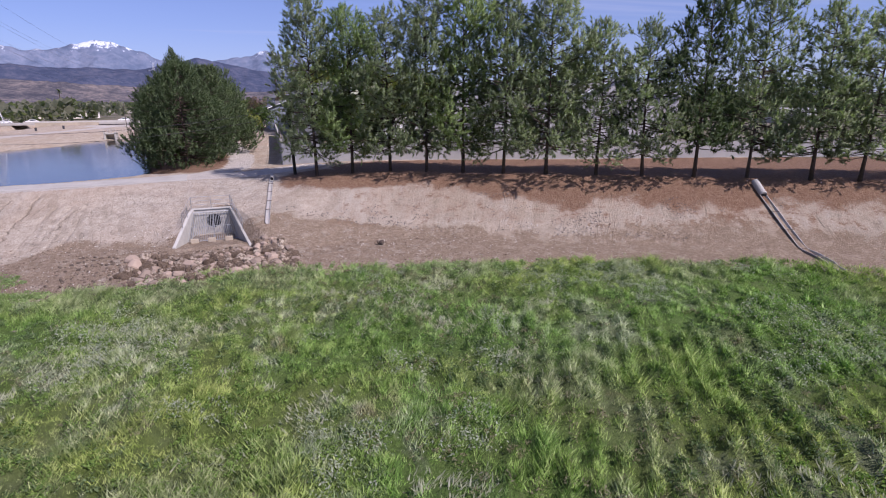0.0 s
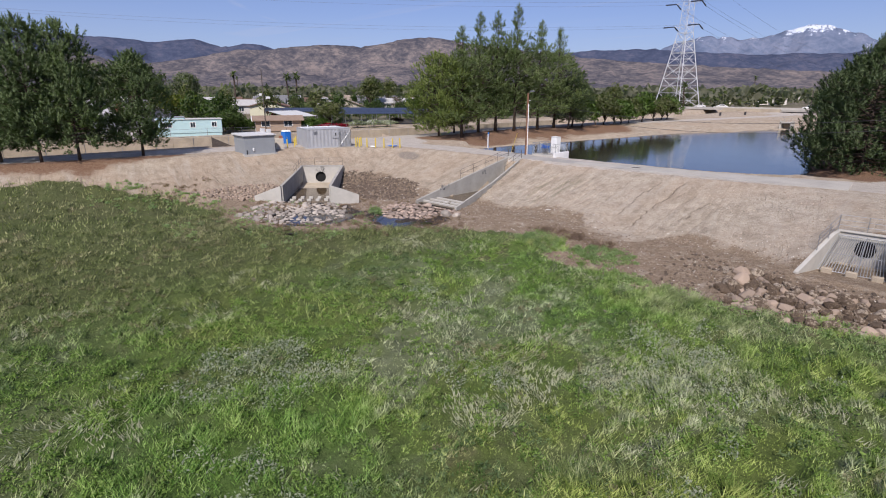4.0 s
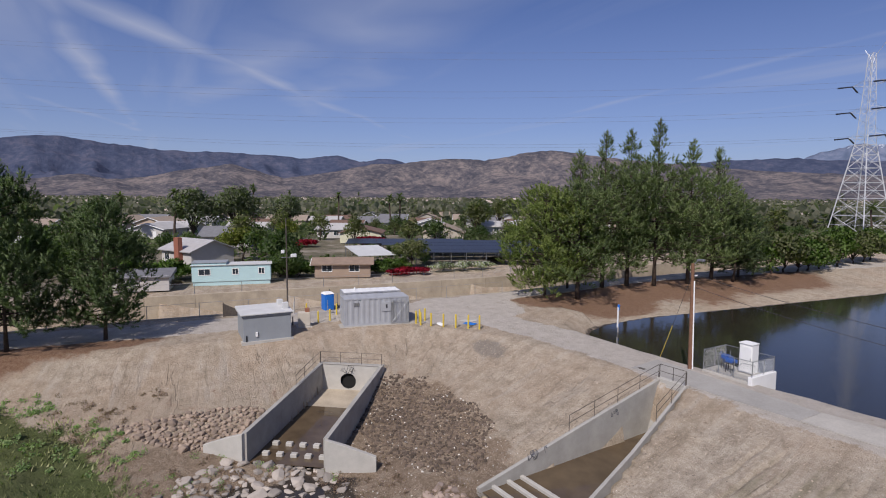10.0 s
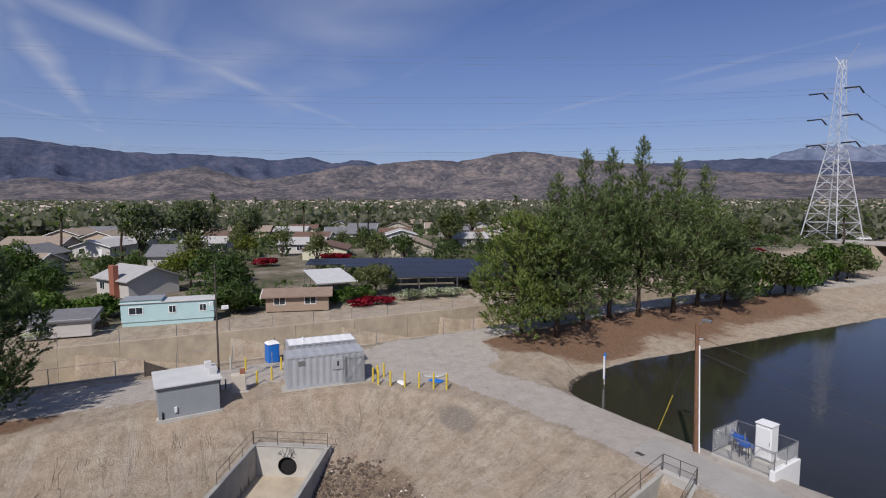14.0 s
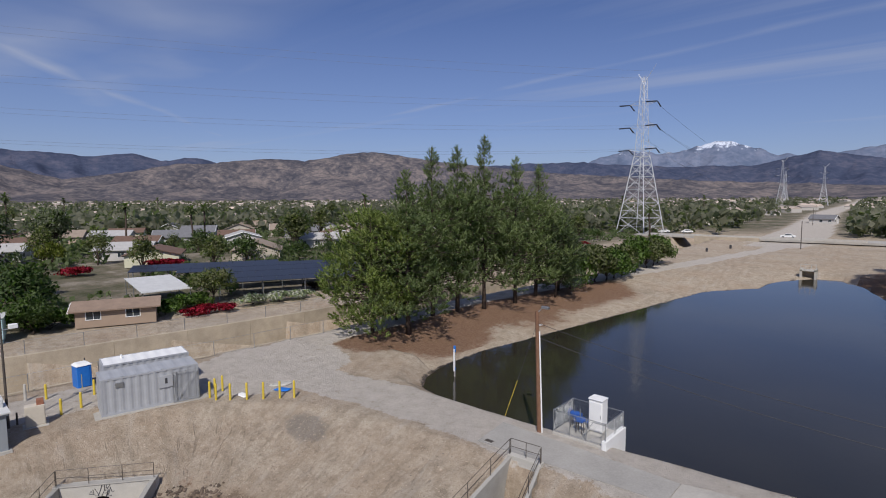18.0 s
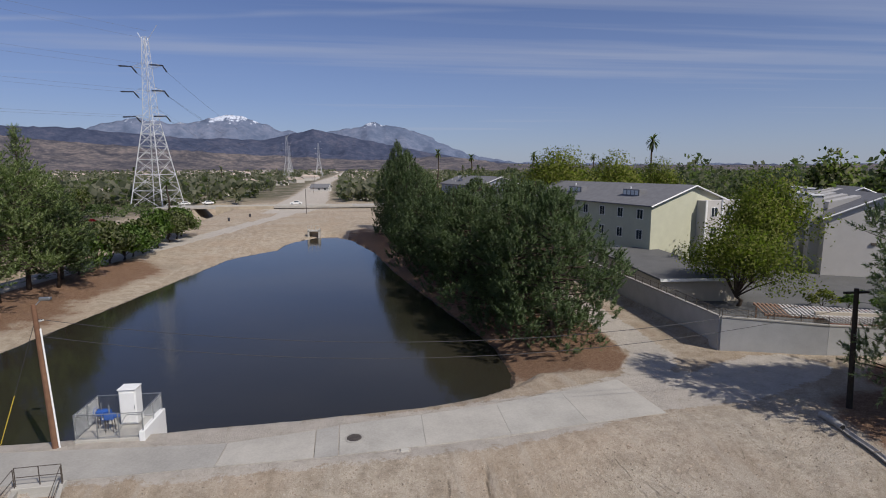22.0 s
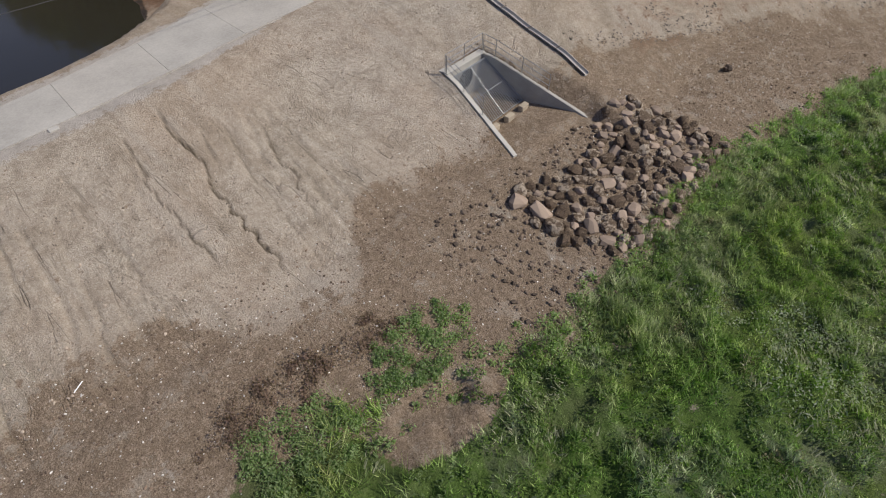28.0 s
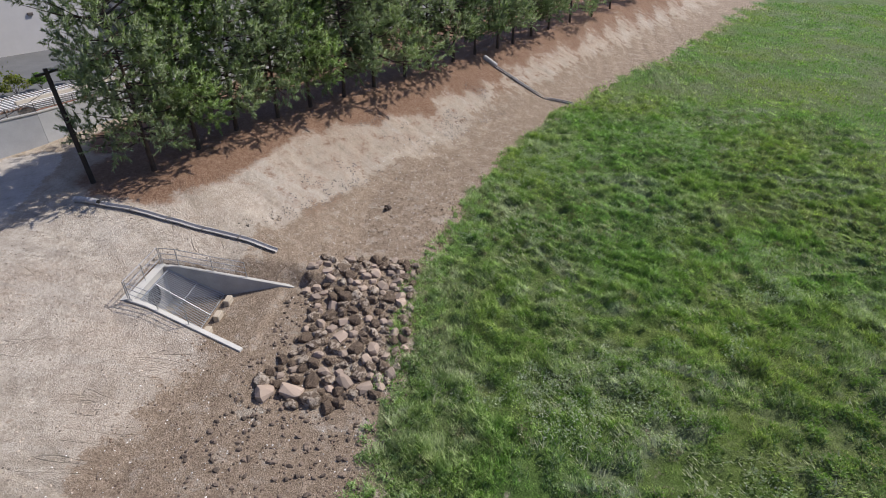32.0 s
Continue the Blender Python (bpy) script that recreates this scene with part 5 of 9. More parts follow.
def shed():
    o = thing("utility_shed", pose(-23.0, -27.1, -0.2, 0, 0, 88), "plain grey utility shed with a flat pale roof", "shed")
    part("base", Geo().box((-0.15, -0.15, -0.4), (4.15, 3.55, 0.22)), concrete_pale, o)
    part("wall", Geo().box((0, 0, 0.2), (4.0, 3.4, 2.5), None, 0.02), shed_paint, o)
    part("fascia", Geo().box((-0.12, -0.12, 2.36), (4.12, 3.52, 2.5), None, 0.01), shed_paint, o)
    part("roof", Geo().prism([(-0.2, -0.2, 2.5), (4.2, -0.2, 2.5), (4.2, 3.6, 2.5), (-0.2, 3.6, 2.5)], [(-0.2, -0.2, 2.58), (4.2, -0.2, 2.58), (4.2, 3.6, 2.72), (-0.2, 3.6, 2.72)]), roof_white, o)
    for x, y in ((3.35, 2.5), (3.5, 0.9)):
        part("roof_vent", Geo().box((x, y, 2.6), (x + 0.5, y + 0.5, 3.15), None, 0.02), roof_white, o)
    part("wall_lamp", Geo().box((1.0, -0.12, 0.6), (1.18, 0.0, 1.0), None, 0.02), white_paint, o)
    part("door", Geo().box((4.0, 1.1, 0.22), (4.04, 2.0, 2.2), None, 0.01), steel_grey, o)
    part("downspout", Geo().tube([(0.25, -0.05, 0.2), (0.25, -0.05, 0.75)], 0.05, 6), shade_black, o)


shed()


def portable_toilet(m):
    o = thing("portable_toilet", m, "blue plastic portable toilet with a white roof", "toilet")
    part("body", Geo().box((-0.55, -0.55, 0.1), (0.55, 0.55, 2.1), None, 0.04), blue_plastic, o)
    part("base", Geo().box((-0.6, -0.6, 0), (0.6, 0.6, 0.12), None, 0.02), wire_mat, o)
    part("roof", Geo().prism([(-0.6, -0.6, 2.1), (0.6, -0.6, 2.1), (0.6, 0.6, 2.1), (-0.6, 0.6, 2.1)], [(-0.4, -0.4, 2.32), (0.4, -0.4, 2.32), (0.4, 0.4, 2.32), (-0.4, 0.4, 2.32)]), white_paint, o)
    part("door", Geo().box((0.55, -0.38, 0.18), (0.59, 0.38, 1.95), None, 0.01), blue_plastic, o)
    part("vent_pipe", Geo().tube([(-0.4, 0.4, 2.2), (-0.4, 0.4, 2.55)], 0.05, 8), wire_mat, o)


portable_toilet(pose(-32.1, -16.8, 0.05, 0, 0, 5) @ Matrix.Diagonal((0.95, 0.95, 0.88, 1)))

cabinet = thing("control_cabinet", pose(-25.6, -21.2, 0.1, 0, 0, 80), "beige steel control cabinet with a rusty top", "cabinet")
part("body", Geo().box((-0.55, -0.3, 0.1), (0.55, 0.35, 1.45), None, 0.02), beige_paint, cabinet)
part("door", Geo().box((-0.5, -0.33, 0.2), (0.5, -0.3, 1.35), None, 0.01), beige_paint, cabinet)
part("top_box", Geo().box((0.1, -0.2, 1.45), (0.5, 0.25, 1.8), None, 0.02), plain("rusty red steel", (0.30, 0.13, 0.08), 0.7, 0, 0.3, 4), cabinet)
part("plinth", Geo().box((-0.7, -0.45, -0.2), (0.7, 0.5, 0.1)), concrete_pale, cabinet)

bollard = thing("bollard", pose(-20.4, -10.4, 0.05), "yellow painted steel pipe bollard in the gravel", "bollard", "yellow bollards")
part("pipe", Geo().tube([(0, 0, -0.1), (0, 0, 1.2)], 0.085, 10), yellow_paint, bollard)
part("cap", Geo().tube([(0, 0, 1.2), (0, 0, 1.25), (0, 0, 1.28)], [0.085, 0.06, 0.015], 10), yellow_paint, bollard)
for x, y in ((-19.6, -9.5), (-18.8, -8.6), (-18.0, -7.7), (-17.3, -6.9), (-21.2, -11.1), (-22.0, -11.2), (-22.4, -10.6), (-26.4, -19.6), (-26.8, -18.3), (-30.8, -19.5), (-31.6, -17.0), (-29.2, -16.8), (-29.6, -13.0), (-22.6, -9.9)):
    copy_thing(bollard, pose(x, y, 0.05))
for x, y, h, r, nm, lab, mat in ((-28.9, -14.9, 2.9, 0.09, "vent_pipe", "white vertical vent pipe behind the containers", white_paint), (-31.6, -20.6, 1.4, 0.1, "concrete_post", "short pale concrete post beside the road", concrete_pale), (-26.6, -22.0, 1.0, 0.06, "steel_post", "short dark steel post beside the cabinet", steel_dark), (-26.9, -22.5, 1.2, 0.06, "steel_post", "dark steel conduit post beside the shed", steel_dark)):
    tagged(part(nm, Geo().tube([(x, y, -0.1), (x, y, h * 0.7), (x, y, h)], [r, r, r * 0.85], 8), mat), lab, "post")
rack = thing("pipe_manifold", pose(-28.9, -14.6, 0.1), "white pipe cross arms beside the vent pipe", "pipe")
part("arm", Geo().tube([(-0.6, 0, 1.2), (0.6, 0.2, 1.2)], 0.05, 8), white_paint, rack)
part("leg", Geo().tube([(0, 0.1, 0), (0, 0.1, 1.2)], 0.05, 8), white_paint, rack)
barr = thing("roadside_barrier", pose(-33.6, -27.2, 0.1, 0, 0, 84), "dark triangular steel gate panel by the channel", "gate")
part("panel", Geo().prism([(0, -0.03, 0.1), (2.6, -0.03, 0.1), (0, -0.03, 1.4)], [(0, 0.03, 0.1), (2.6, 0.03, 0.1), (0, 0.03, 1.4)]), steel_dark, barr)
part("post", Geo().tube([(0, 0, -0.1), (0, 0, 1.5)], 0.06, 8), steel_dark, barr)
for k, (x, y, c) in enumerate(((-20.5, -9.3, white_paint), (-19.3, -6.6, blue_plastic), (-20.6, -6.0, concrete_pale))):
    rng, g = random.Random(k), Geo()
    w = 0.55 + 0.2 * k
    pts = [(w * math.cos(a) * rng.uniform(0.7, 1.2), w * 0.6 * math.sin(a) * rng.uniform(0.7, 1.2)) for a in np.linspace(0, 6.28, 9, False)]
    g.prism([(px, py, 0.0) for px, py in pts], [(px * 0.8, py * 0.8, rng.uniform(0.04, 0.12)) for px, py in pts])
    ob = tagged(part("tarp_scrap", g, c), ("crumpled white scrap lying on the gravel", "crumpled blue tarp lying on the gravel", "flat pale board scrap on the gravel")[k], "scrap")
    ob.matrix_basis = pose(x, y, 0.06, 0, 0, 40 * k)


# ---- pond headwork ----
def headwork():
    o = thing("valve_platform", pose(0.75, 0.25, 0), "fenced concrete valve platform at the pond edge", "platform")
    W_, D = 3.65, 2.7
    part("base", Geo().box((0, 0, -2.6), (W_, D, 0.16), None, 0.02), concrete_pale, o)
    part("side_wall", Geo().box((W_ - 0.28, -0.1, -2.6), (W_ + 0.02, D + 0.1, 0.55), None, 0.02), white_paint, o, "white painted concrete side wall")
    posts = [(0.06, 0.06), (1.2, 0.06), (2.3, 0.06), (W_ - 0.1, 0.06), (W_ - 0.1, 1.4), (W_ - 0.1, D - 0.06), (1.8, D - 0.06), (0.06, D - 0.06), (0.06, 1.4)]
    z = 0.16
    for x, y in posts:
        part("fence_post", Geo().tube([(x, y, z), (x, y, z + 1.45)], 0.03, 6), steel_grey, o)
    loop = posts + [posts[0]]
    part("top_rail", Geo().tube([(x, y, z + 1.42) for x, y in loop], 0.024, 6), steel_grey, o)
    part("bottom_rail", Geo().tube([(x, y, z + 0.1) for x, y in loop], 0.02, 5), steel_grey, o)
    g = Geo()
    for (ax, ay), (bx, by) in zip(loop[:-1], loop[1:]):
        ln = math.hypot(bx - ax, by - ay)
        for k in range(-9, int(ln / 0.14) + 1):
            for s in (1, -1):
                x0 = k * 0.14
                lo, hi = max(0.1, -x0), min(1.4, ln - x0)
                if hi > lo:
                    p, q = (x0 + lo, lo), (x0 + hi, hi)
                    if s < 0:
                        p, q = (ln - p[0], p[1]), (ln - q[0], q[1])
                    f = lambda t: (ax + (bx - ax) * t / ln, ay + (by - ay) * t / ln)
                    g.tube([(*f(p[0]), z + p[1]), (*f(q[0]), z + q[1])], 0.0045, 3, False)
    part("chain_link", g, steel_grey, o)
    part("slide_guide", Geo().tube([(1.9, 0.3, z), (2.3, 1.0, z + 0.9), (3.2, 1.0, z + 0.9)], 0.03, 6), steel_grey, o)
    for k, (x, y) in enumerate(((0.75, 1.55), (1.45, 0.95))):
        v = thing("gate_valve", pose(0.75 + x, 0.25 + y, 0.16), "blue painted gate valve actuator on steel legs", "valve", "blue valves")
        for dx in (-0.2, 0.2):
            for dy in (-0.15, 0.15):
                part("leg", Geo().tube([(dx, dy, 0), (dx * 0.8, dy * 0.8, 0.75)], 0.025, 6), steel_dark, v)
        part("gear_case", Geo().box((-0.26, -0.2, 0.72), (0.26, 0.2, 1.02), None, 0.05), blue_paint, v)
        part("motor", Geo().tube([(0.2, 0, 0.9), (0.5, 0, 0.9)], 0.13, 10), blue_paint, v)
        part("hand_wheel", Geo().tube([(-0.32 + 0.0, 0.24 * math.cos(a), 0.9 + 0.24 * math.sin(a)) for a in np.linspace(0, 2 * math.pi, 15)], 0.022, 5), blue_paint, v)
        part("stem", Geo().tube([(0, 0, 0.95), (0, 0, 1.45 + 0.1 * k)], 0.035, 8), steel_grey, v)
    c = thing("electrical_cabinet", pose(0.75 + 2.15, 0.25 + 2.0, 0.16), "tall white electrical cabinet on the platform", "cabinet")
    part("body", Geo().box((-0.46, -0.4, 0.05), (0.46, 0.4, 2.1), None, 0.03), white_paint, c)
    part("door", Geo().box((-0.41, -0.43, 0.15), (0.41, -0.4, 1.95), None, 0.01), white_paint, c)
    part("door_handle", Geo().tube([(0.38, -0.46, 1.0), (0.38, -0.46, 1.2)], 0.02, 6), steel_grey, c)
    part("roof", Geo().box((-0.5, -0.46, 2.1), (0.5, 0.44, 2.16), None, 0.015), white_paint, c)
    part("plinth", Geo().box((-0.55, -0.4, 0), (0.55, 0.4, 0.05)), concrete, c)


headwork()


# ---- poles and wires ----
def sag(a, b, drop, n=18):
    a, b = Vector(a), Vector(b)
    return [a.lerp(b, k / n) - Vector((0, 0, drop * 4 * (k / n) * (1 - k / n))) for k in range(n + 1)]


up_ = thing("utility_pole", pose(0, 0, 0), "leaning brown wooden utility pole at the pond edge", "pole")
tip = Vector((-1.05, 1.2, 7.55))
part("shaft", Geo().tube([tip * (k / 6) + Vector((0, 0, -0.2 if k == 0 else 0)) for k in range(7)], [0.19 - 0.012 * k for k in range(7)], 12), wood_pole, up_)
part("conduit", Geo().tube([tip * (k / 6) + Vector((0.20, -0.06, 0)) for k in range(6)], 0.045, 8), white_paint, up_, "white riser conduit")
part("lamp_arm", Geo().tube([tip * 0.98, tip * 1.0 + Vector((0.35, 0.15, 0.25))], 0.03, 6), steel_grey, up_)
part("lamp_head", Geo().box(tuple(tip + Vector((0.25, 0.05, 0.18))), tuple(tip + Vector((0.8, 0.3, 0.34))), None, 0.03), steel_grey, up_)
part("insulator", Geo().tube([tip * 0.88 + Vector((0.1, 0.1, 0)), tip * 0.88 + Vector((0.3, 0.15, 0.05))], 0.05, 8), white_paint, up_)
gw = thing("guy_wire", pose(-3.5, 1.15, ground_z(-3.5, 1.15)), "yellow sleeved guy wire anchoring the pole", "cable")
z0 = ground_z(-3.5, 1.15)
part("wire", Geo().tube([(0, 0, 0), tuple(tip * 0.9 + Vector((3.5, -1.15, -z0)))], 0.014, 5), wire_mat, gw)
part("sleeve", Geo().tube([(0, 0, 0.05), tuple((tip * 0.9 + Vector((3.5, -1.15, -z0))) * 0.40)], 0.024, 6), yellow_paint, gw)

dz = ground_z(45.2, -1.5)
dp = thing("utility_pole", pose(45.2, -1.5, dz), "dark creosoted utility pole beneath the pine row", "pole")
part("shaft", Geo().tube([(0, 0, -0.2), (-0.1, 0.1, 3.5), (-0.2, 0.2, 7.3)], [0.17, 0.15, 0.13], 12), dark_wood, dp)
part("cross_arm", Geo().box((-1.0, 0.12, 7.0), (0.6, 0.28, 7.12), None, 0.01), dark_wood, dp)
for k, (zt, zb, dr) in enumerate(((0.90, 6.9, 2.0), (0.78, 6.2, 2.1))):
    tagged(part("overhead_cable", Geo().tube(sag(tip * zt, (45.0, -1.3, dz + zb), dr, 30), 0.016, 4), wire_mat), "thin dark cable sagging across the pond edge", "cable")
tagged(part("overhead_cable", Geo().tube(sag((45.0, -1.3, dz + 6.5), (120, -40, 9), 1.6, 20), 0.014, 4), wire_mat), "thin dark cable running along the pine row", "cable")
gz = thing("staff_gauge", pose(-13.4, 7.4, -2.6), "white and blue water level staff gauge in the pond", "gauge")
part("post", Geo().tube([(0, 0, 0), (0, 0, 4.1)], 0.07, 8), pipe_metal, gz)
part("gauge_board", Geo().box((-0.09, -0.1, 1.9), (0.09, -0.07, 4.0)), white_paint, gz)
part("blue_head", Geo().tube([(0, 0, 3.7), (0, 0, 4.25)], 0.11, 8), blue_plastic, gz)
part("blue_band", Geo().tube([(0, 0, 2.0), (0, 0, 2.25)], 0.085, 8), blue_plastic, gz)

yp = thing("light_pole", pose(-26.4, -22.5, 0.1), "tall thin dark lamp pole beside the shed", "pole")
part("shaft", Geo().tube([(0, 0, -0.2), (0, 0, 5), (0, 0, 10.3)], [0.09, 0.07, 0.05], 10), steel_dark, yp)
part("arm", Geo().tube([(0, -0.5, 6.6), (0, 0.6, 6.6)], 0.03, 6), steel_grey, yp)
part("fixture", Geo().box((-0.15, 0.4, 6.6), (0.15, 0.9, 6.9), None, 0.03), white_paint, yp)
part("fixture", Geo().box((-0.1, -0.5, 7.0), (0.1, -0.2, 7.3), None, 0.03), white_paint, yp)


# ---- lattice towers ----
insulator_mat = plain("dark glazed insulator", (0.03, 0.035, 0.05), 0.35, 0, 0.2, 4)


ARMS = (33.0, 42.0, 51.0)


def lattice_tower(m, label):
    o = thing("transmission_tower", m, label, "tower")
    H = 62.0
    half = lambda z: 6.6 + (1.9 - 6.6) * min(z / 33.0, 1) if z < 33 else 1.9 + (0.75 - 1.9) * (z - 33) / (H - 33)
    lv = [0, 6.5, 12.5, 18, 23, 27.5, 31, 34, 37, 40, 43, 46, 49, 52, 55, 58, H]
    cs = ((-1, -1), (1, -1), (1, 1), (-1, 1))
    for sx, sy in cs:
        part("leg", Geo().tube([(sx * half(z), sy * half(z), z) for z in lv], [0.19 if z < 30 else 0.10 for z in lv], 5), tower_steel, o)
    for a, b in zip(lv[:-1], lv[1:]):
        for k in range(4):
            p, q = cs[k], cs[(k + 1) % 4]
            A, B = (p[0] * half(a), p[1] * half(a), a), (q[0] * half(a), q[1] * half(a), a)
            C, D = (p[0] * half(b), p[1] * half(b), b), (q[0] * half(b), q[1] * half(b), b)
            r = 0.085 if a < 30 else 0.042
            bars = [(A, D, r), (B, C, r), (C, D, r)]
            if a < 26:
                m1 = tuple((A[i] + D[i]) / 2 for i in range(3))
                bars += [(tuple((A[i] + C[i]) / 2 for i in range(3)), m1, 0.05), (tuple((B[i] + D[i]) / 2 for i in range(3)), m1, 0.05)]
            for e0, e1, rr in bars:
                part("brace", Geo().tube([e0, e1], rr, 4, False), tower_steel, o)
    for z in ARMS:
        for s in (-1, 1):
            g = Geo()
            t = (s * 6.2, 0, z + 0.9)
            for sy in (-1, 1):
                g.tube([(s * half(z), sy * half(z), z), t], 0.07, 4, False).tube([(s * half(z + 2), sy * half(z + 2), z + 2.2), t], 0.05, 4, False)
            arm = part("cross_arm", g, tower_steel, o)
            for end in ((s * 6.2 - 1.5, -4.66, z + 0.4), (s * 6.2 - 1.65, 4.6, z - 0.5)):
                part("insulator", Geo().tube([t, end], [0.24, 0.30], 6), insulator_mat, arm)
    part("peak", Geo().tube([(-2.6, 0, H + 1.6), (-0.7, 0, H - 1.6), (0.7, 0, H - 1.6), (5.2, 0, H + 4.0)], 0.08, 4), tower_steel, o)
    return o


tw = lattice_tower(pose(-66.5, 187, 0.3, 0, 0, -15), "white-grey steel lattice transmission tower")
copy_thing(tw, pose(-118, 800, 0.3, 0, 0, 10))
copy_thing(tw, pose(-95, 1010, 0.5, 0, 0, 10))
copy_thing(tw, pose(-170, 1150, 0.5, 0, 0, 20))
TM = tw.matrix_basis
for z in ARMS:
    for s in (-1, 1):
        p, p2 = TM @ Vector((s * 6.2 - 1.5, -4.66, z + 0.4)), TM @ Vector((s * 6.2 - 1.65, 4.6, z - 0.5))
        back = Vector((-290 + s * 4, -160 - s * 4, z + 12))
        on = Vector((-118 + s * 6.3, 800, z - 0.4))
        tagged(part("power_line", Geo().tube(sag(p, back, 7.5, 40), 0.03, 3, False), wire_far), "thin grey high voltage line across the sky", "cable")
        tagged(part("power_line", Geo().tube(sag(p2, on, 14, 40), 0.045, 3, False), wire_far), "thin grey high voltage line between towers", "cable")
for s, z in ((-1, 62), (1, 64)):
    p = TM @ Vector((s * 2, 0, z))
    tagged(part("power_line", Geo().tube(sag(p, Vector((-290 + s * 2, -160, 76)), 6, 40), 0.03, 3, False), wire_far), "thin grey ground wire across the sky", "cable")


# ---- trees ----
def tufts(co, fa, no, centres, axes, size, n, rng, spread=1.0, wide=0.05, out=None):
    """Brushes of needles at the twig ends: n slim needles round each axis, shaded as soft tufts."""
    c, ax, sz = np.asarray(centres)[:, None], np.asarray(axes), np.asarray(size)[:, None, None]
    ax = ax / np.linalg.norm(ax, axis=1)[:, None]
    e1 = np.cross(ax, rng.normal(size=ax.shape))
    e1 /= np.linalg.norm(e1, axis=1)[:, None] + 1e-9
    e2 = np.cross(ax, e1)
    ax, e1, e2 = ax[:, None], e1[:, None], e2[:, None]
    N = len(centres)
    t, ph = rng.rand(N, n, 1), rng.rand(N, n, 1) * 2 * math.pi
    rad = np.cos(ph) * e1 + np.sin(ph) * e2
    base = c + ax * sz * (t - 0.25)
    d = ax * (0.55 + 0.5 * t) + rad * spread * (1.05 - 0.6 * t) + rng.normal(size=(N, n, 3)) * 0.16
    d /= np.linalg.norm(d, axis=2)[..., None]
    ln = sz * (0.46 - 0.18 * t) * rng.uniform(0.75, 1.2, (N, n, 1))
    side = np.cross(d, rng.normal(size=(N, n, 3)))
    side *= sz * wide * rng.uniform(0.7, 1.3, (N, n, 1)) / (np.linalg.norm(side, axis=2)[..., None] + 1e-9)
    k = sum(len(x) for x in co)
    co.append(np.stack([base - side, base + side, base + d * ln], 2).reshape(-1, 3))
    nn = rad * 0.7 + ax * 0.6 + rng.normal(size=(N, n, 3)) * 0.2 + (0 if out is None else np.asarray(out)[:, None] * 0.5)
    nn /= np.linalg.norm(nn, axis=2)[..., None] + 1e-9
    no.append(np.repeat(nn.reshape(-1, 3), 3, 0))
    fa.append(np.arange(k, k + 3 * N * n).reshape(-1, 3))


def leaf_mesh(name, co, fa, mat, no=None):
    me = raw_mesh(name, np.concatenate(co), np.concatenate(fa), mat)
    if no:
        me.polygons.foreach_set("use_smooth", np.ones(len(me.polygons), bool))
        me.normals_split_custom_set_from_vertices(np.concatenate(no).tolist())
    return me


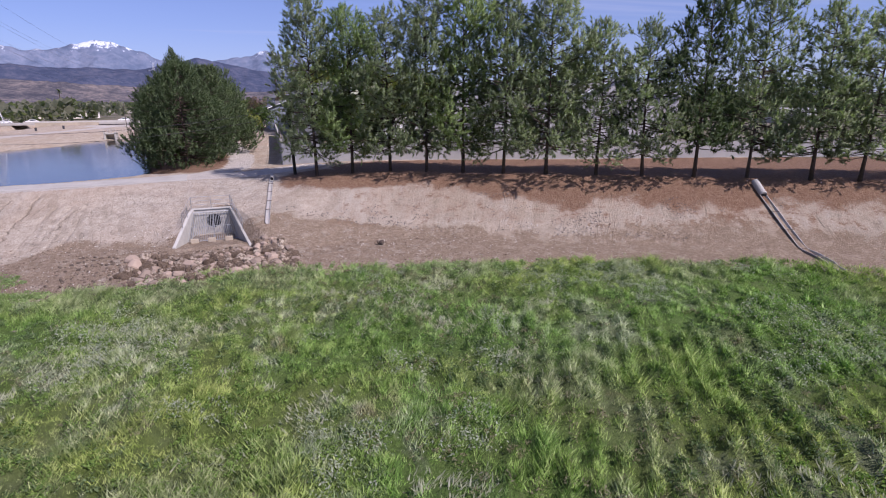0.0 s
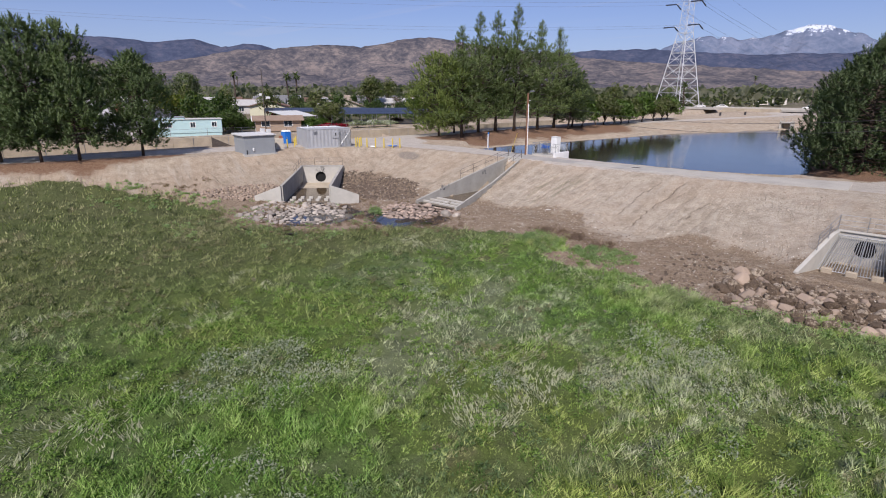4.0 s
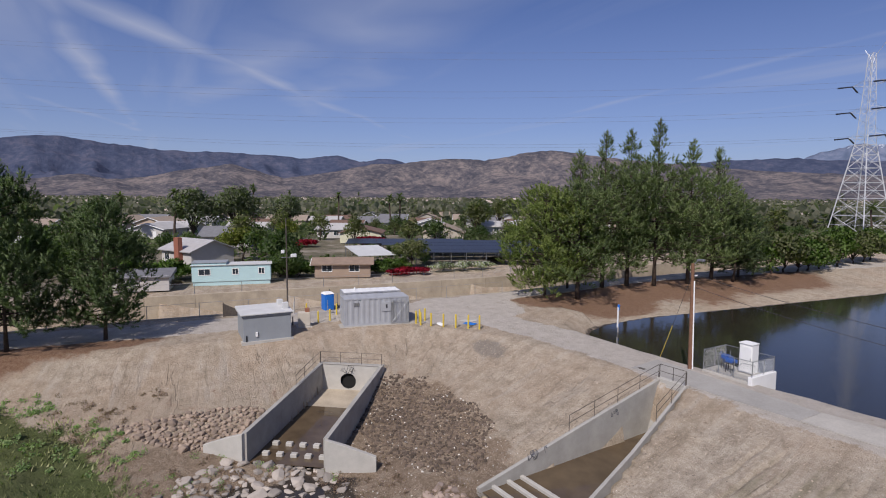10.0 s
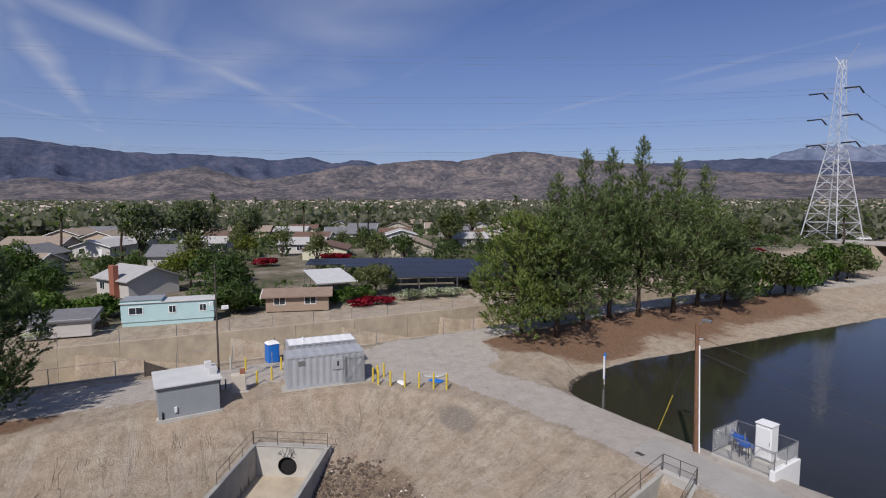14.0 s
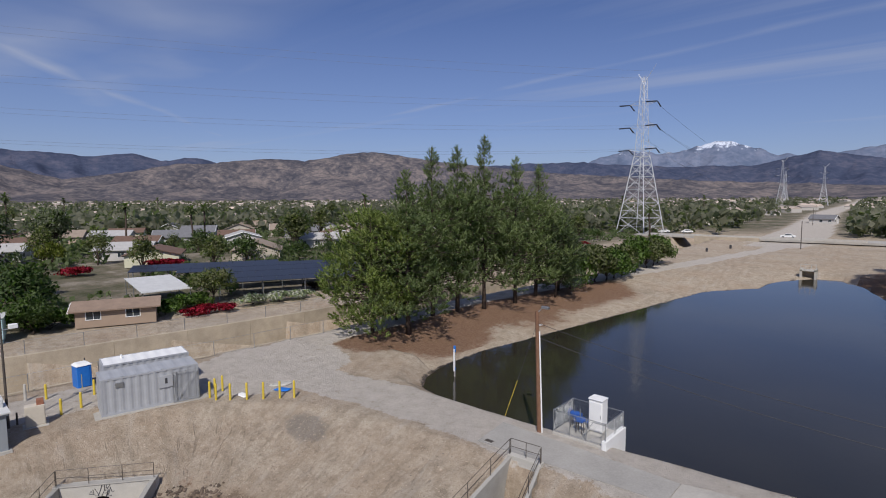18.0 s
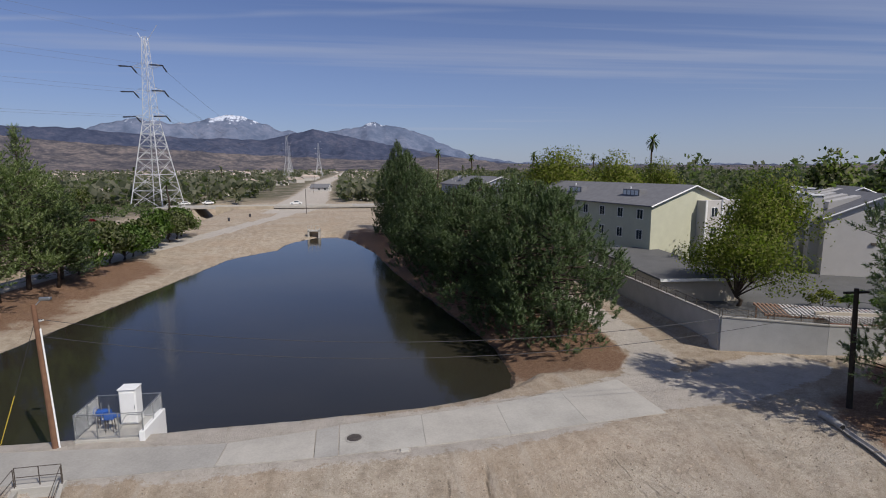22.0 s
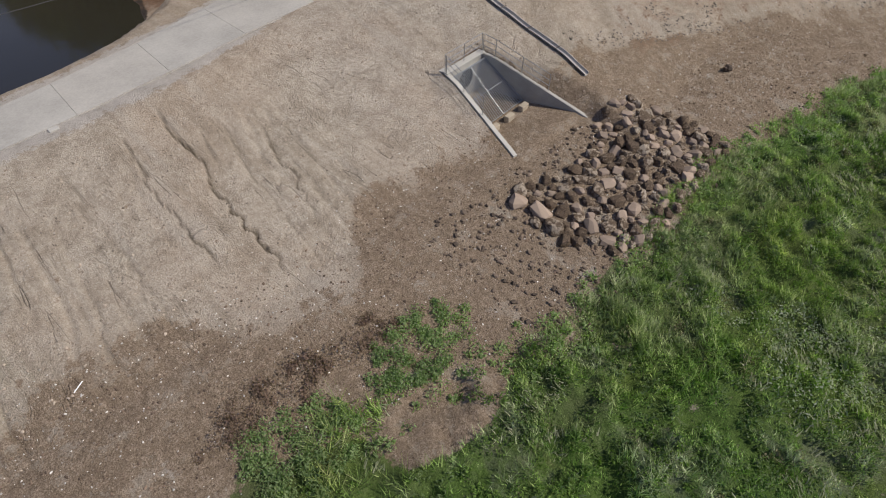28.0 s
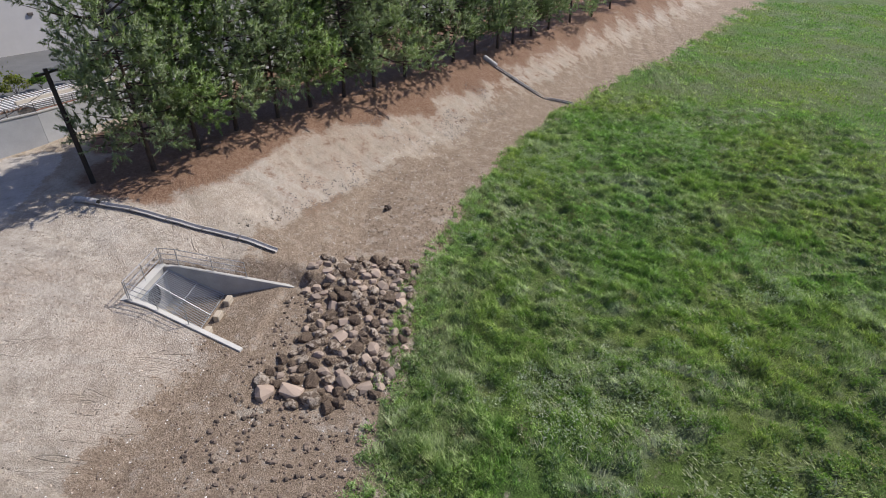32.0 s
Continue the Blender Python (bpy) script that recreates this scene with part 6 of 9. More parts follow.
def pine_meshes(seed, h, r, clear, mat, shape, n_branch=100, per=6, needles=36, size=0.8, rise=0.75, wide=0.05, even=0.62):
    """Trunk and crown meshes of a pine: h high, crown radius r, first limbs at clear; shape gives (height share, radius share); rise: how far the tufts point up."""
    rng = np.random.RandomState(seed)
    g = Geo()
    bend = rng.normal(size=2) * 0.16
    axis_pt = lambda z: Vector((bend[0] * math.sin(z / h * 3), bend[1] * math.sin(z / h * 2.4), z))
    g.tube([axis_pt(h * k / 8.0) - Vector((0, 0, 0.3 if k == 0 else 0)) for k in range(9)], [max(0.03, 0.0125 * h * (1 - k / 8.2) + (0.05 if k == 0 else 0)) for k in range(9)], 8)
    co, fa, no, cen, axes, sizes, outs = [], [], [], [], [], [], []
    lobes = rng.rand(7, 3)
    for b in range(n_branch):
        s = ((b + rng.rand()) / n_branch) ** 1.12
        z = clear + (h - 0.4 - clear) * s
        prof = float(np.interp(s, [p[0] for p in shape], [p[1] for p in shape]))
        a = b * 2.4 + rng.normal() * 0.5
        # uneven: some sides bulge, others are thin
        bulge = 1 + 0.30 * sum(math.sin((k + 1) * (a + 6.28 * q[0]) + 9 * (s - q[1])) * (0.5 + q[2]) for k, q in enumerate(lobes[:3])) / 2
        ln = float(max(0.2, r * prof * (1 + (bulge - 1) * (1.62 - even)) * rng.uniform(even, 1.12 - 0.12 * even)))
        up = rng.uniform(-0.36, 0.20) + 0.48 * s
        p0 = axis_pt(z)
        d = Vector((math.cos(a), math.sin(a), up))
        g.tube([p0, p0 + d * ln * 0.5, p0 + d * ln + Vector((0, 0, 0.1 * ln))], [0.02 + 0.012 * ln, 0.015 + 0.006 * ln, 0.01], 3, False)
        m = max(3, int(round(per * min(1.5, 0.3 + 1.1 * ln / r))))
        hub, puff = p0 + d * ln * 0.84 + Vector((0, 0, 0.08 * ln)), min(1.35, 0.26 * ln + 0.28)
        for k in range(m):
            # most tufts swell round the branch end, the rest line the branch
            q = Vector(rng.normal(size=3))
            q.normalize()
            if k < 0.8 * m:
                q.z = abs(q.z) * (0.9 if rng.rand() < 0.72 else -0.6)
                c, ax = hub + puff * rng.uniform(0.55, 1.0) * q, q * 0.75 + d * 0.3 + Vector((0, 0, rise))
            else:
                f = rng.uniform(0.25, 0.8)
                c, ax = p0 + d * ln * f + q * 0.3, d * 0.5 + q * 0.4 + Vector((0, 0, rise))
            cen.append(tuple(c))
            axes.append(tuple(ax))
            sizes.append(size * rng.uniform(0.75, 1.25) * min(1.0, 0.55 + 0.25 * ln))
            outs.append((math.cos(a) * 0.5 + q.x * 0.7, math.sin(a) * 0.5 + q.y * 0.7, 0.3 + 0.5 * q.z))
    for k in range(5):
        cen.append(tuple(axis_pt(h - 0.25 - 0.35 * k)))
        axes.append((rng.normal() * 0.2, rng.normal() * 0.2, 1.0))
        sizes.append(size * 0.7)
        outs.append((0, 0, 0.3))
    tufts(co, fa, no, cen, axes, sizes, needles, rng, 1.0, wide, outs)
    return g.mesh("trunk", True), leaf_mesh("crown", co, fa, mat, no)


def tree(name, meshes, m, label, group="", category="tree"):
    o = thing(name, m, label, category, group)
    part("trunk", meshes[0], bark, o)
    part("crown", meshes[1], None, o)
    return o


def broad_meshes(seed, h, r, clear, mat, lobes=9, leaves=2600, size=0.22, bark_mat=None, droop=0.0):
    """A broadleaved tree: forked limbs and a crown of many leaves in uneven lobes with gaps."""
    rng = np.random.RandomState(seed)
    g = Geo()
    g.tube([(0, 0, -0.2), (0.05 * r, 0, clear * 0.6), (0, 0.06 * r, clear)], [0.028 * h + 0.03, 0.02 * h + 0.02, 0.018 * h], 8)
    co, fa, no = [], [], []
    for k in range(lobes):
        a = k * 2.4 + rng.normal() * 0.3
        q = rng.uniform(0.15, 0.72) if k else 0.0
        c = np.array([r * q * math.cos(a), r * q * math.sin(a), clear + (h - clear) * (0.75 - 0.5 * q + rng.uniform(-0.12, 0.12))])
        lr = r * rng.uniform(0.34, 0.52)
        g.tube([(0, 0.06 * r, clear * 0.95), tuple(c * np.array([0.45, 0.45, 0.0]) + np.array([0, 0, clear + (c[2] - clear) * 0.55])), tuple(c)], [0.012 * h, 0.008 * h, 0.02], 5, False)
        n = leaves // lobes
        d = rng.normal(size=(n, 3))
        d /= np.linalg.norm(d, axis=1)[:, None]
        rad = lr * rng.uniform(0.35, 1.0, (n, 1)) ** 0.5 * (1 + 0.25 * rng.normal(size=(n, 1)) * 0.6)
        p = c + d * rad * np.array([1, 1, min(0.85, (h - clear) / (2 * r))])
        p[:, 2] -= droop * rng.rand(n) * 0.6
        u = rng.normal(size=(n, 3))
        u /= np.linalg.norm(u, axis=1)[:, None]
        w = np.cross(u, rng.normal(size=(n, 3)))
        w /= np.linalg.norm(w, axis=1)[:, None] + 1e-9
        s = size * rng.uniform(0.6, 1.4, (n, 1))
        i = sum(len(x) for x in co)
        co.append(np.stack([p - u * s, p + w * s * 0.5, p + u * s, p - w * s * 0.5], 1).reshape(-1, 3))
        fa.append(np.arange(i, i + 4 * n).reshape(-1, 4))
        out = d + np.array([0, 0, 0.35]) + rng.normal(size=(n, 3)) * 0.35
        no.append(np.repeat(out / np.linalg.norm(out, axis=1)[:, None], 4, 0))
    return g.mesh("trunk", True), leaf_mesh("crown", co, fa, mat, no)


def palm_meshes(seed, h):
    rng = np.random.RandomState(seed)
    g = Geo()
    g.tube([(0.02 * h * math.sin(k), 0, h * k / 6.0) for k in range(7)], [0.28, 0.24, 0.22, 0.2, 0.2, 0.2, 0.24], 8)
    co, fa = [], []
    for b in range(34):
        a, e = b * 2.4, rng.uniform(-0.9, 1.1)
        pts = [Vector((0, 0, h))]
        d = Vector((math.cos(a) * math.cos(e), math.sin(a) * math.cos(e), math.sin(e)))
        for k in range(4):
            pts.append(pts[-1] + d * 0.5)
            d = (d + Vector((0, 0, -0.28))).normalized()
        s = Vector((-math.sin(a), math.cos(a), 0)) * 0.22
        i = sum(len(x) for x in co)
        vs = []
        for k, p in enumerate(pts):
            w = (0.25, 0.9, 1.0, 0.8, 0.05)[k]
            vs += [p - s * w - Vector((0, 0, 0.08 * w)), p + s * w - Vector((0, 0, 0.08 * w))]
        co.append(np.array(vs))
        fa.append(np.array([(i + 2 * k, i + 2 * k + 1, i + 2 * k + 3, i + 2 * k + 2) for k in range(4)]))
    return g.mesh("trunk", True), leaf_mesh("crown", co, fa, leaf_palm)


RNG = random.Random(5)
CONE = ((0, 0.88), (0.12, 1.0), (0.35, 0.95), (0.6, 0.80), (0.8, 0.56), (0.92, 0.32), (1, 0.06))
LOOSE = ((0, 0.7), (0.15, 1.0), (0.3, 0.88), (0.45, 1.0), (0.65, 0.7), (0.8, 0.58), (0.93, 0.3), (1, 0.05))
BOTTLE = ((0, 0.80), (0.15, 1.0), (0.40, 0.98), (0.56, 0.80), (0.67, 0.36), (0.73, 0.12), (0.81, 0.20), (0.91, 0.12), (1, 0.02))
DOME = ((0, 0.85), (0.12, 1.0), (0.35, 0.93), (0.6, 0.68), (0.8, 0.42), (0.93, 0.18), (1, 0.04))
ROUND = ((0, 0.75), (0.2, 1.0), (0.5, 0.95), (0.75, 0.65), (0.92, 0.3), (1, 0.08))
big = [pine_meshes(100 + k, 16.0, (4.6, 4.2, 4.9, 4.4)[k], (2.2, 2.4, 2.1, 2.3)[k], (needle_b, needle_a, needle_b, needle_b)[k], (CONE, CONE, LOOSE, CONE)[k], (98, 94, 90, 100)[k], 11, 30, 0.85, 0.35, 0.048) for k in range(4)]
fine = [pine_meshes(110 + k, 16.0, (4.9, 4.6, 5.0)[k], 2.2, (needle_b, needle_e, needle_b)[k], (CONE, LOOSE, CONE)[k], 118, 13, 46, 0.80, 0.15, 0.033) for k in range(3)]
R_W = [0.80, 0.78, 0.82, 0.72, 0.84, 0.80, 0.86]
R_H = [16.9, 15.9, 15.4, 16.8, 17.4, 17.0, 17.2, 13.8, 13.5, 17.0, 17.2, 14.5, 14.2, 15, 16, 15, 16, 15, 16, 15, 16]
for k, ((x, y), h) in enumerate(zip(R_ROW, R_H)):
    s = h / 16.0
    tree("pine_tree", fine[k % 3] if k < 7 else big[k % 4], pose(x, y, ground_z(x, y), 0, 0, RNG.uniform(0, 360)) @ Matrix.Diagonal((R_W[k % 7], R_W[k % 7], s, 1)), "tall blue-green pine in the row along the wall", "pine row along the wall")
tall = [pine_meshes(120 + k, 21.0, 5.5, 3.4, needle_d, BOTTLE, 140, 12, 34, 0.74, 0.7, 0.046) for k in range(2)]
young = pine_meshes(130, 13.5, 5.3, 1.5, needle_c, ROUND, 125, 14, 38, 0.72, 0.75, 0.044, 0.78)
C_H = [13.6, 18.2, 21.0, 21.2, 23.0, 20.4, 19.6]
for k, ((x, y), h) in enumerate(zip(C_ROW[:7], C_H)):
    ms = young if k == 0 else tall[k % 2]
    b = 13.5 if k == 0 else 21.0
    tree("pine_tree", ms, pose(x, y, ground_z(x, y), 0, 0, RNG.uniform(0, 360)) @ Matrix.Diagonal((1.05, 1.05, h / b, 1)), "rounded yellow-green pine at the road bend" if k == 0 else "tall dark pine in the pond-side group", "pines beside the pond")
for x, y, h in ((-24.5, 46, 12.0), (-29.5, 15.5, 12.5), (-22.8, 42, 10.5)):
    tree("pine_tree", young if h > 12.2 else big[1], pose(x, y, ground_z(x, y), 0, 0, RNG.uniform(0, 360)) @ Matrix.Diagonal((0.95, 0.95, h / (13.5 if h > 12.2 else 16.0), 1)), "lower spreading pine in the pond-side group", "pines beside the pond")
oak = [broad_meshes(140 + k, 6.0, 3.9, 0.7, (leaf_green, leaf_olive)[k], 14, 3600, 0.26) for k in range(2)]
for k, (x, y) in enumerate(C_ROW[7:] + [(-24.0, 58), (-23.6, 64.5), (-24.6, 87)]):
    h = 6.6 + 1.0 * math.sin(k * 2.1)
    tree("oak_tree", oak[k % 2], pose(x, y, ground_z(x, y), 0, 0, RNG.uniform(0, 360)) @ Matrix.Diagonal((1, 1, h / 6.0, 1)), "low round green tree along the pond road", "low trees along the pond")
yard = [pine_meshes(170 + k, 14.0, 4.5, 1.9, needle_f, (LOOSE, DOME)[k], 115, 15, 40, 0.82, 0.5, 0.04) for k in range(2)]
L_H = [12.0, 14.9, 15.0, 11.0, 13.0, 12.0, 13.0]
for k, ((x, y), h) in enumerate(zip(L_ROW, L_H)):
    tree("pine_tree", yard[k % 2], pose(x, y, ground_z(x, y), 0, 0, RNG.uniform(0, 360)) @ Matrix.Diagonal((0.86, 0.86, h / 14.0, 1)), "dark green pine beside the yard road", "pines beside the yard")
bank = [pine_meshes(150 + k, 13.5, 6.4, 0.5, needle_a, DOME, (140, 140, 110, 110)[k], (15, 15, 11, 11)[k], (44, 44, 26, 26)[k], (0.74, 0.74, 0.92, 0.92)[k], 1.0, (0.038, 0.038, 0.05, 0.05)[k], 0.85) for k in range(4)]
for k, (x, y, h, w) in enumerate(((32.2, 15.6, 13.0, 1.0), (30.4, 23.5, 12.3, 1.0), (34.5, 29, 13.0, 1.0), (28.2, 34.5, 11.5, 1.0), (27.2, 42.5, 12.0, 1.0), (25.0, 50, 11.5, 0.95), (24.0, 58, 13.5, 0.9), (31, 47, 13.0, 0.95), (33.5, 38, 13.0, 0.95), (24.0, 67, 15.0, 0.8), (22.6, 76, 17.5, 0.75), (21.2, 83, 19.8, 0.62), (19.5, 90, 16, 0.65), (22, 98, 17, 0.65))):
    tree("pine_tree", bank[k % 2 + (2 if k > 3 else 0)], pose(x, y, ground_z(x, y), 0, 0, RNG.uniform(0, 360)) @ Matrix.Diagonal((w, w, h / 13.5, 1)), "dense dark green pine leaning over the pond bank", "pines on the pond bank")
spring = broad_meshes(160, 8.4, 6.6, 1.0, leaf_spring, 22, 15000, 0.13)
tree("shade_tree", spring, pose(52.9, 19.8, ground_z(52.9, 19.8)), "yellow-green spring tree behind the block wall")


# ---- walls and apartment blocks east of the pond ----
block = plain("painted block wall", (0.385, 0.385, 0.385), 0.9, 0, 0.14, 0.8, 0.3, 14)
block_tan = plain("tan plaster", (0.46, 0.41, 0.34), 0.9, 0, 0.1, 0.8, 0.15, 14)
stucco_cream = plain("cream stucco", (0.60, 0.58, 0.43), 0.9, 0, 0.07, 0.8, 0.15, 25)
stucco_sage = plain("pale sage stucco", (0.52, 0.52, 0.40), 0.9, 0, 0.08, 0.8, 0.15, 25)
stucco_grey = plain("warm grey stucco", (0.50, 0.48, 0.46), 0.9, 0, 0.07, 0.8, 0.15, 25)
siding_blue = plain("blue grey siding", (0.27, 0.30, 0.36), 0.8, 0, 0.08, 0.8, 0.1, 25)
shingle_grey = plain("grey roof shingle", (0.17, 0.17, 0.18), 0.9, 0, 0.2, 1.0, 0.4, 9)
shingle_tan = plain("tan roof shingle", (0.30, 0.24, 0.19), 0.9, 0, 0.2, 1.0, 0.4, 9)
shingle_brown = plain("brown roof shingle", (0.16, 0.10, 0.075), 0.9, 0, 0.2, 1.0, 0.4, 9)
brick_red = plain("red brick", (0.30, 0.12, 0.08), 0.9, 0, 0.2, 4, 0.3, 20)
turquoise = plain("turquoise siding paint", (0.44, 0.62, 0.64), 0.6, 0, 0.06, 1, 0, 20)
asphalt = plain("worn asphalt", (0.12, 0.12, 0.12), 0.95, 0, 0.2, 0.4, 0.3, 20)

w1 = thing("boundary_wall", pose(43.9, 9.4, 0.7), "plain grey block boundary wall with iron fence", "wall", kind="structure")
for run in ([(0.1, 0.0), (0.0, 6.0), (-0.1, 14.0), (-0.3, 26.0), (-0.6, 40.0), (-1.0, 60.0)], [(0.15, -0.05), (6.5, -3.3), (16.0, -6.3), (33.0, -11.8), (50.0, -16.8), (67.0, -21.6), (90, -29), (120, -40)]):
    for (ax, ay), (bx, by) in zip(run[:-1], run[1:]):
        part("wall_panel", wall_run([(ax, ay, 2.25), (bx, by, 2.25)], 0.22, -1.2), block, w1)
        part("wall_cap", wall_run([(ax, ay, 2.36), (bx, by, 2.36)], 0.30, 2.25), concrete, w1)
fence = thing("iron_fence", pose(43.9, 9.4, 3.06), "low dark iron fence on top of the wall", "fence")
for run in ([(0.0, 0.0), (0.0, 8.0), (-0.2, 20.0)], [(0.2, -0.05), (6.5, -3.3), (12.0, -5.0)]):
    pts = along(run, 1.6)
    for x, y in pts:
        part("post", Geo().tube([(x, y, 0), (x, y, 0.62)], 0.03, 5), steel_dark, fence)
    for z in (0.12, 0.55):
        part("rail", Geo().tube([(x, y, z) for x, y in pts], 0.02, 4), steel_dark, fence)
    g = Geo()
    for x, y in along(run, 0.18):
        g.tube([(x, y, 0.1), (x, y, 0.6)], 0.009, 3, False)
    part("picket_run", g, steel_dark, fence)

lot = tagged(part("parking_lot", Geo().prism([(44.1, 10, 0.6), (52, 6.5, 0.6), (90, -6, 0.6), (110, 20, 0.6), (100, 80, 0.6), (44, 80, 0.6)], [(44.1, 10, 0.86), (52, 6.5, 0.86), (90, -6, 0.86), (110, 20, 0.86), (100, 80, 0.86), (44, 80, 0.86)]), asphalt), "worn grey asphalt parking lot behind the wall", "parking lot", kind="structure")

# slatted carport frame behind the wall
cp = thing("carport", pose(48.6, 10.5, 0.86, 0, 0, -24), "rusty slatted carport frame with pale slats behind the wall", "carport")
slat_rust = plain("rusty steel slats", (0.30, 0.19, 0.13), 0.8, 0, 0.25, 2.0, 0.2, 14)
slat_white = plain("weathered white slats", (0.62, 0.60, 0.57), 0.7, 0, 0.12, 2.0, 0.2, 14)
for y in (0.15, 3.85):
    part("beam", Geo().box((0, y - 0.06, 1.68), (17.5, y + 0.06, 1.84), None, 0.01), slat_rust, cp)
    for x in (0.3, 5.9, 11.5, 17.1):
        part("post", Geo().box((x - 0.06, y - 0.06, 0), (x + 0.06, y + 0.06, 1.68), None, 0.01), slat_rust, cp)
slat_mesh = [Geo().box((-0.06, 0, 0), (0.06, 4.0, 0.06)).mesh("slat") for _ in range(2)]
for k in range(54):
    ob = part("slat", slat_mesh[int(k > 5)], slat_white if k > 5 else slat_rust, cp)
    ob.matrix_basis = pose(0.1 + 0.325 * k, 0, 1.84)


def gable(o, w, d, h, rise, wall_mat, roof_mat, over=0.5, nm="wall", along_y=True):
    """Walls w by d with a gable roof; the ridge runs along y."""
    r = [(-w / 2, 0, h), (w / 2, 0, h), (0, 0, h + rise)]
    g = Geo().box((-w / 2, 0, 0), (w / 2, d, h))
    for y in (0.0, d - 0.2):
        g.prism([(p[0], y, p[2]) for p in r], [(p[0], y + 0.2, p[2]) for p in r])
    part(nm, g, wall_mat, o)
    k = rise / (w / 2)
    g = Geo()
    for s in (-1, 1):
        a, b = (0, h + rise + 0.12), (s * (w / 2 + over), h - over * k + 0.12)
        lo = [(a[0], -over, a[1] - 0.16), (a[0], d + over, a[1] - 0.16), (b[0], d + over, b[1] - 0.16), (b[0], -over, b[1] - 0.16)]
        hi = [(x, y, z + 0.16) for x, y, z in lo]
        g.prism(lo, hi)
    roof = part("roof", g, roof_mat, o)
    g = Geo()
    for s in (-1, 1):
        g.tube([(0, -over - 0.02, h + rise - 0.02), (s * (w / 2 + over), -over - 0.02, h - over * k - 0.02)], 0.12, 4)
    part("rake_board", g, white_paint, o)
    return roof


def window(o, m, w=1.1, h=1.3):
    """A framed window, its face at local y = 0 looking to -y."""
    win = part("window", (lambda g: g)(Geo().box((-w / 2 - 0.08, -0.05, -0.08), (w / 2 + 0.08, 0.03, 0.0)).box((-w / 2 - 0.08, -0.05, h), (w / 2 + 0.08, 0.03, h + 0.08)).box((-w / 2 - 0.08, -0.05, 0), (-w / 2, 0.03, h)).box((w / 2, -0.05, 0), (w / 2 + 0.08, 0.03, h)).box((-0.025, -0.04, 0), (0.025, 0.03, h))), white_paint, o)
    win.matrix_basis = m
    part("pane", Geo().box((-w / 2, -0.02, 0), (w / 2, 0.02, h)), glass_dark, win)
    return win


def apartment(m, w, d, h, rise, wm, rm, label, floors=3, front=True):
    o = thing("apartment_building", m, label, "building")
    roof = gable(o, w, d, h, rise, wm, rm, 0.5)
    rng = random.Random(int(w * 10 + d))
    for f in range(floors):
        z = 0.9 + f * h / floors
        for k in range(int(d / 4.2)):
            window(o, pose(-w / 2, 2.2 + 4.2 * k, z, 0, 0, -90))
        for k in range(int(d / 4.2)):
            window(o, pose(w / 2, 2.2 + 4.2 * k, z, 0, 0, 90))
        if front:
            window(o, pose(w * 0.12, 0, z + 0.1))
            window(o, pose(w * 0.33, 0, z + 0.1))
    for k in range(2):
        x, y = -w * 0.27, d * (0.16 + 0.42 * k)
        zz = h + rise * (1 - 0.54)
        sk = part("roof_well", Geo().box((x - 0.9, y, zz - 0.6), (x + 0.5, y + 3.6, zz + 0.75), None, 0.03), rm, roof)
        for j in range(4):
            part("skylight", Geo().box((x - 0.95, y + 0.25 + 0.85 * j, zz - 0.1), (x - 0.85, y + 0.9 + 0.85 * j, zz + 0.6)), white_paint, sk)
    for k in range(6):
        x, y = rng.uniform(-0.4, 0.4) * w, rng.uniform(0.1, 0.9) * d
        zz = h + rise * (1 - abs(x) / (w / 2))
        part("roof_vent", Geo().tube([(x, y, zz - 0.2), (x, y, zz + 0.55)], 0.12, 6), white_paint, roof)
    return o


A1 = apartment(pose(62.0, 43.5, 0.7, 0, 0, 15), 15, 34, 8.8, 2.6, stucco_sage, shingle_grey, "three storey cream stucco apartment block with grey roof")
part("end_bay", Geo().box((0.8, -1.6, 0), (7.2, 0.1, 9.3), None, 0.02), stucco_grey, A1, "projecting white-trimmed end bay")
for k in range(3):
    for j in range(2):
        window(A1, pose(2.4 + 3.0 * j, -1.62, 1.2 + 2.9 * k))
for x in (0.8, 3.9, 7.2):
    part("pilaster", Geo().box((x - 0.18, -1.75, 0), (x + 0.18, -1.6, 9.4), None, 0.02), white_paint, A1)
apartment(pose(54.0, 132, 0.7, 0, 0, 12), 14, 36, 8.8, 2.6, siding_blue, shingle_grey, "blue grey three storey apartment block behind pines")
apartment(pose(47.5, 92, 0.7, 0, 0, 4), 12, 26, 5.8, 2.2, siding_blue, shingle_grey, "blue grey two storey block beyond the pines", 2)


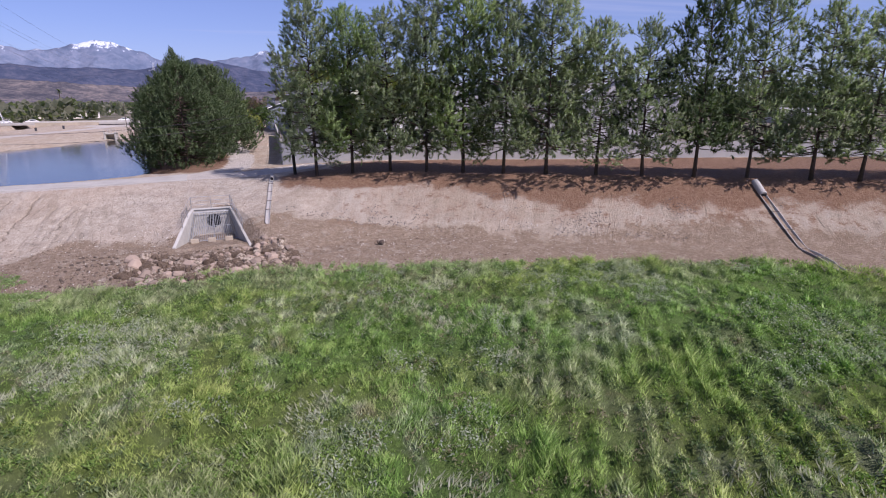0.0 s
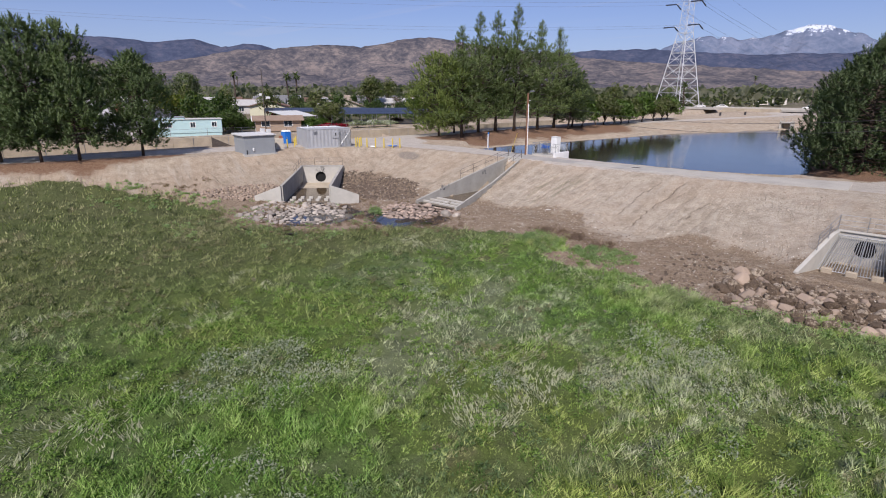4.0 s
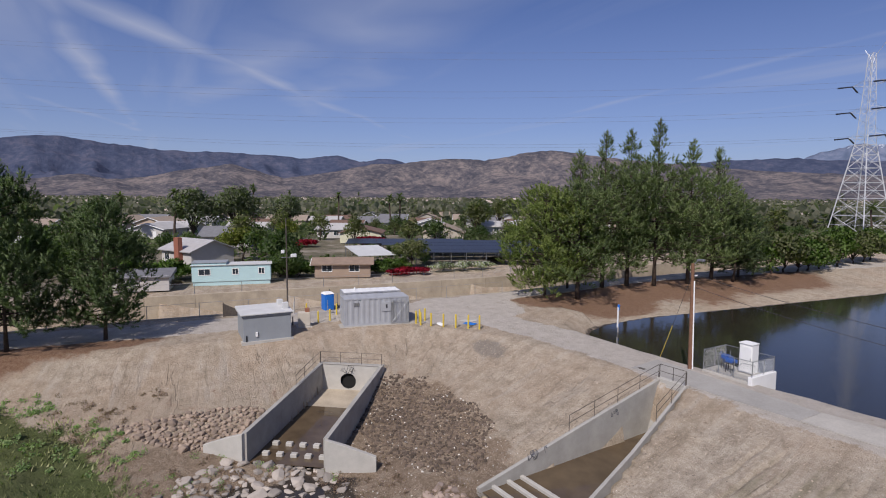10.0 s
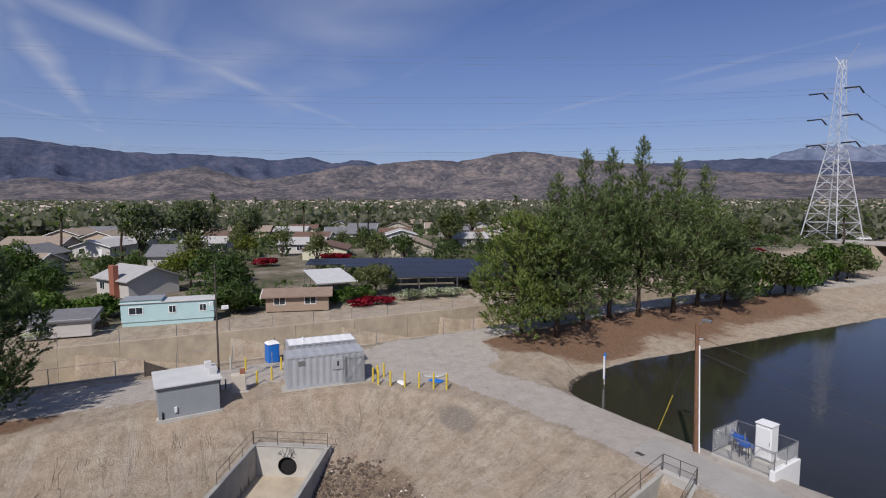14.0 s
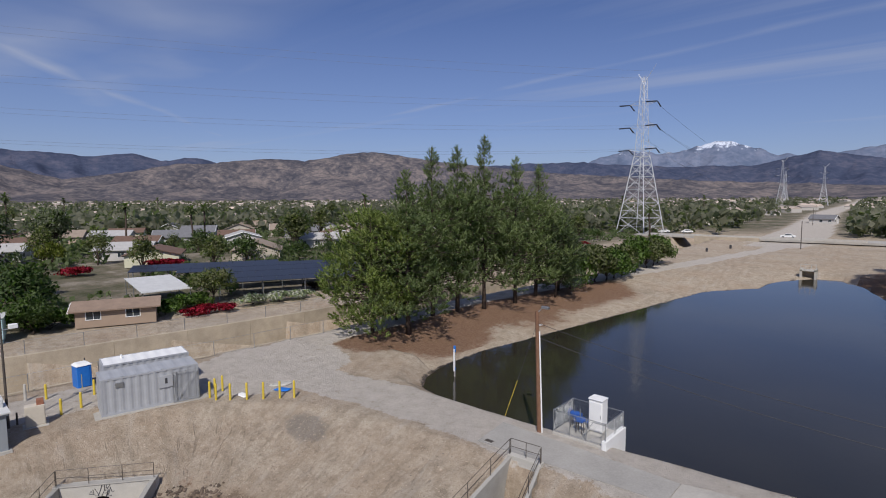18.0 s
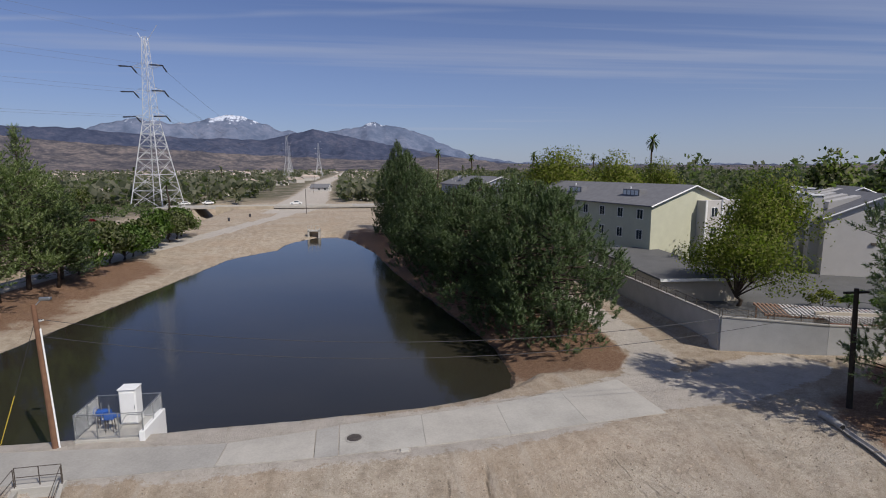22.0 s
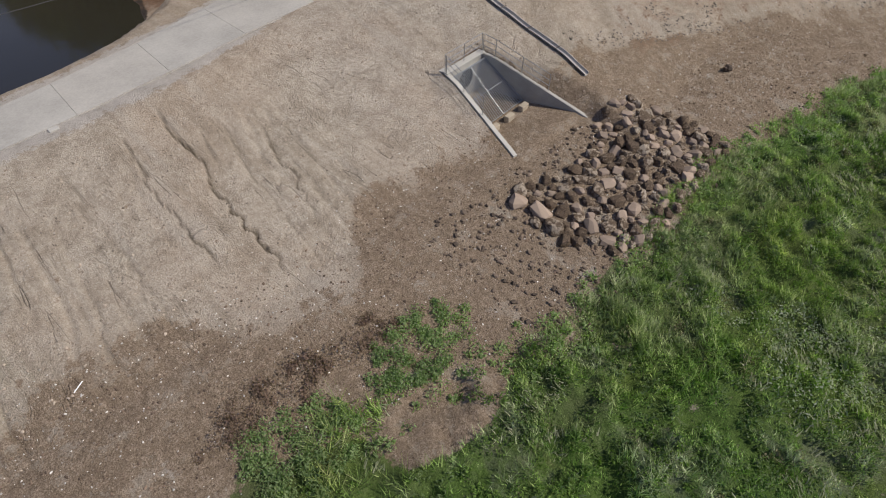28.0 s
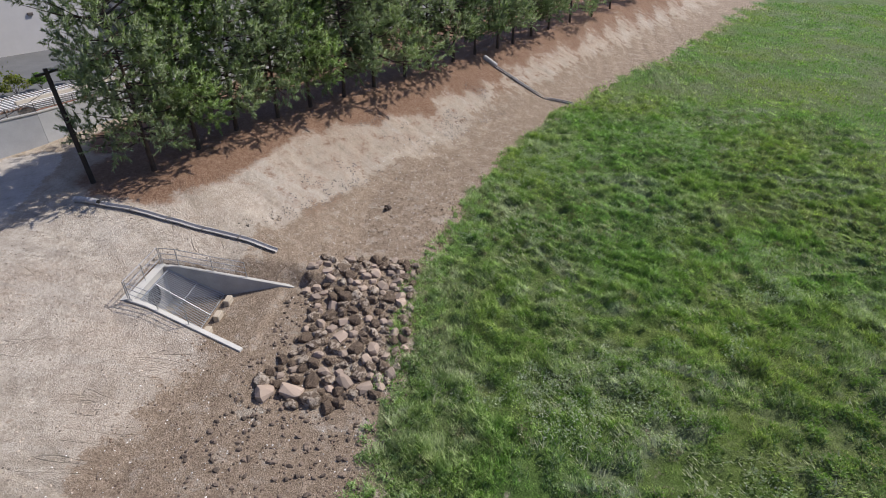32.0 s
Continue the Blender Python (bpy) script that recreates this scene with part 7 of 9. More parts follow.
def townhouse(m, label, seed):
    o = thing("townhouse", m, label, "building")
    gable(o, 12.5, 16, 7.6, 2.9, stucco_grey, shingle_grey, 0.45)
    for k in range(3):
        x = -6.2 + 0.2 * k
        y = 2.0 + 4.6 * k
        ch = part("chimney", Geo().box((-7.4, y, 0), (-6.1, y + 1.8, 10.2), None, 0.03), stucco_grey, o)
        part("chimney_cap", Geo().box((-7.5, y - 0.1, 10.2), (-6.0, y + 1.9, 10.35)), white_paint, ch)
        bal = part("balcony", Geo().box((-8.0, y + 2.0, 3.1), (-6.2, y + 4.4, 4.2), None, 0.03), stucco_grey, o)
        part("balcony_opening", Geo().box((-6.28, y + 2.1, 4.2), (-6.22, y + 4.3, 6.4)), glass_dark, bal)
        window(o, pose(-6.25, y + 3.2, 0.9, 0, 0, -90))
        part("dormer", Geo().prism([(-5.0, y + 1.8, 7.9), (-1.5, y + 1.8, 7.9), (-1.5, y + 4.2, 7.9), (-5.0, y + 4.2, 7.9)], [(-5.0, y + 1.8, 9.3), (-1.5, y + 1.8, 10.2), (-1.5, y + 4.2, 10.2), (-5.0, y + 4.2, 9.3)]), stucco_grey, o)
    part("wall_lamp", Geo().box((-1.2, -0.18, 4.2), (-0.6, 0, 4.5), None, 0.02), steel_dark, o)
    return o


t1 = townhouse(pose(79.5, 30.5, 0.75, 0, 0, -26), "pale stucco townhouse with tall chimneys and grey roof", 1)
copy_thing(t1, pose(97, 52, 0.75, 0, 0, -26))
copy_thing(t1, pose(95, 14, 0.75, 0, 0, -24))
copy_thing(t1, pose(116, 36, 0.75, 0, 0, -26))
copy_thing(t1, pose(72, 62, 0.75, 0, 0, -26))

garage = thing("carport", pose(46.2, 22.5, 0.8, 0, 0, -4), "flat roofed garage row behind the block wall", "garage")
part("wall", Geo().box((0, 0, 0), (8.5, 22, 2.3)), block_tan, garage)
part("roof", Geo().box((-0.3, -0.4, 2.3), (8.8, 22.4, 2.5), None, 0.03), asphalt, garage)
part("fascia", Geo().box((-0.34, -0.44, 2.25), (8.84, -0.38, 2.55)), white_paint, garage)
pat = thing("patio_trellis", pose(52.0, 8.2, 0.8, 0, 0, -17), "slatted trellis roof over a tan patio wall", "trellis")
part("wall", Geo().box((0, 1.5, 0), (11, 1.8, 2.2)), block_tan, pat)
for k in range(34):
    part("slat", Geo().box((0.2 + 0.33 * k, -0.9, 1.9), (0.3 + 0.33 * k, 1.5, 2.0)), concrete_pale, pat)
part("beam", Geo().box((0, -0.9, 1.8), (11.3, -0.75, 1.92)), brick_red, pat)
for x, y, s in ((60.5, 17.8, 1.3), (62.6, 17.0, 1.0), (65.3, 16.2, 0.9), (68, 15.2, 1.1)):
    ms = broad_meshes(int(x), 1.6 * s, 1.1 * s, 0.2, leaf_spring if s > 1.2 else leaf_green, 6, 900, 0.11)
    tree("shrub", ms, pose(x, y, 0.86), "clipped green shrub in the patio bed", "", "shrub")


# ---- houses beyond the flood channel ----
def house(m, w, d, h, rise, wm, rm, label, seed=0, chimney=False):
    o = thing("house", m, label, "house")
    gable(o, w, d, h, rise, wm, rm, 0.55)
    for k in range(int(d / 4)):
        window(o, pose(w / 2, 1.8 + 4 * k, 0.95, 0, 0, 90), 1.4, 1.15)
        window(o, pose(-w / 2, 1.8 + 4 * k, 0.95, 0, 0, -90), 1.4, 1.15)
    window(o, pose(-w * 0.25, 0, 0.95), 1.5, 1.15)
    part("door", Geo().box((w * 0.2, -0.05, 0), (w * 0.2 + 0.95, 0.02, 2.05), None, 0.01), white_paint, o)
    if chimney:
        part("chimney", Geo().box((w / 2, d - 4.0, 0), (w / 2 + 0.8, d - 2.6, h + 2.2), None, 0.03), brick_red, o)
    return o


trailer = thing("mobile_home", pose(-55.2, -28.2, 0.35, 0, 0, 76), "turquoise mobile home behind the channel bank", "house")
part("body", Geo().box((0, 0, 0.35), (10.2, 3.2, 2.6), None, 0.04), turquoise, trailer)
part("raised_end", Geo().box((0, 0.02, 2.6), (4.4, 3.18, 2.95), None, 0.04), turquoise, trailer)
part("roof", Geo().box((-0.15, -0.15, 2.6), (10.35, 3.35, 2.68)), roof_white, trailer)
part("roof_trim", Geo().box((-0.05, -0.08, 2.95), (4.45, 3.25, 3.03)), shed_paint, trailer)
part("skirt", Geo().box((0.1, 0.1, -0.3), (10.1, 3.1, 0.36)), turquoise, trailer)
for x, w in ((0.9, 1.4), (5.2, 0.7), (8.6, 0.7)):
    window(trailer, pose(x + w / 2, 0, 1.35), w, 0.75)
house(pose(-56.1, -10.8, 0.35, 0, 0, -22.7), 4.6, 8.2, 2.1, 0.6, plain("brown plaster", (0.33, 0.25, 0.19), 0.9, 0, 0.1, 1, 0.1, 20), plain("tan brown shingle", (0.26, 0.19, 0.145), 0.9, 0, 0.2, 1.0, 0.4, 9), "low brown house with a shallow tan roof")
house(pose(-84.8, -26.9, 0.35, 0, 0, -65), 8.0, 9.5, 2.8, 1.6, stucco_grey, plain("pale roof shingle", (0.38, 0.37, 0.37), 0.9, 0, 0.15, 1, 0.3, 9), "white house with pale roof and brick chimney", 0, True)
lean = thing("garden_shed", pose(-57.5, -36.5, 0.35, 0, 0, -12), "small white shed with a sloping grey roof", "shed")
part("wall", Geo().box((0, 0, 0), (4.2, 6.4, 1.9)), stucco_grey, lean)
part("roof", Geo().prism([(-0.3, -0.3, 1.9), (4.5, -0.3, 1.7), (4.5, 6.7, 1.7), (-0.3, 6.7, 1.9)], [(-0.3, -0.3, 2.4), (4.5, -0.3, 1.85), (4.5, 6.7, 1.85), (-0.3, 6.7, 2.4)]), shingle_grey, lean)
window(lean, pose(4.2, 2.0, 0.6, 0, 0, 90), 1.0, 0.7)
aw = thing("carport", pose(-70.8, 0.2, 0.35, 0, 0, -8), "open carport with a sloping white metal roof", "carport")
part("roof", Geo().prism([(0, -1.2, 2.9), (0, 5.2, 2.9), (11.5, 5.2, 2.2), (11.5, -1.2, 2.2)][::-1], [(0, -1.2, 3.0), (0, 5.2, 3.0), (11.5, 5.2, 2.3), (11.5, -1.2, 2.3)][::-1]), roof_white, aw)
for x in (0.2, 5.5, 11.2):
    for y in (-1.0, 5.0):
        part("post", Geo().tube([(x, y, -0.1), (x, y, 2.9 - 0.06 * x)], 0.06, 6), steel_grey, aw)


def solar_row(x, y, turn, n):
    o = thing("solar_carport", pose(x, y, 0.35, 0, 0, turn), "long low carport covered with dark solar panels", "solar panels", "solar carports")
    for k in range(n):
        for j in range(2):
            x0, y0 = 2.05 * k, 2.6 * j
            part("panel", Geo().prism([(x0, y0, 2.45 + 0.12 * y0), (x0 + 2.0, y0, 2.45 + 0.12 * y0), (x0 + 2.0, y0 + 2.5, 2.45 + 0.12 * (y0 + 2.5)), (x0, y0 + 2.5, 2.45 + 0.12 * (y0 + 2.5))], [(x0, y0, 2.52 + 0.12 * y0), (x0 + 2.0, y0, 2.52 + 0.12 * y0), (x0 + 2.0, y0 + 2.5, 2.52 + 0.12 * (y0 + 2.5)), (x0, y0 + 2.5, 2.52 + 0.12 * (y0 + 2.5))]), solar_mat, o)
    for k in range(0, n + 1, 3):
        for y0 in (0.4, 4.6):
            part("post", Geo().tube([(2.05 * k, y0, -0.1), (2.05 * k, y0, 2.45 + 0.12 * y0)], 0.08, 6), steel_grey, o)
    part("beam", Geo().box((0, 2.4, 2.55), (2.05 * n, 2.6, 2.75)), steel_grey, o)


solar_row(-58.5, 7.5, 62, 11)
solar_row(-66.5, 8.5, 62, 13)
solar_row(-74.5, 8.0, 62, 14)
solar_row(-81.5, 3.0, 62, 12)

# planting along the bank
bushes = [("bougainvillea", leaf_red, 1.6, 2.5, "crimson flowering bougainvillea bush"), ("hedge_bush", leaf_green, 2.0, 2.2, "rounded dark green garden bush"), ("flowering_bush", leaf_white, 1.7, 2.6, "pale flowering garden bush"), ("dry_bush", leaf_bare, 1.4, 2.2, "leafless grey-brown garden shrub")]
bush_ms = [broad_meshes(300 + k, b[2], b[3], 0.15, b[1], 8, 1500, 0.17) for k, b in enumerate(bushes)]
for k, x, y, s in ((0, -50.9, 1.6, 0.9), (0, -50.4, 4.2, 0.8), (0, -51.8, 0.2, 0.6), (2, -51.6, 9.0, 1.0), (2, -50.8, 12.5, 1.0), (2, -50.2, 15.5, 0.9), (1, -55.0, -1.5, 1.0), (1, -56.0, 1.2, 1.1), (1, -57, 4.0, 1.0), (1, -58.5, -15.6, 1.6), (1, -56.8, -13.4, 1.3), (3, -54.4, -31.5, 1.0), (3, -54.2, -33.6, 0.9), (2, -53.9, -36.0, 0.8), (1, -62, -30, 1.6), (1, -64, -36, 1.9), (3, -55, 22, 1.0), (3, -53, 30, 1.3), (1, -54, 38, 1.3), (3, -56, 46, 1.5), (3, -55, 70, 1.7), (3, -56, 82, 1.8), (3, -58, 96, 1.8), (3, -57, 110, 1.8), (1, -58, 60, 1.7), (0, -104.6, 1.6, 1.3), (0, -101.8, 16.4, 1.6), (0, -103, 19, 1.3), (0, -60, 125, 0.8)):
    tree(bushes[k][0], bush_ms[k], pose(x, y, ground_z(x, y), 0, 0, RNG.uniform(0, 360)) @ Matrix.Diagonal((s, s, s, 1)), bushes[k][4], "", "bush")
town_trees = [broad_meshes(320, 8.5, 4.8, 1.2, leaf_town, 12, 1250, 0.33), broad_meshes(321, 10.5, 4.8, 1.4, leaf_olive, 12, 1250, 0.34), broad_meshes(322, 7.0, 4.2, 0.9, leaf_town, 11, 1100, 0.31), broad_meshes(323, 14.0, 6.0, 1.8, leaf_olive, 15, 1600, 0.42), broad_meshes(324, 8.0, 4.0, 2.0, leaf_bare, 8, 800, 0.24), pine_meshes(325, 12.0, 2.6, 1.0, needle_a, CONE, 46, 4, 9, 1.0, 0.6, 0.11), broad_meshes(326, 9.0, 5.0, 2.0, leaf_spring, 10, 1100, 0.4), broad_meshes(165, 13.0, 6.0, 2.6, leaf_spring, 18, 8000, 0.19)]
tree_lab = ("leafy green garden tree", "tall olive green eucalyptus tree", "dense dark green garden tree", "tall grey-green eucalyptus tree", "bare branched winter tree", "dark conical garden conifer", "yellow-green spring shade tree", "tall yellow-green acacia among the apartment blocks")
palms = [palm_meshes(330, 11.0), palm_meshes(331, 15.0)]
orange = broad_meshes(327, 5.6, 3.2, 1.4, leaf_olive, 14, 5000, 0.15)
dense = broad_meshes(329, 6.0, 3.0, 0.6, leaf_town, 14, 4200, 0.17)
gum = broad_meshes(334, 16.5, 6.2, 2.5, leaf_gum, 22, 5200, 0.34)
for x, y, ms, s, lab in ((-55.4, -15.4, dense, 0.85, "dense dark tree beside the mobile home"), (-74.5, -36.5, dense, 1.15, "round grey-green garden tree"), (-67.0, -43.0, dense, 1.2, "dense dark garden tree"), (-77.0, -45.5, dense, 1.4, "dense dark garden tree"), (-87.0, -41.0, dense, 1.5, "dense dark garden tree"), (-131.0, -21.0, gum, 1.0, "tall dark eucalyptus above the roofs"), (-135.0, -9.5, gum, 1.05, "tall dark eucalyptus above the roofs"), (-150.0, 8.0, gum, 0.9, "tall dark eucalyptus above the roofs"), (-118.0, 60.0, gum, 0.8, "tall dark eucalyptus above the roofs")):
    tree("garden_tree", ms, pose(x, y, ground_z(x, y), 0, 0, RNG.uniform(0, 360)) @ Matrix.Diagonal((s, s, s, 1)), lab)
tree("garden_tree", orange, pose(-57.2, 5.9, ground_z(-57.2, 5.9)), "round olive-green tree before the solar carports")
tree("garden_tree", town_trees[0], pose(-61.5, -15.0, 0.35) @ Matrix.Diagonal((0.8, 0.8, 0.8, 1)), "dark leafy tree beside the brown house")
tree("pepper_tree", broad_meshes(328, 7.5, 5.0, 1.6, leaf_spring, 11, 3000, 0.24, None, 1.2), pose(-82, -17, 0.35), "drooping bright green pepper tree")
HOUSES = [("tan", block_tan, shingle_tan), ("white", stucco_grey, shingle_grey), ("cream", stucco_cream, shingle_brown), ("grey", stucco_grey, plain("light roof shingle", (0.42, 0.41, 0.40), 0.9, 0, 0.15, 1, 0.3, 9)), ("brown", plain("sand plaster", (0.45, 0.36, 0.28), 0.9, 0, 0.1, 1, 0.1, 20), shingle_tan)]
protos = []
RT = random.Random(11)
taken = [(-55, -24, 9), (-53, -8, 8), (-80, -26, 9), (-70, 3, 9), (-66, 25, 18), (-57, -33, 6), (-104, 1.6, 4), (-102, 17, 5), (-131, -21, 5), (-135, -9.5, 5)]


def free(x, y, r):
    return all(math.hypot(x - a, y - b) > r + c for a, b, c in taken)


def visible(x, y):
    """The town that lies open to view: north and west."""
    a = math.degrees(math.atan2(-(x - 18), y + 29))
    return -40 < a < 112


n_h = 0
for ring in range(4000):
    x, y = (RT.uniform(-260, -105), RT.uniform(-140, 200)) if ring % 3 else (RT.uniform(-430, 10), RT.uniform(-190, 460))
    if x > -96 - max(0, -y) * 0.2 or (x > -130 and y > 130) or not visible(x, y) or (y > 150 and -75 < x < 2) or not free(x, y, 9) or n_h > 165:
        continue
    taken.append((x, y, 9))
    k, turn = n_h % 5, RT.choice((60, 150, 240, 330)) + RT.uniform(-6, 6)
    m = pose(x, y, ground_z(x, y), 0, 0, turn)
    if n_h < 5:
        protos.append(house(m, RT.uniform(8.5, 11), RT.uniform(11, 16), 2.7, RT.uniform(1.3, 2.2), HOUSES[k][1], HOUSES[k][2], f"single storey {HOUSES[k][0]} suburban house with shingle roof"))
    else:
        copy_thing(protos[k], m)
    n_h += 1
for x, y, t in ((20, 230, 80), (45, 260, 10), (85, 210, 60), (120, 250, 80), (150, 190, 30), (-15, 330, 80), (170, 120, 60), (190, 60, 10), (60, 330, 20), (140, 320, 70)):
    copy_thing(protos[n_h % 5], pose(x, y, ground_z(x, y), 0, 0, t))
    taken.append((x, y, 10))
    n_h += 1
n_t = 0
for k in range(4000):
    if k % 5 == 0:
        x, y = RT.uniform(25, 260), RT.uniform(40, 330)
    elif k % 2 == 0:
        x, y = RT.uniform(-150, -58), RT.uniform(-90, 150)
    else:
        x, y = RT.uniform(-420, 0), RT.uniform(-190, 470)
    if (x < 20 and x > -60 - max(0, -y) * 0.35 and y < 240) or (20 <= x < 100 and y < 78) or (20 <= x and y < 100 and x < 44) or not visible(x, y) or (y > 150 and -75 < x < 2) or not free(x, y, 2.5) or n_t > 310:
        continue
    taken.append((x, y, 2.5))
    q = RT.choice((0, 0, 1, 1, 2, 2, 2, 3, 4, 5, 6, 0)) if x < 10 else RT.choice((0, 1, 3, 6, 6, 2, 4))
    if RT.random() < 0.06:
        ob = tree("palm_tree", palms[n_t % 2], pose(x, y, ground_z(x, y), 0, 0, RT.uniform(0, 360)), "tall fan palm above the rooftops", "", "palm")
    else:
        s = RT.uniform(0.42, 0.85) if x > -165 else RT.uniform(0.6, 1.05)
        tree("town_tree", town_trees[q], pose(x, y, ground_z(x, y), 0, 0, RT.uniform(0, 360)) @ Matrix.Diagonal((s, s, s * RT.uniform(0.85, 1.15), 1)), tree_lab[q])
    n_t += 1
for az, dist, h in ((-27.5, 175, 22), (-16, 260, 20), (-18.5, 270, 19), (-22, 300, 20), (-6, 240, 21), (-9.5, 260, 19), (-31.5, 240, 17), (88.5, 150, 13), (80.5, 230, 16), (72, 190, 13), (66.5, 175, 12), (65.4, 180, 12.5), (93, 160, 12), (20.5, 215, 10)):
    x, y = 18 - math.sin(radians(az)) * dist, -29 + math.cos(radians(az)) * dist
    tree("palm_tree", palms[int(h) % 2], pose(x, y, ground_z(x, y), 0, 0, RT.uniform(0, 360)) @ Matrix.Diagonal((1.3, 1.3, h / (11.0, 15.0)[int(h) % 2], 1)), "tall fan palm above the rooftops", "", "palm")
for x, y, q, s in ((62, 30, 7, 0.85), (66, 33, 7, 1.0), (60, 62, 7, 0.9), (52.5, 79, 7, 1.3), (57, 83, 7, 1.35), (72, 92, 7, 1.3), (84, 95, 7, 1.2), (58, 84, 3, 0.9), (90, 70, 1, 1.2), (104, 66, 3, 1.2), (112, 58, 3, 1.3), (100, 38, 1, 1.1), (40, 70, 0, 0.8), (36, 60, 6, 0.8), (38, 105, 4, 1.2), (46, 112, 4, 1.3), (34, 120, 6, 1.0), (30, 135, 0, 1.0)):
    tree("shade_tree", town_trees[q], pose(x, y, ground_z(x, y) if x < 43 else 0.8, 0, 0, RT.uniform(0, 360)) @ Matrix.Diagonal((s, s, s, 1)), tree_lab[q])


def levee(x, y):
    """The open strip of the levee road and channel beyond the pond."""
    axis_x = np.interp(y, [165, 240, 540, 3400], [-14, -17, -42, -170])
    return (y > 150) & (x > axis_x - 26) & (x < axis_x + 15)


# far roofs and woods, too many and too small to pick apart
def far_town():
    rng = np.random.RandomState(9)
    g_wall, g_roof = Geo(), Geo()
    for k in range(1500):
        az, r = radians(rng.uniform(-30, 108)), 300 + 1900 * rng.rand() ** 1.2
        x, y = 18 - math.sin(az) * r, -29 + math.cos(az) * r
        if levee(x, y):
            continue
        z, t = ground_z(x, y), rng.rand() * 3
        m = pose(x, y, z, 0, 0, math.degrees(t))
        w, d, h = rng.uniform(9, 16), rng.uniform(10, 26), rng.uniform(2.6, 4)
        g_wall.box((-w / 2, -d / 2, 0), (w / 2, d / 2, h), m)
        g_roof.prism([m @ Vector(p) for p in ((-w / 2 - 0.5, -d / 2, h), (w / 2 + 0.5, -d / 2, h), (0, -d / 2, h + w * 0.16))], [m @ Vector(p) for p in ((-w / 2 - 0.5, d / 2, h), (w / 2 + 0.5, d / 2, h), (0, d / 2, h + w * 0.16))])
    far = thing("distant_houses", pose(0, 0, 0), "many pale low houses far across the valley", "houses", kind="stuff")
    part("wall", g_wall, varied("distant plaster", (0.58, 0.55, 0.51), 0.9, 0.35), far)
    part("roof", g_roof, varied("distant roofing", (0.40, 0.36, 0.33), 0.9, 0.5, 0.1), far)
    co, fa = [], []
    n = 9000
    az = np.radians(rng.uniform(-42, 112, n))
    r = 240 + 2100 * rng.rand(n) ** 1.5
    x, y = 18 - np.sin(az) * r, -29 + np.cos(az) * r
    ok = ~levee(x, y)
    x, y, r = x[ok], y[ok], r[ok]
    z, s = height(x, y), rng.uniform(2.2, 5.2, len(x))
    L = 17
    d = rng.normal(size=(len(x), L, 3))
    d /= np.linalg.norm(d, axis=2)[..., None]
    c = np.stack([x, y, z + s * 1.05], -1)[:, None] + d * (s[:, None, None] * np.array([1, 1, 1.0]) * rng.uniform(0.5, 1.0, (len(x), L, 1)))
    u = rng.normal(size=(len(x), L, 3))
    u /= np.linalg.norm(u, axis=2)[..., None]
    w = np.cross(u, rng.normal(size=(len(x), L, 3)))
    w /= np.linalg.norm(w, axis=2)[..., None]
    q = s[:, None, None] * rng.uniform(0.26, 0.46, (len(x), L, 1))
    vs = np.stack([c - u * q, c + w * q, c + u * q, c - w * q], 2).reshape(-1, 3)
    tagged(new("distant_woods", raw_mesh("distant_woods", vs, np.arange(len(vs)).reshape(-1, 4), leafy("distant tree leaves", (0.058, 0.070, 0.044), (0.15, 0.155, 0.095)))), "distant woods and garden trees across the valley", "woods", kind="stuff")


far_town()


def garden_growth():
    """Hedges, shrubs and low trees between the houses, too many to count."""
    rng = np.random.RandomState(19)
    n = 5200
    x, y = rng.uniform(-270, -57, n), rng.uniform(-120, 190, n)
    away = np.min([np.hypot(x - a, y - b) - 0.62 * c for a, b, c in taken if c > 6], axis=0)
    ok = (away > 0) & (wave_noise(x, y, 26, 44) + 0.5 * wave_noise(x, y, 9, 45) > -0.25) & (x < -60 - np.maximum(0, -y) * 0.25)
    x, y = x[ok], y[ok]
    s, L = rng.uniform(0.7, 1.9, len(x)) * (1 + 0.25 * (x < -105)), 20
    d = rng.normal(size=(len(x), L, 3))
    d /= np.linalg.norm(d, axis=2)[..., None]
    c = np.stack([x, y, height(x, y) + s * 0.6], -1)[:, None] + d * s[:, None, None] * np.array([1, 1, 0.75]) * rng.uniform(0.5, 1.0, (len(x), L, 1))
    u = rng.normal(size=(len(x), L, 3))
    u /= np.linalg.norm(u, axis=2)[..., None]
    w = np.cross(u, rng.normal(size=(len(x), L, 3)))
    w /= np.linalg.norm(w, axis=2)[..., None]
    q = s[:, None, None] * rng.uniform(0.22, 0.40, (len(x), L, 1))
    vs = np.stack([c - u * q, c + w * q * 0.6, c + u * q, c - w * q * 0.6], 2).reshape(-1, 3)
    tagged(new("garden_shrubs", raw_mesh("garden_shrubs", vs, np.arange(len(vs)).reshape(-1, 4), leafy("garden shrub leaves", (0.036, 0.056, 0.022), (0.12, 0.15, 0.065)))), "hedges and shrubs crowding the gardens", "shrubs", kind="stuff")


garden_growth()


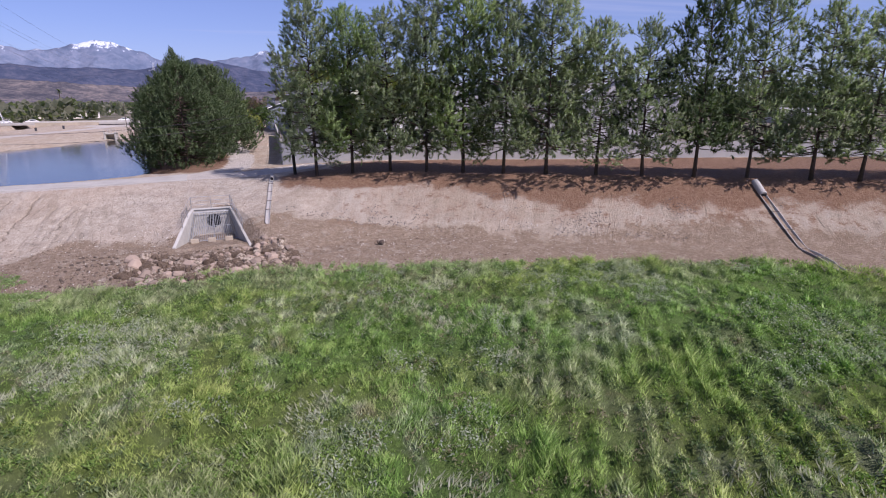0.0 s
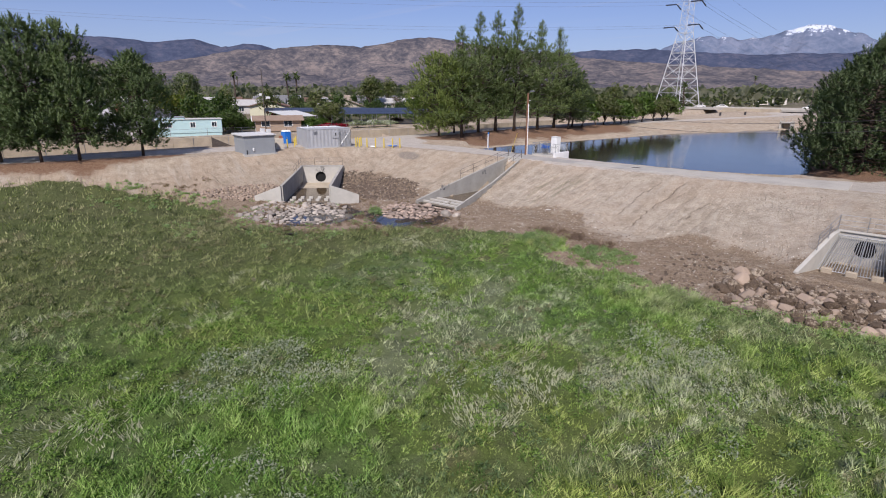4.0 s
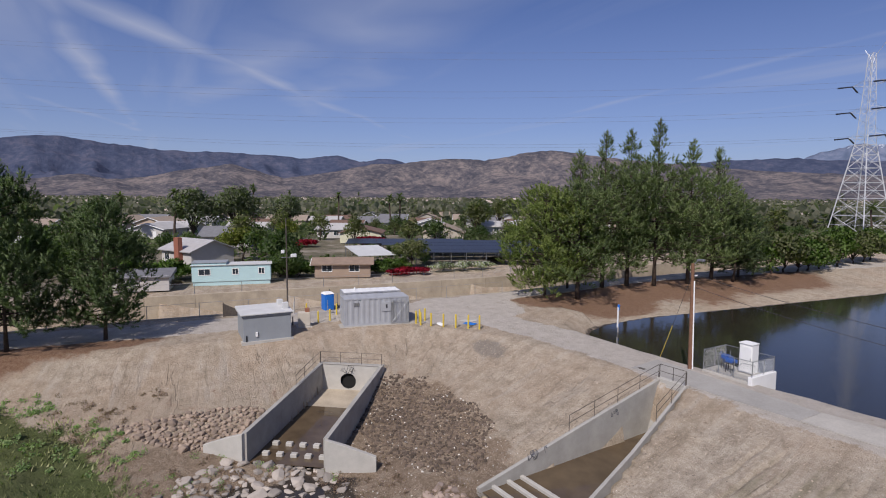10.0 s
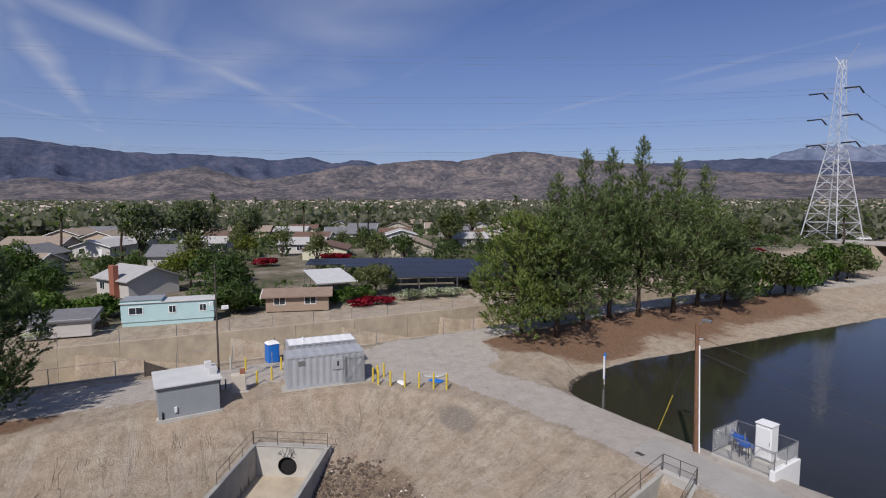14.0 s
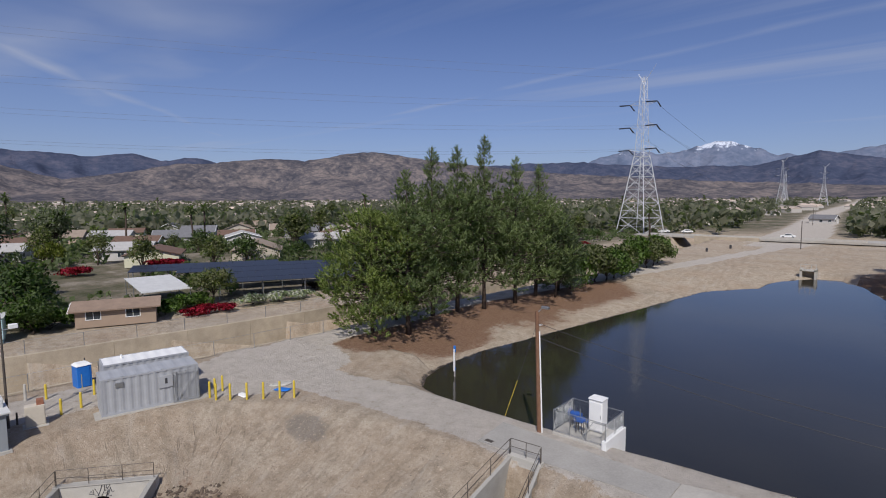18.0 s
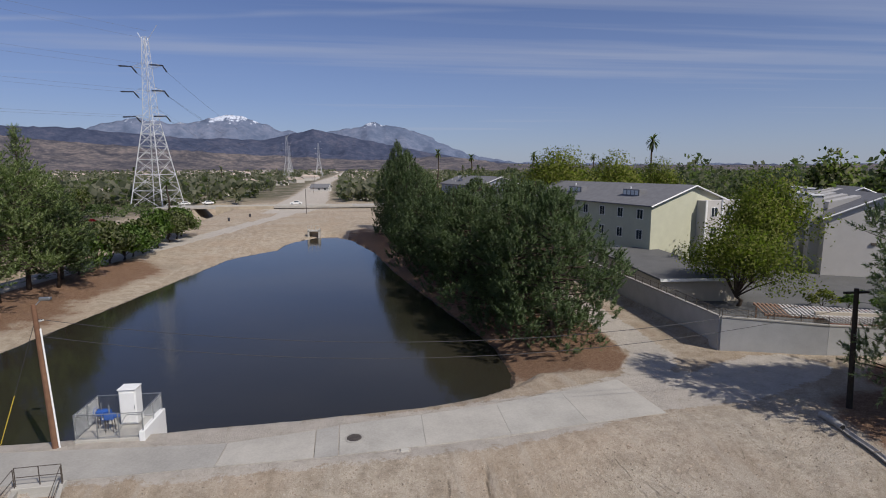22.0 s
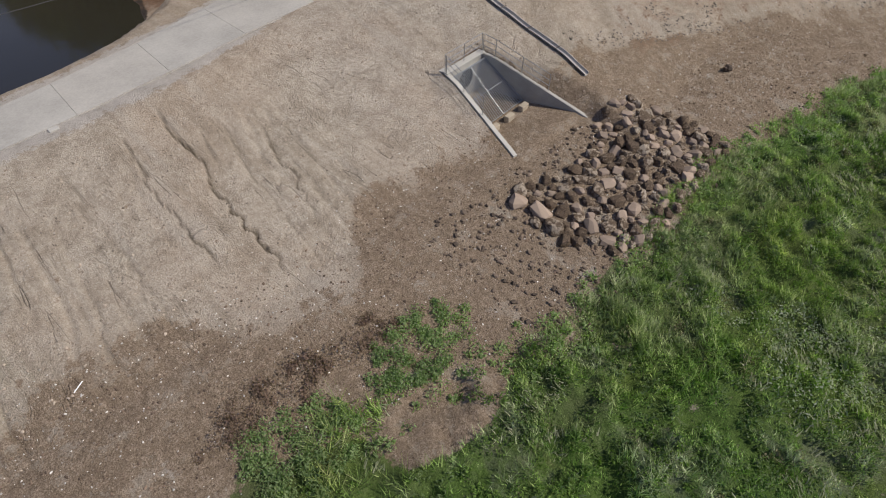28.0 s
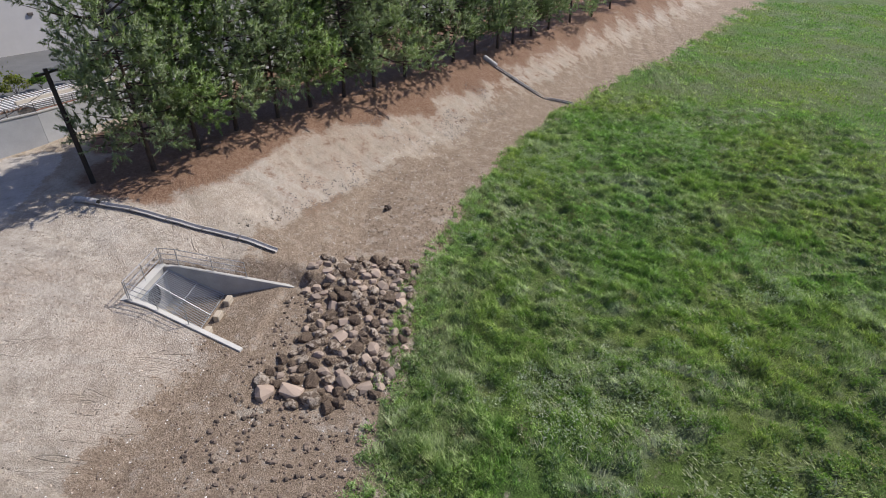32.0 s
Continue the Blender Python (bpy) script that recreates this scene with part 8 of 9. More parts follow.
def east_woods():
    """The wooded suburb that closes the view beyond the apartment blocks."""
    rng = np.random.RandomState(29)
    n, L = 1300, 60
    az, r = np.radians(rng.uniform(-62, -9, n)), 150 + 330 * rng.rand(n)
    x, y = 18 - np.sin(az) * r, -29 + np.cos(az) * r
    s = 1.7 + 3.4 * rng.rand(n) ** 2.2
    d = rng.normal(size=(n, L, 3))
    d /= np.linalg.norm(d, axis=2)[..., None]
    c = np.stack([x, y, height(x, y) + s * rng.uniform(0.9, 2.7, n)], -1)[:, None] + d * s[:, None, None] * np.array([1, 1, 1.25]) * rng.uniform(0.45, 1.0, (n, L, 1))
    u = rng.normal(size=(n, L, 3))
    u /= np.linalg.norm(u, axis=2)[..., None]
    w = np.cross(u, rng.normal(size=(n, L, 3)))
    w /= np.linalg.norm(w, axis=2)[..., None]
    q = s[:, None, None] * rng.uniform(0.13, 0.25, (n, L, 1))
    vs = np.stack([c - u * q, c + w * q * 0.6, c + u * q, c - w * q * 0.6], 2).reshape(-1, 3)
    tagged(new("garden_woods", raw_mesh("garden_woods", vs, np.arange(len(vs)).reshape(-1, 4), leafy("suburb tree leaves", (0.034, 0.048, 0.026), (0.120, 0.130, 0.068)))), "dense suburban trees beyond the apartment blocks", "woods", kind="stuff")


east_woods()

# bridge road, culvert and far headwork at the end of the pond
br = thing("culvert_bridge", pose(-33, 172, 0), "tan concrete road culvert over the flood channel", "bridge")
part("headwall", Geo().box((-8, -1.0, -3.2), (12, 0.2, 1.4), None, 0.05), concrete_old, br)
# flat black panels stand for the shade in the culvert's openings
part("opening", Geo().box((-1.5, -1.06, -3.0), (1.5, -0.98, 0.2)), shade_black, br)
part("opening", Geo().box((3.5, -1.06, -3.0), (6.5, -0.98, 0.2)), shade_black, br)
part("parapet", Geo().box((-12, 0.2, 1.2), (40, 0.6, 1.9), None, 0.03), concrete_pale, br)
part("deck", Geo().box((-30, 0.2, 0.6), (60, 12, 1.2)), slab_pale, br)
for x, y in ((-22, 140), (-24.5, 126)):
    tagged(part("drum", Geo().tube([(x, y, ground_z(x, y) - 0.05), (x, y, ground_z(x, y) + 1.0)], 0.3, 10), wire_mat), "dark steel drum on the gravel road", "drum")
fh = thing("inlet_structure", pose(1.5, 97.5, -0.6), "tan concrete inlet tower with railing at pond end", "inlet")
part("wall", Geo().box((-0.9, -0.4, -1.6), (-0.5, 1.6, 1.4), None, 0.03), concrete_pale, fh)
part("wall", Geo().box((1.5, -0.4, -1.6), (1.9, 1.6, 1.4), None, 0.03), concrete_pale, fh)
part("deck", Geo().box((-0.9, -0.4, 0.9), (1.9, 1.6, 1.15), None, 0.03), concrete_pale, fh)
part("back_wall", Geo().box((-0.5, 1.2, -1.6), (1.5, 1.4, 0.9)), concrete_old, fh)
for x in (-0.8, 0.1, 1.0, 1.8):
    part("post", Geo().tube([(x, -0.3, 1.15), (x, -0.3, 2.3)], 0.05, 6), concrete_pale, fh)
part("rail", Geo().tube([(-0.8, -0.3, 2.25), (1.8, -0.3, 2.25)], 0.05, 6), concrete_pale, fh)
for x, y, h in ((-6.5, 150, 8.0), (-22, 300, 9), (4, 320, 9), (-35, 420, 9), (-2, 240, 8)):
    p_ = thing("street_pole", pose(x, y, ground_z(x, y)), "thin dark pole beside the far levee road", "pole")
    part("shaft", Geo().tube([(0, 0, -0.2), (0, 0, h)], [0.12, 0.09], 8), steel_dark, p_)
    part("lamp_head", Geo().box((-0.1, -0.3, h - 0.15), (0.1, 0.3, h), None, 0.02), steel_grey, p_)


def car(m, mat, label):
    o = thing("car", m, label, "car")
    body = [(-2.2, 0.35), (-2.25, 0.75), (-1.9, 0.9), (-1.3, 0.95), (-0.7, 1.42), (0.9, 1.45), (1.6, 1.0), (2.2, 0.88), (2.25, 0.4)]
    part("body", Geo().prism([(x, -0.85, z) for x, z in body], [(x, 0.85, z) for x, z in body]), mat, o)
    part("window_band", Geo().prism([(x, -0.87, z) for x, z in ((-1.1, 0.98), (-0.62, 1.36), (0.82, 1.38), (1.35, 1.0))], [(x, 0.87, z) for x, z in ((-1.1, 0.98), (-0.62, 1.36), (0.82, 1.38), (1.35, 1.0))]), glass_dark, o)
    for x in (-1.4, 1.4):
        for y in (-0.88, 0.70):
            wheel = part("wheel", Geo().tube([(x, y, 0.33), (x, y + 0.18, 0.33)], 0.33, 14), wire_mat, o)
            part("rim", Geo().tube([(x, y - 0.01, 0.33), (x, y + 0.19, 0.33)], 0.19, 10), steel_grey, wheel)
    return o


c1 = car(pose(-14.5, 182, 1.2, 0, 0, 5), white_paint, "white car on the distant bridge road")
copy_thing(c1, pose(-60, 196, 0.6, 0, 0, 20))
copy_thing(c1, pose(-52, 199, 0.6, 0, 0, 30))


# ---- mountains ----
def hills(name, ctrl, dist, deep, base_z, mat, seed, label, relief=1.0, jag=1.0):
    """A range seen round the valley: ridge heights by bearing (degrees left of north, degrees up)."""
    az = np.arange(ctrl[-1][0], ctrl[0][0], 0.19)
    el = np.interp(az, [c[0] for c in ctrl][::-1], [c[1] for c in ctrl][::-1])
    el = el + jag * (0.06 * wave_noise(az, az * 0 + seed, 0.9, seed) + 0.06 * wave_noise(az, az * 0 + seed, 0.4, seed + 1))
    s = np.concatenate([np.linspace(0, 1, 30), [1.12, 1.3]])
    A, S = np.meshgrid(az, s, indexing="ij")
    R = dist - deep * (1 - S)
    top = np.tan(np.radians(el))[:, None] * dist + 15 - base_z
    X, Y = 18 - np.sin(np.radians(A)) * R, -29 + np.cos(np.radians(A)) * R
    H = top * np.where(S <= 1, np.clip(S, 0, 1) ** 1.25, 1 - (S - 1) * 2.2)
    env = np.clip(S, 0, 1) * np.clip((1.02 - S) * 3, 0, 1)
    warp = 90 * wave_noise(X, Y, 420, seed + 2)
    gully = np.abs(wave_noise(X + warp, Y + warp, 330, seed + 3)) * 1.0 + 0.55 * np.abs(wave_noise(X + warp, Y, 150, seed + 4)) + 0.28 * np.abs(wave_noise(X, Y, 70, seed + 5))
    H = H - relief * env * top * 0.42 * gully
    Z = base_z + np.maximum(H, -25)
    n, k = A.shape
    idx = np.arange(n * k).reshape(n, k)
    q = np.stack([idx[:-1, :-1], idx[:-1, 1:], idx[1:, 1:], idx[1:, :-1]], -1).reshape(-1, 4)
    me = raw_mesh(name, np.stack([X, Y, Z], -1).reshape(-1, 3), q, mat)
    me.polygons.foreach_set("use_smooth", np.ones(len(q), bool))
    tagged(new(name, me), label, "mountains", kind="structure")


def rock_slope(name, dark, mid, pale, scale=0.012, snow=None):
    def build(N):
        v = coords(N)
        a, b = N.noise(scale, 8, 0.68, v), N.noise(scale * 5, 6, 0.7, v)
        f = N.math("ADD", N.math("MULTIPLY", a, 0.5), N.math("MULTIPLY", b, 0.5))
        c = N.ramp(f, (0.42, dark), (0.5, mid), (0.60, pale))
        if snow:
            z = N.n("ShaderNodeSeparateXYZ", {0: N.n("ShaderNodeNewGeometry").outputs["Position"]}).outputs[2]
            k = N.math("ADD", N.math("MULTIPLY", z, 0.01), N.math("MULTIPLY", N.noise(1.0, 7, 0.75, coords(N, (0.02, 0.02, 0.006))), 4.2))
            c = N.mix(N.ramp(N.math("SUBTRACT", k, snow), (0.0, 0.0), (0.25, 1.0)), c, (0.62, 0.67, 0.77))
        return c, N.bump(b, 0.6, 18.0)

    return material(name, build, 0.95, 0, 0.1)


# distance haze is mixed into these rock colours as a blue tint
near_rock = rock_slope("dry brush hillside with painted haze", (0.062, 0.062, 0.078), (0.118, 0.108, 0.116), (0.23, 0.192, 0.178), 0.008)
mid_rock = rock_slope("mountainside with blue haze painted in", (0.044, 0.056, 0.098), (0.060, 0.073, 0.120), (0.098, 0.102, 0.145), 0.006)
far_rock = rock_slope("snow dusted far mountain with painted haze", (0.10, 0.13, 0.20), (0.13, 0.16, 0.235), (0.18, 0.205, 0.28), 0.004, 5.95)
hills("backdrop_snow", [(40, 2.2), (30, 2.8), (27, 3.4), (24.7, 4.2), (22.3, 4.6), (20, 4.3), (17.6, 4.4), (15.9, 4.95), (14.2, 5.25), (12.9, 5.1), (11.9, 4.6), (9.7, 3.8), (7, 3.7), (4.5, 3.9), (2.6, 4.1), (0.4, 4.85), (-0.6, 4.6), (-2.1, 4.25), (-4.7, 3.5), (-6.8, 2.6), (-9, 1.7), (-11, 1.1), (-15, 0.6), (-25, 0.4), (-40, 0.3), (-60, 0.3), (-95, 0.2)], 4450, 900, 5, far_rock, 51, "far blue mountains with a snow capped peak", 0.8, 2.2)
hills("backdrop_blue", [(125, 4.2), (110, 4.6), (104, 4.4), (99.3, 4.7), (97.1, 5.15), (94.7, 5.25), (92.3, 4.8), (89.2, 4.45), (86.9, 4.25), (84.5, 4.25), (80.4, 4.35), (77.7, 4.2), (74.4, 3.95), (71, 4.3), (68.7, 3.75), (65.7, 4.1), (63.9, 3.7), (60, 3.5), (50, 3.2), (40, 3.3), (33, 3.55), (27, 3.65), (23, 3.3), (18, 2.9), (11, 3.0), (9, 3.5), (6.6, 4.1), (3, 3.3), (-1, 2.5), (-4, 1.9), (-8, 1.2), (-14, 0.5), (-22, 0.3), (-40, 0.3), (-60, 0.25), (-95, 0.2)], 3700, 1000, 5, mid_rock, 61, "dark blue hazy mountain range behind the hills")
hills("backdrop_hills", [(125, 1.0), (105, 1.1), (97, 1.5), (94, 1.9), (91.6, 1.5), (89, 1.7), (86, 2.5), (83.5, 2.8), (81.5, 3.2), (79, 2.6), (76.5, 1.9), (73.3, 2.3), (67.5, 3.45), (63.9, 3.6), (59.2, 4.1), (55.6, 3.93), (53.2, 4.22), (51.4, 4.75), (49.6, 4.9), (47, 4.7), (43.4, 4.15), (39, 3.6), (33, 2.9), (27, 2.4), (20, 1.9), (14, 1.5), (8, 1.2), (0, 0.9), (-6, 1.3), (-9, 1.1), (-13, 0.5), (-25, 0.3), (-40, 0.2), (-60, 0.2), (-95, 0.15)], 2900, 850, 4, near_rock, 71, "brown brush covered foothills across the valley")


# ---- riprap and loose stones ----
def inside(poly, x, y):
    return seg_dist(np.array([x]), np.array([y]), poly, True)[0] > 0


def stone_field(name, poly, n, size, mat, label, seed, piece="stone", lift=0.2, flat=0.7):
    """Countable stones, each an object, on shared meshes."""
    rng = random.Random(seed)
    cx, cy = sum(p[0] for p in poly) / len(poly), sum(p[1] for p in poly) / len(poly)
    o = thing(name, pose(cx, cy, ground_z(cx, cy)), label, "stones")
    z0 = ground_z(cx, cy)
    shapes = []
    for k in range(9):
        me = Geo().stone(rng, flat).mesh(piece)
        me.materials.append(mat[k % len(mat)] if isinstance(mat, tuple) else mat)
        shapes.append(me)
    xs, ys = [p[0] for p in poly], [p[1] for p in poly]
    done, spots = 0, []
    for _ in range(n * 30):
        if done >= n:
            break
        x, y = rng.uniform(min(xs), max(xs)), rng.uniform(min(ys), max(ys))
        s = rng.uniform(*size) * (1.35 if rng.random() < 0.12 else 1.0)
        if not inside(poly, x, y) or any((x - a) ** 2 + (y - b) ** 2 < (0.8 * (s + c)) ** 2 for a, b, c in spots):
            continue
        spots.append((x, y, s))
        ob = part(piece, rng.choice(shapes), None, o)
        ob.matrix_basis = pose(x - cx, y - cy, ground_z(x, y) - z0 + s * lift, rng.uniform(-20, 20), rng.uniform(-20, 20), rng.uniform(0, 360)) @ Matrix.Diagonal((s, s, s, 1))
        done += 1


stone_field("riprap_apron", [(32.6, -18.2), (33.8, -17.4), (36.4, -18.7), (39.4, -17.9), (41.2, -16.9), (43.4, -17.4), (44.6, -20.0), (44.4, -23.4), (41.0, -23.4), (37.0, -24.0), (34.0, -23.4), (32.4, -20.9)], 185, (0.21, 0.43), (stone_brown, stone_brown, stone_rust), "muddy brown and reddish riprap stones below the culvert outfall", 1, lift=0.10, flat=0.85)
stone_field("riprap_apron", [(-9.4, -31.0), (-6.4, -25.4), (-3.4, -24.9), (0.2, -27.8), (1.0, -31.0), (-2.0, -34.6), (-6.4, -35.4)], 235, (0.15, 0.47), stone_pale, "pale grey riprap stones in the seep below outfall", 2, lift=0.04, flat=0.5)
stone_field("riprap_apron", [(1.2, -19.9), (-0.6, -20.4), (0.0, -23.6), (3.0, -24.6), (5.6, -22.8), (7.6, -19.4), (6.4, -18.9)], 190, (0.14, 0.40), stone_warm, "pale reddish riprap stones at the spillway end", 3, lift=0.05, flat=0.5)
stone_field("riprap_bank", [(-15.8, -36.6), (-15.6, -32.4), (-14.9, -28.6), (-13.9, -26.8), (-11.6, -28.4), (-10.9, -30.8), (-11.4, -32.6), (-13.0, -34.4)], 290, (0.14, 0.29), stone_rust, "reddish broken riprap stones on the bank", 4)
stone_field("boulder_group", [(6.2, -20.2), (7.8, -19.2), (8.2, -20.6), (6.8, -21.2)], 2, (0.38, 0.5), stone_pale, "large pale boulders beside the spillway sill", 5)


def loose(name, spots, size, mat, label, seed, flat=0.6):
    """Small bits without number, in one mesh."""
    rng, g = random.Random(seed), Geo()
    arr = np.array(spots)
    z = height(arr[:, 0], arr[:, 1])
    for (x, y), zz in zip(spots, z):
        s = rng.uniform(*size)
        g.rock((x, y, float(zz) + s * 0.2), s, rng, flat)
    tagged(part(name, g, mat), label, "stones", kind="stuff")


def sprinkle(n, box, test, seed):
    rng = np.random.RandomState(seed)
    x, y = rng.uniform(box[0], box[2], n * 8), rng.uniform(box[1], box[3], n * 8)
    ok = test(x, y)
    return list(zip(x[ok][:n].tolist(), y[ok][:n].tolist()))


D_ = lambda x, y: seg_dist(x, y, CREST, True)
G_ = lambda x, y: seg_dist(x, y, GRASS, True)
DRY = lambda x, y: np.all([seg_dist(x, y, c[0], True) < -0.2 for c in CUTS] + [seg_dist(x, y, WEIR, True) < -0.2], axis=0)
loose("dark_clods", sprinkle(2600, (-18, -25, 0, -10), lambda x, y: (np.hypot((x + 7.8) / 6.8, (y + 18.4) / 4.3) + 0.22 * wave_noise(x, y, 2.2, 96) + 0.12 * wave_noise(x, y, 0.7, 97) < 0.98) & DRY(x, y), 1), (0.05, 0.17), clod_mat, "dark broken clods heaped between the outfalls", 1)
loose("dark_clods", sprinkle(520, (28, -28, 46, -14), lambda x, y: (G_(x, y) < 1.0) & (G_(x, y) > -7) & DRY(x, y) & (np.hypot(x - 33, y + 22) < 9), 2), (0.06, 0.17), clod_mat, "dark soil clods beside the riprap", 2)
loose("pale_litter", sprinkle(2400, (-8, -28, 70, -10), lambda x, y: (D_(x, y) > slope_width(x) - 2.5) & (G_(x, y) < 0.5) & DRY(x, y), 3), (0.015, 0.052), litter_white, "pale shell and litter bits on the brown soil", 3)
loose("pale_litter", sprinkle(120, (-16, -23, -1, -11), lambda x, y: (np.hypot((x + 7.8) / 6.8, (y + 18.4) / 4.3) < 1) & DRY(x, y), 4), (0.04, 0.11), litter_white, "pale litter bits on the dark clod heap", 4)
loose("slope_pebbles", sprinkle(4000, (-26, -20, 44, -2), lambda x, y: (D_(x, y) > 0.8) & (D_(x, y) < slope_width(x)) & DRY(x, y), 5), (0.02, 0.075), varied("sandy pebbles", (0.36, 0.30, 0.24), 0.9, 0.5), "loose sandy pebbles on the dam face", 5)
loose("dark_slope_stones", sprinkle(1900, (44, -30, 84, -8), lambda x, y: (D_(x, y) > 2.5) & (D_(x, y) < 8.0) & (wave_noise(x, y, 4.5, 77) + 0.4 * wave_noise(x, y, 1.2, 78) > 0.42), 6), (0.03, 0.085), varied("dark slope stones", (0.17, 0.148, 0.132), 0.95, 0.4), "dark stones scattered over the tree bank slope", 6)
loose("mulch_chips", sprinkle(2600, (6, -26, 60, -12), lambda x, y: (D_(x, y) > slope_width(x) - 1.2) & (G_(x, y) < 0.3) & DRY(x, y), 7), (0.025, 0.08), varied("brown mulch chips", (0.16, 0.115, 0.085), 0.95, 0.5), "brown mulch chips along the toe of slope", 7)
tagged(part("stump", Geo().rock((51.2, -19.6, ground_z(51.2, -19.6) + 0.2), 0.28, random.Random(3), 0.9).rock((50.9, -19.5, ground_z(50.9, -19.5) + 0.2), 0.2, random.Random(4), 1.0), clod_mat), "dark weathered stump on the brown bank", "stump")
tube_ = Geo().tube([(13.8, -13.9, ground_z(13.8, -13.9) + 0.03), (14.2, -13.7, ground_z(14.2, -13.7) + 0.03)], 0.022, 8)
tagged(part("plastic_tube", tube_, white_paint), "short pale plastic tube lying on the soil", "litter")


# ---- grass and weeds ----
def blades(name, x, y, n_each, tall, wide, mat, label, seed, lean=0.5, spread=0.12, comb=0.9):
    rng = np.random.RandomState(seed)
    x, y = np.repeat(x, n_each), np.repeat(y, n_each)
    tall = np.repeat(tall, n_each) * rng.uniform(0.55, 1.2, len(x))
    x, y = x + rng.normal(size=len(x)) * spread, y + rng.normal(size=len(x)) * spread
    z = height(x, y) - 0.02
    a = rng.uniform(0, 2 * math.pi, len(x))
    s = np.stack([np.cos(a), np.sin(a), 0 * a], -1) * (wide * rng.uniform(0.6, 1.4, len(x)))[:, None]
    b = 4.5 * wave_noise(x, y, 3.5, 99) + rng.normal(size=len(x)) * comb
    tip = np.stack([np.cos(b) * lean * tall + 0.15 * tall, np.sin(b) * lean * tall + 0.1 * tall, tall], -1)
    p = np.stack([x, y, z], -1)
    vs = np.stack([p - s, p + s, p + tip], 1).reshape(-1, 3)
    me = raw_mesh(name, vs, np.arange(len(vs)).reshape(-1, 3), mat)
    # each blade lies with the tussock that it grows from
    e = 0.12
    sx, sy = (height(x + e, y) - z - 0.02) / e, (height(x, y + e) - z - 0.02) / e
    lie = np.stack([-2.2 * sx, -2.2 * sy, np.ones_like(sx)], -1) + rng.normal(size=(len(x), 3)) * 0.15
    lie = np.repeat(lie / np.linalg.norm(lie, axis=1)[:, None], 3, 0).astype(np.float32)
    me.attributes.new("lie", "FLOAT_VECTOR", "POINT").data.foreach_set("vector", lie.ravel())
    tagged(new(name, me), label, "grass", kind="stuff")


rs = np.random.RandomState(4)


def field(n, box, dens):
    x, y = rs.uniform(box[0], box[2], n), rs.uniform(box[1], box[3], n)
    g = G_(x, y) + 0.8 * wave_noise(x, y, 3.0, 81)
    wet = np.minimum(np.hypot((x + 2.2) / 4.4, (y + 29.5) / 4.8), np.hypot((x - 4.8) / 4.0, (y + 23.5) / 4.1))
    bare = np.hypot((x - 23.2) / 3.2, (y + 23.2) / 1.5)
    ok = (g > 0.1) & (wet > 1.05) & (bare > 1) & (rs.rand(n) < dens(x, y))
    return x[ok], y[ok]


def tuft(x, y):
    """Patchy growth with mown swaths that run across the field."""
    return np.clip(0.62 + 0.38 * wave_noise(x, y, 5.0, 83) + 0.25 * wave_noise(x, y, 1.5, 84) + 0.25 * mown(x, y), 0.62, 1)


core = lambda x, y: ease(x, 22, 30) * (1 - ease(x, 70, 86)) * ease(y, -62, -54)
x, y = field(300000, (-10, -64, 86, -18), lambda x, y: np.clip(tuft(x, y) * (0.35 + 0.65 * core(x, y)), 0, 1) * np.clip(0.75 + 0.7 * wave_noise(x, y, 0.75, 88), 0.3, 1))
clumpy = np.clip(0.5 + 0.9 * wave_noise(x, y, 0.8, 37), 0, 1)
t_ = (0.17 + 0.17 * np.clip(wave_noise(x, y, 4.0, 85) + 0.4, 0, 1.3) + 0.16 * ease(-G_(x, y), -6.0, 0.0)) * (0.40 + 1.15 * clumpy)
t_ *= 1 + 0.35 * mown(x, y)
blades("grass", x, y, 6, t_, 0.017, grass_mat, "uneven green and straw field grass", 1, 0.7, 0.08, 2.0)
x, y = field(110000, (-30, -120, 175, -20), lambda x, y: ease(np.hypot(x - 38, y + 42), 26, 44) * tuft(x, y))
blades("grass", x, y, 3, 0.3 * (1 + 0.55 * mown(x, y)), 0.055, grass_mat, "field grass towards the far end", 2, 0.5, 0.3)
# pale straw colour includes the sheen that flattened grass shows
straw = leafy("grey straw", (0.17, 0.185, 0.11), (0.33, 0.35, 0.24))
x, y = field(60000, (10, -70, 86, -20), lambda x, y: ease(wave_noise(x, y, 3.2, 86) + 0.5 * wave_noise(x, y, 1.1, 87), 0.35, 0.75))
blades("dry_grass", x, y, 4, 0.22 + 0 * x, 0.034, straw, "pale dry grass patches lying flat, sheen painted in", 3, 1.1)


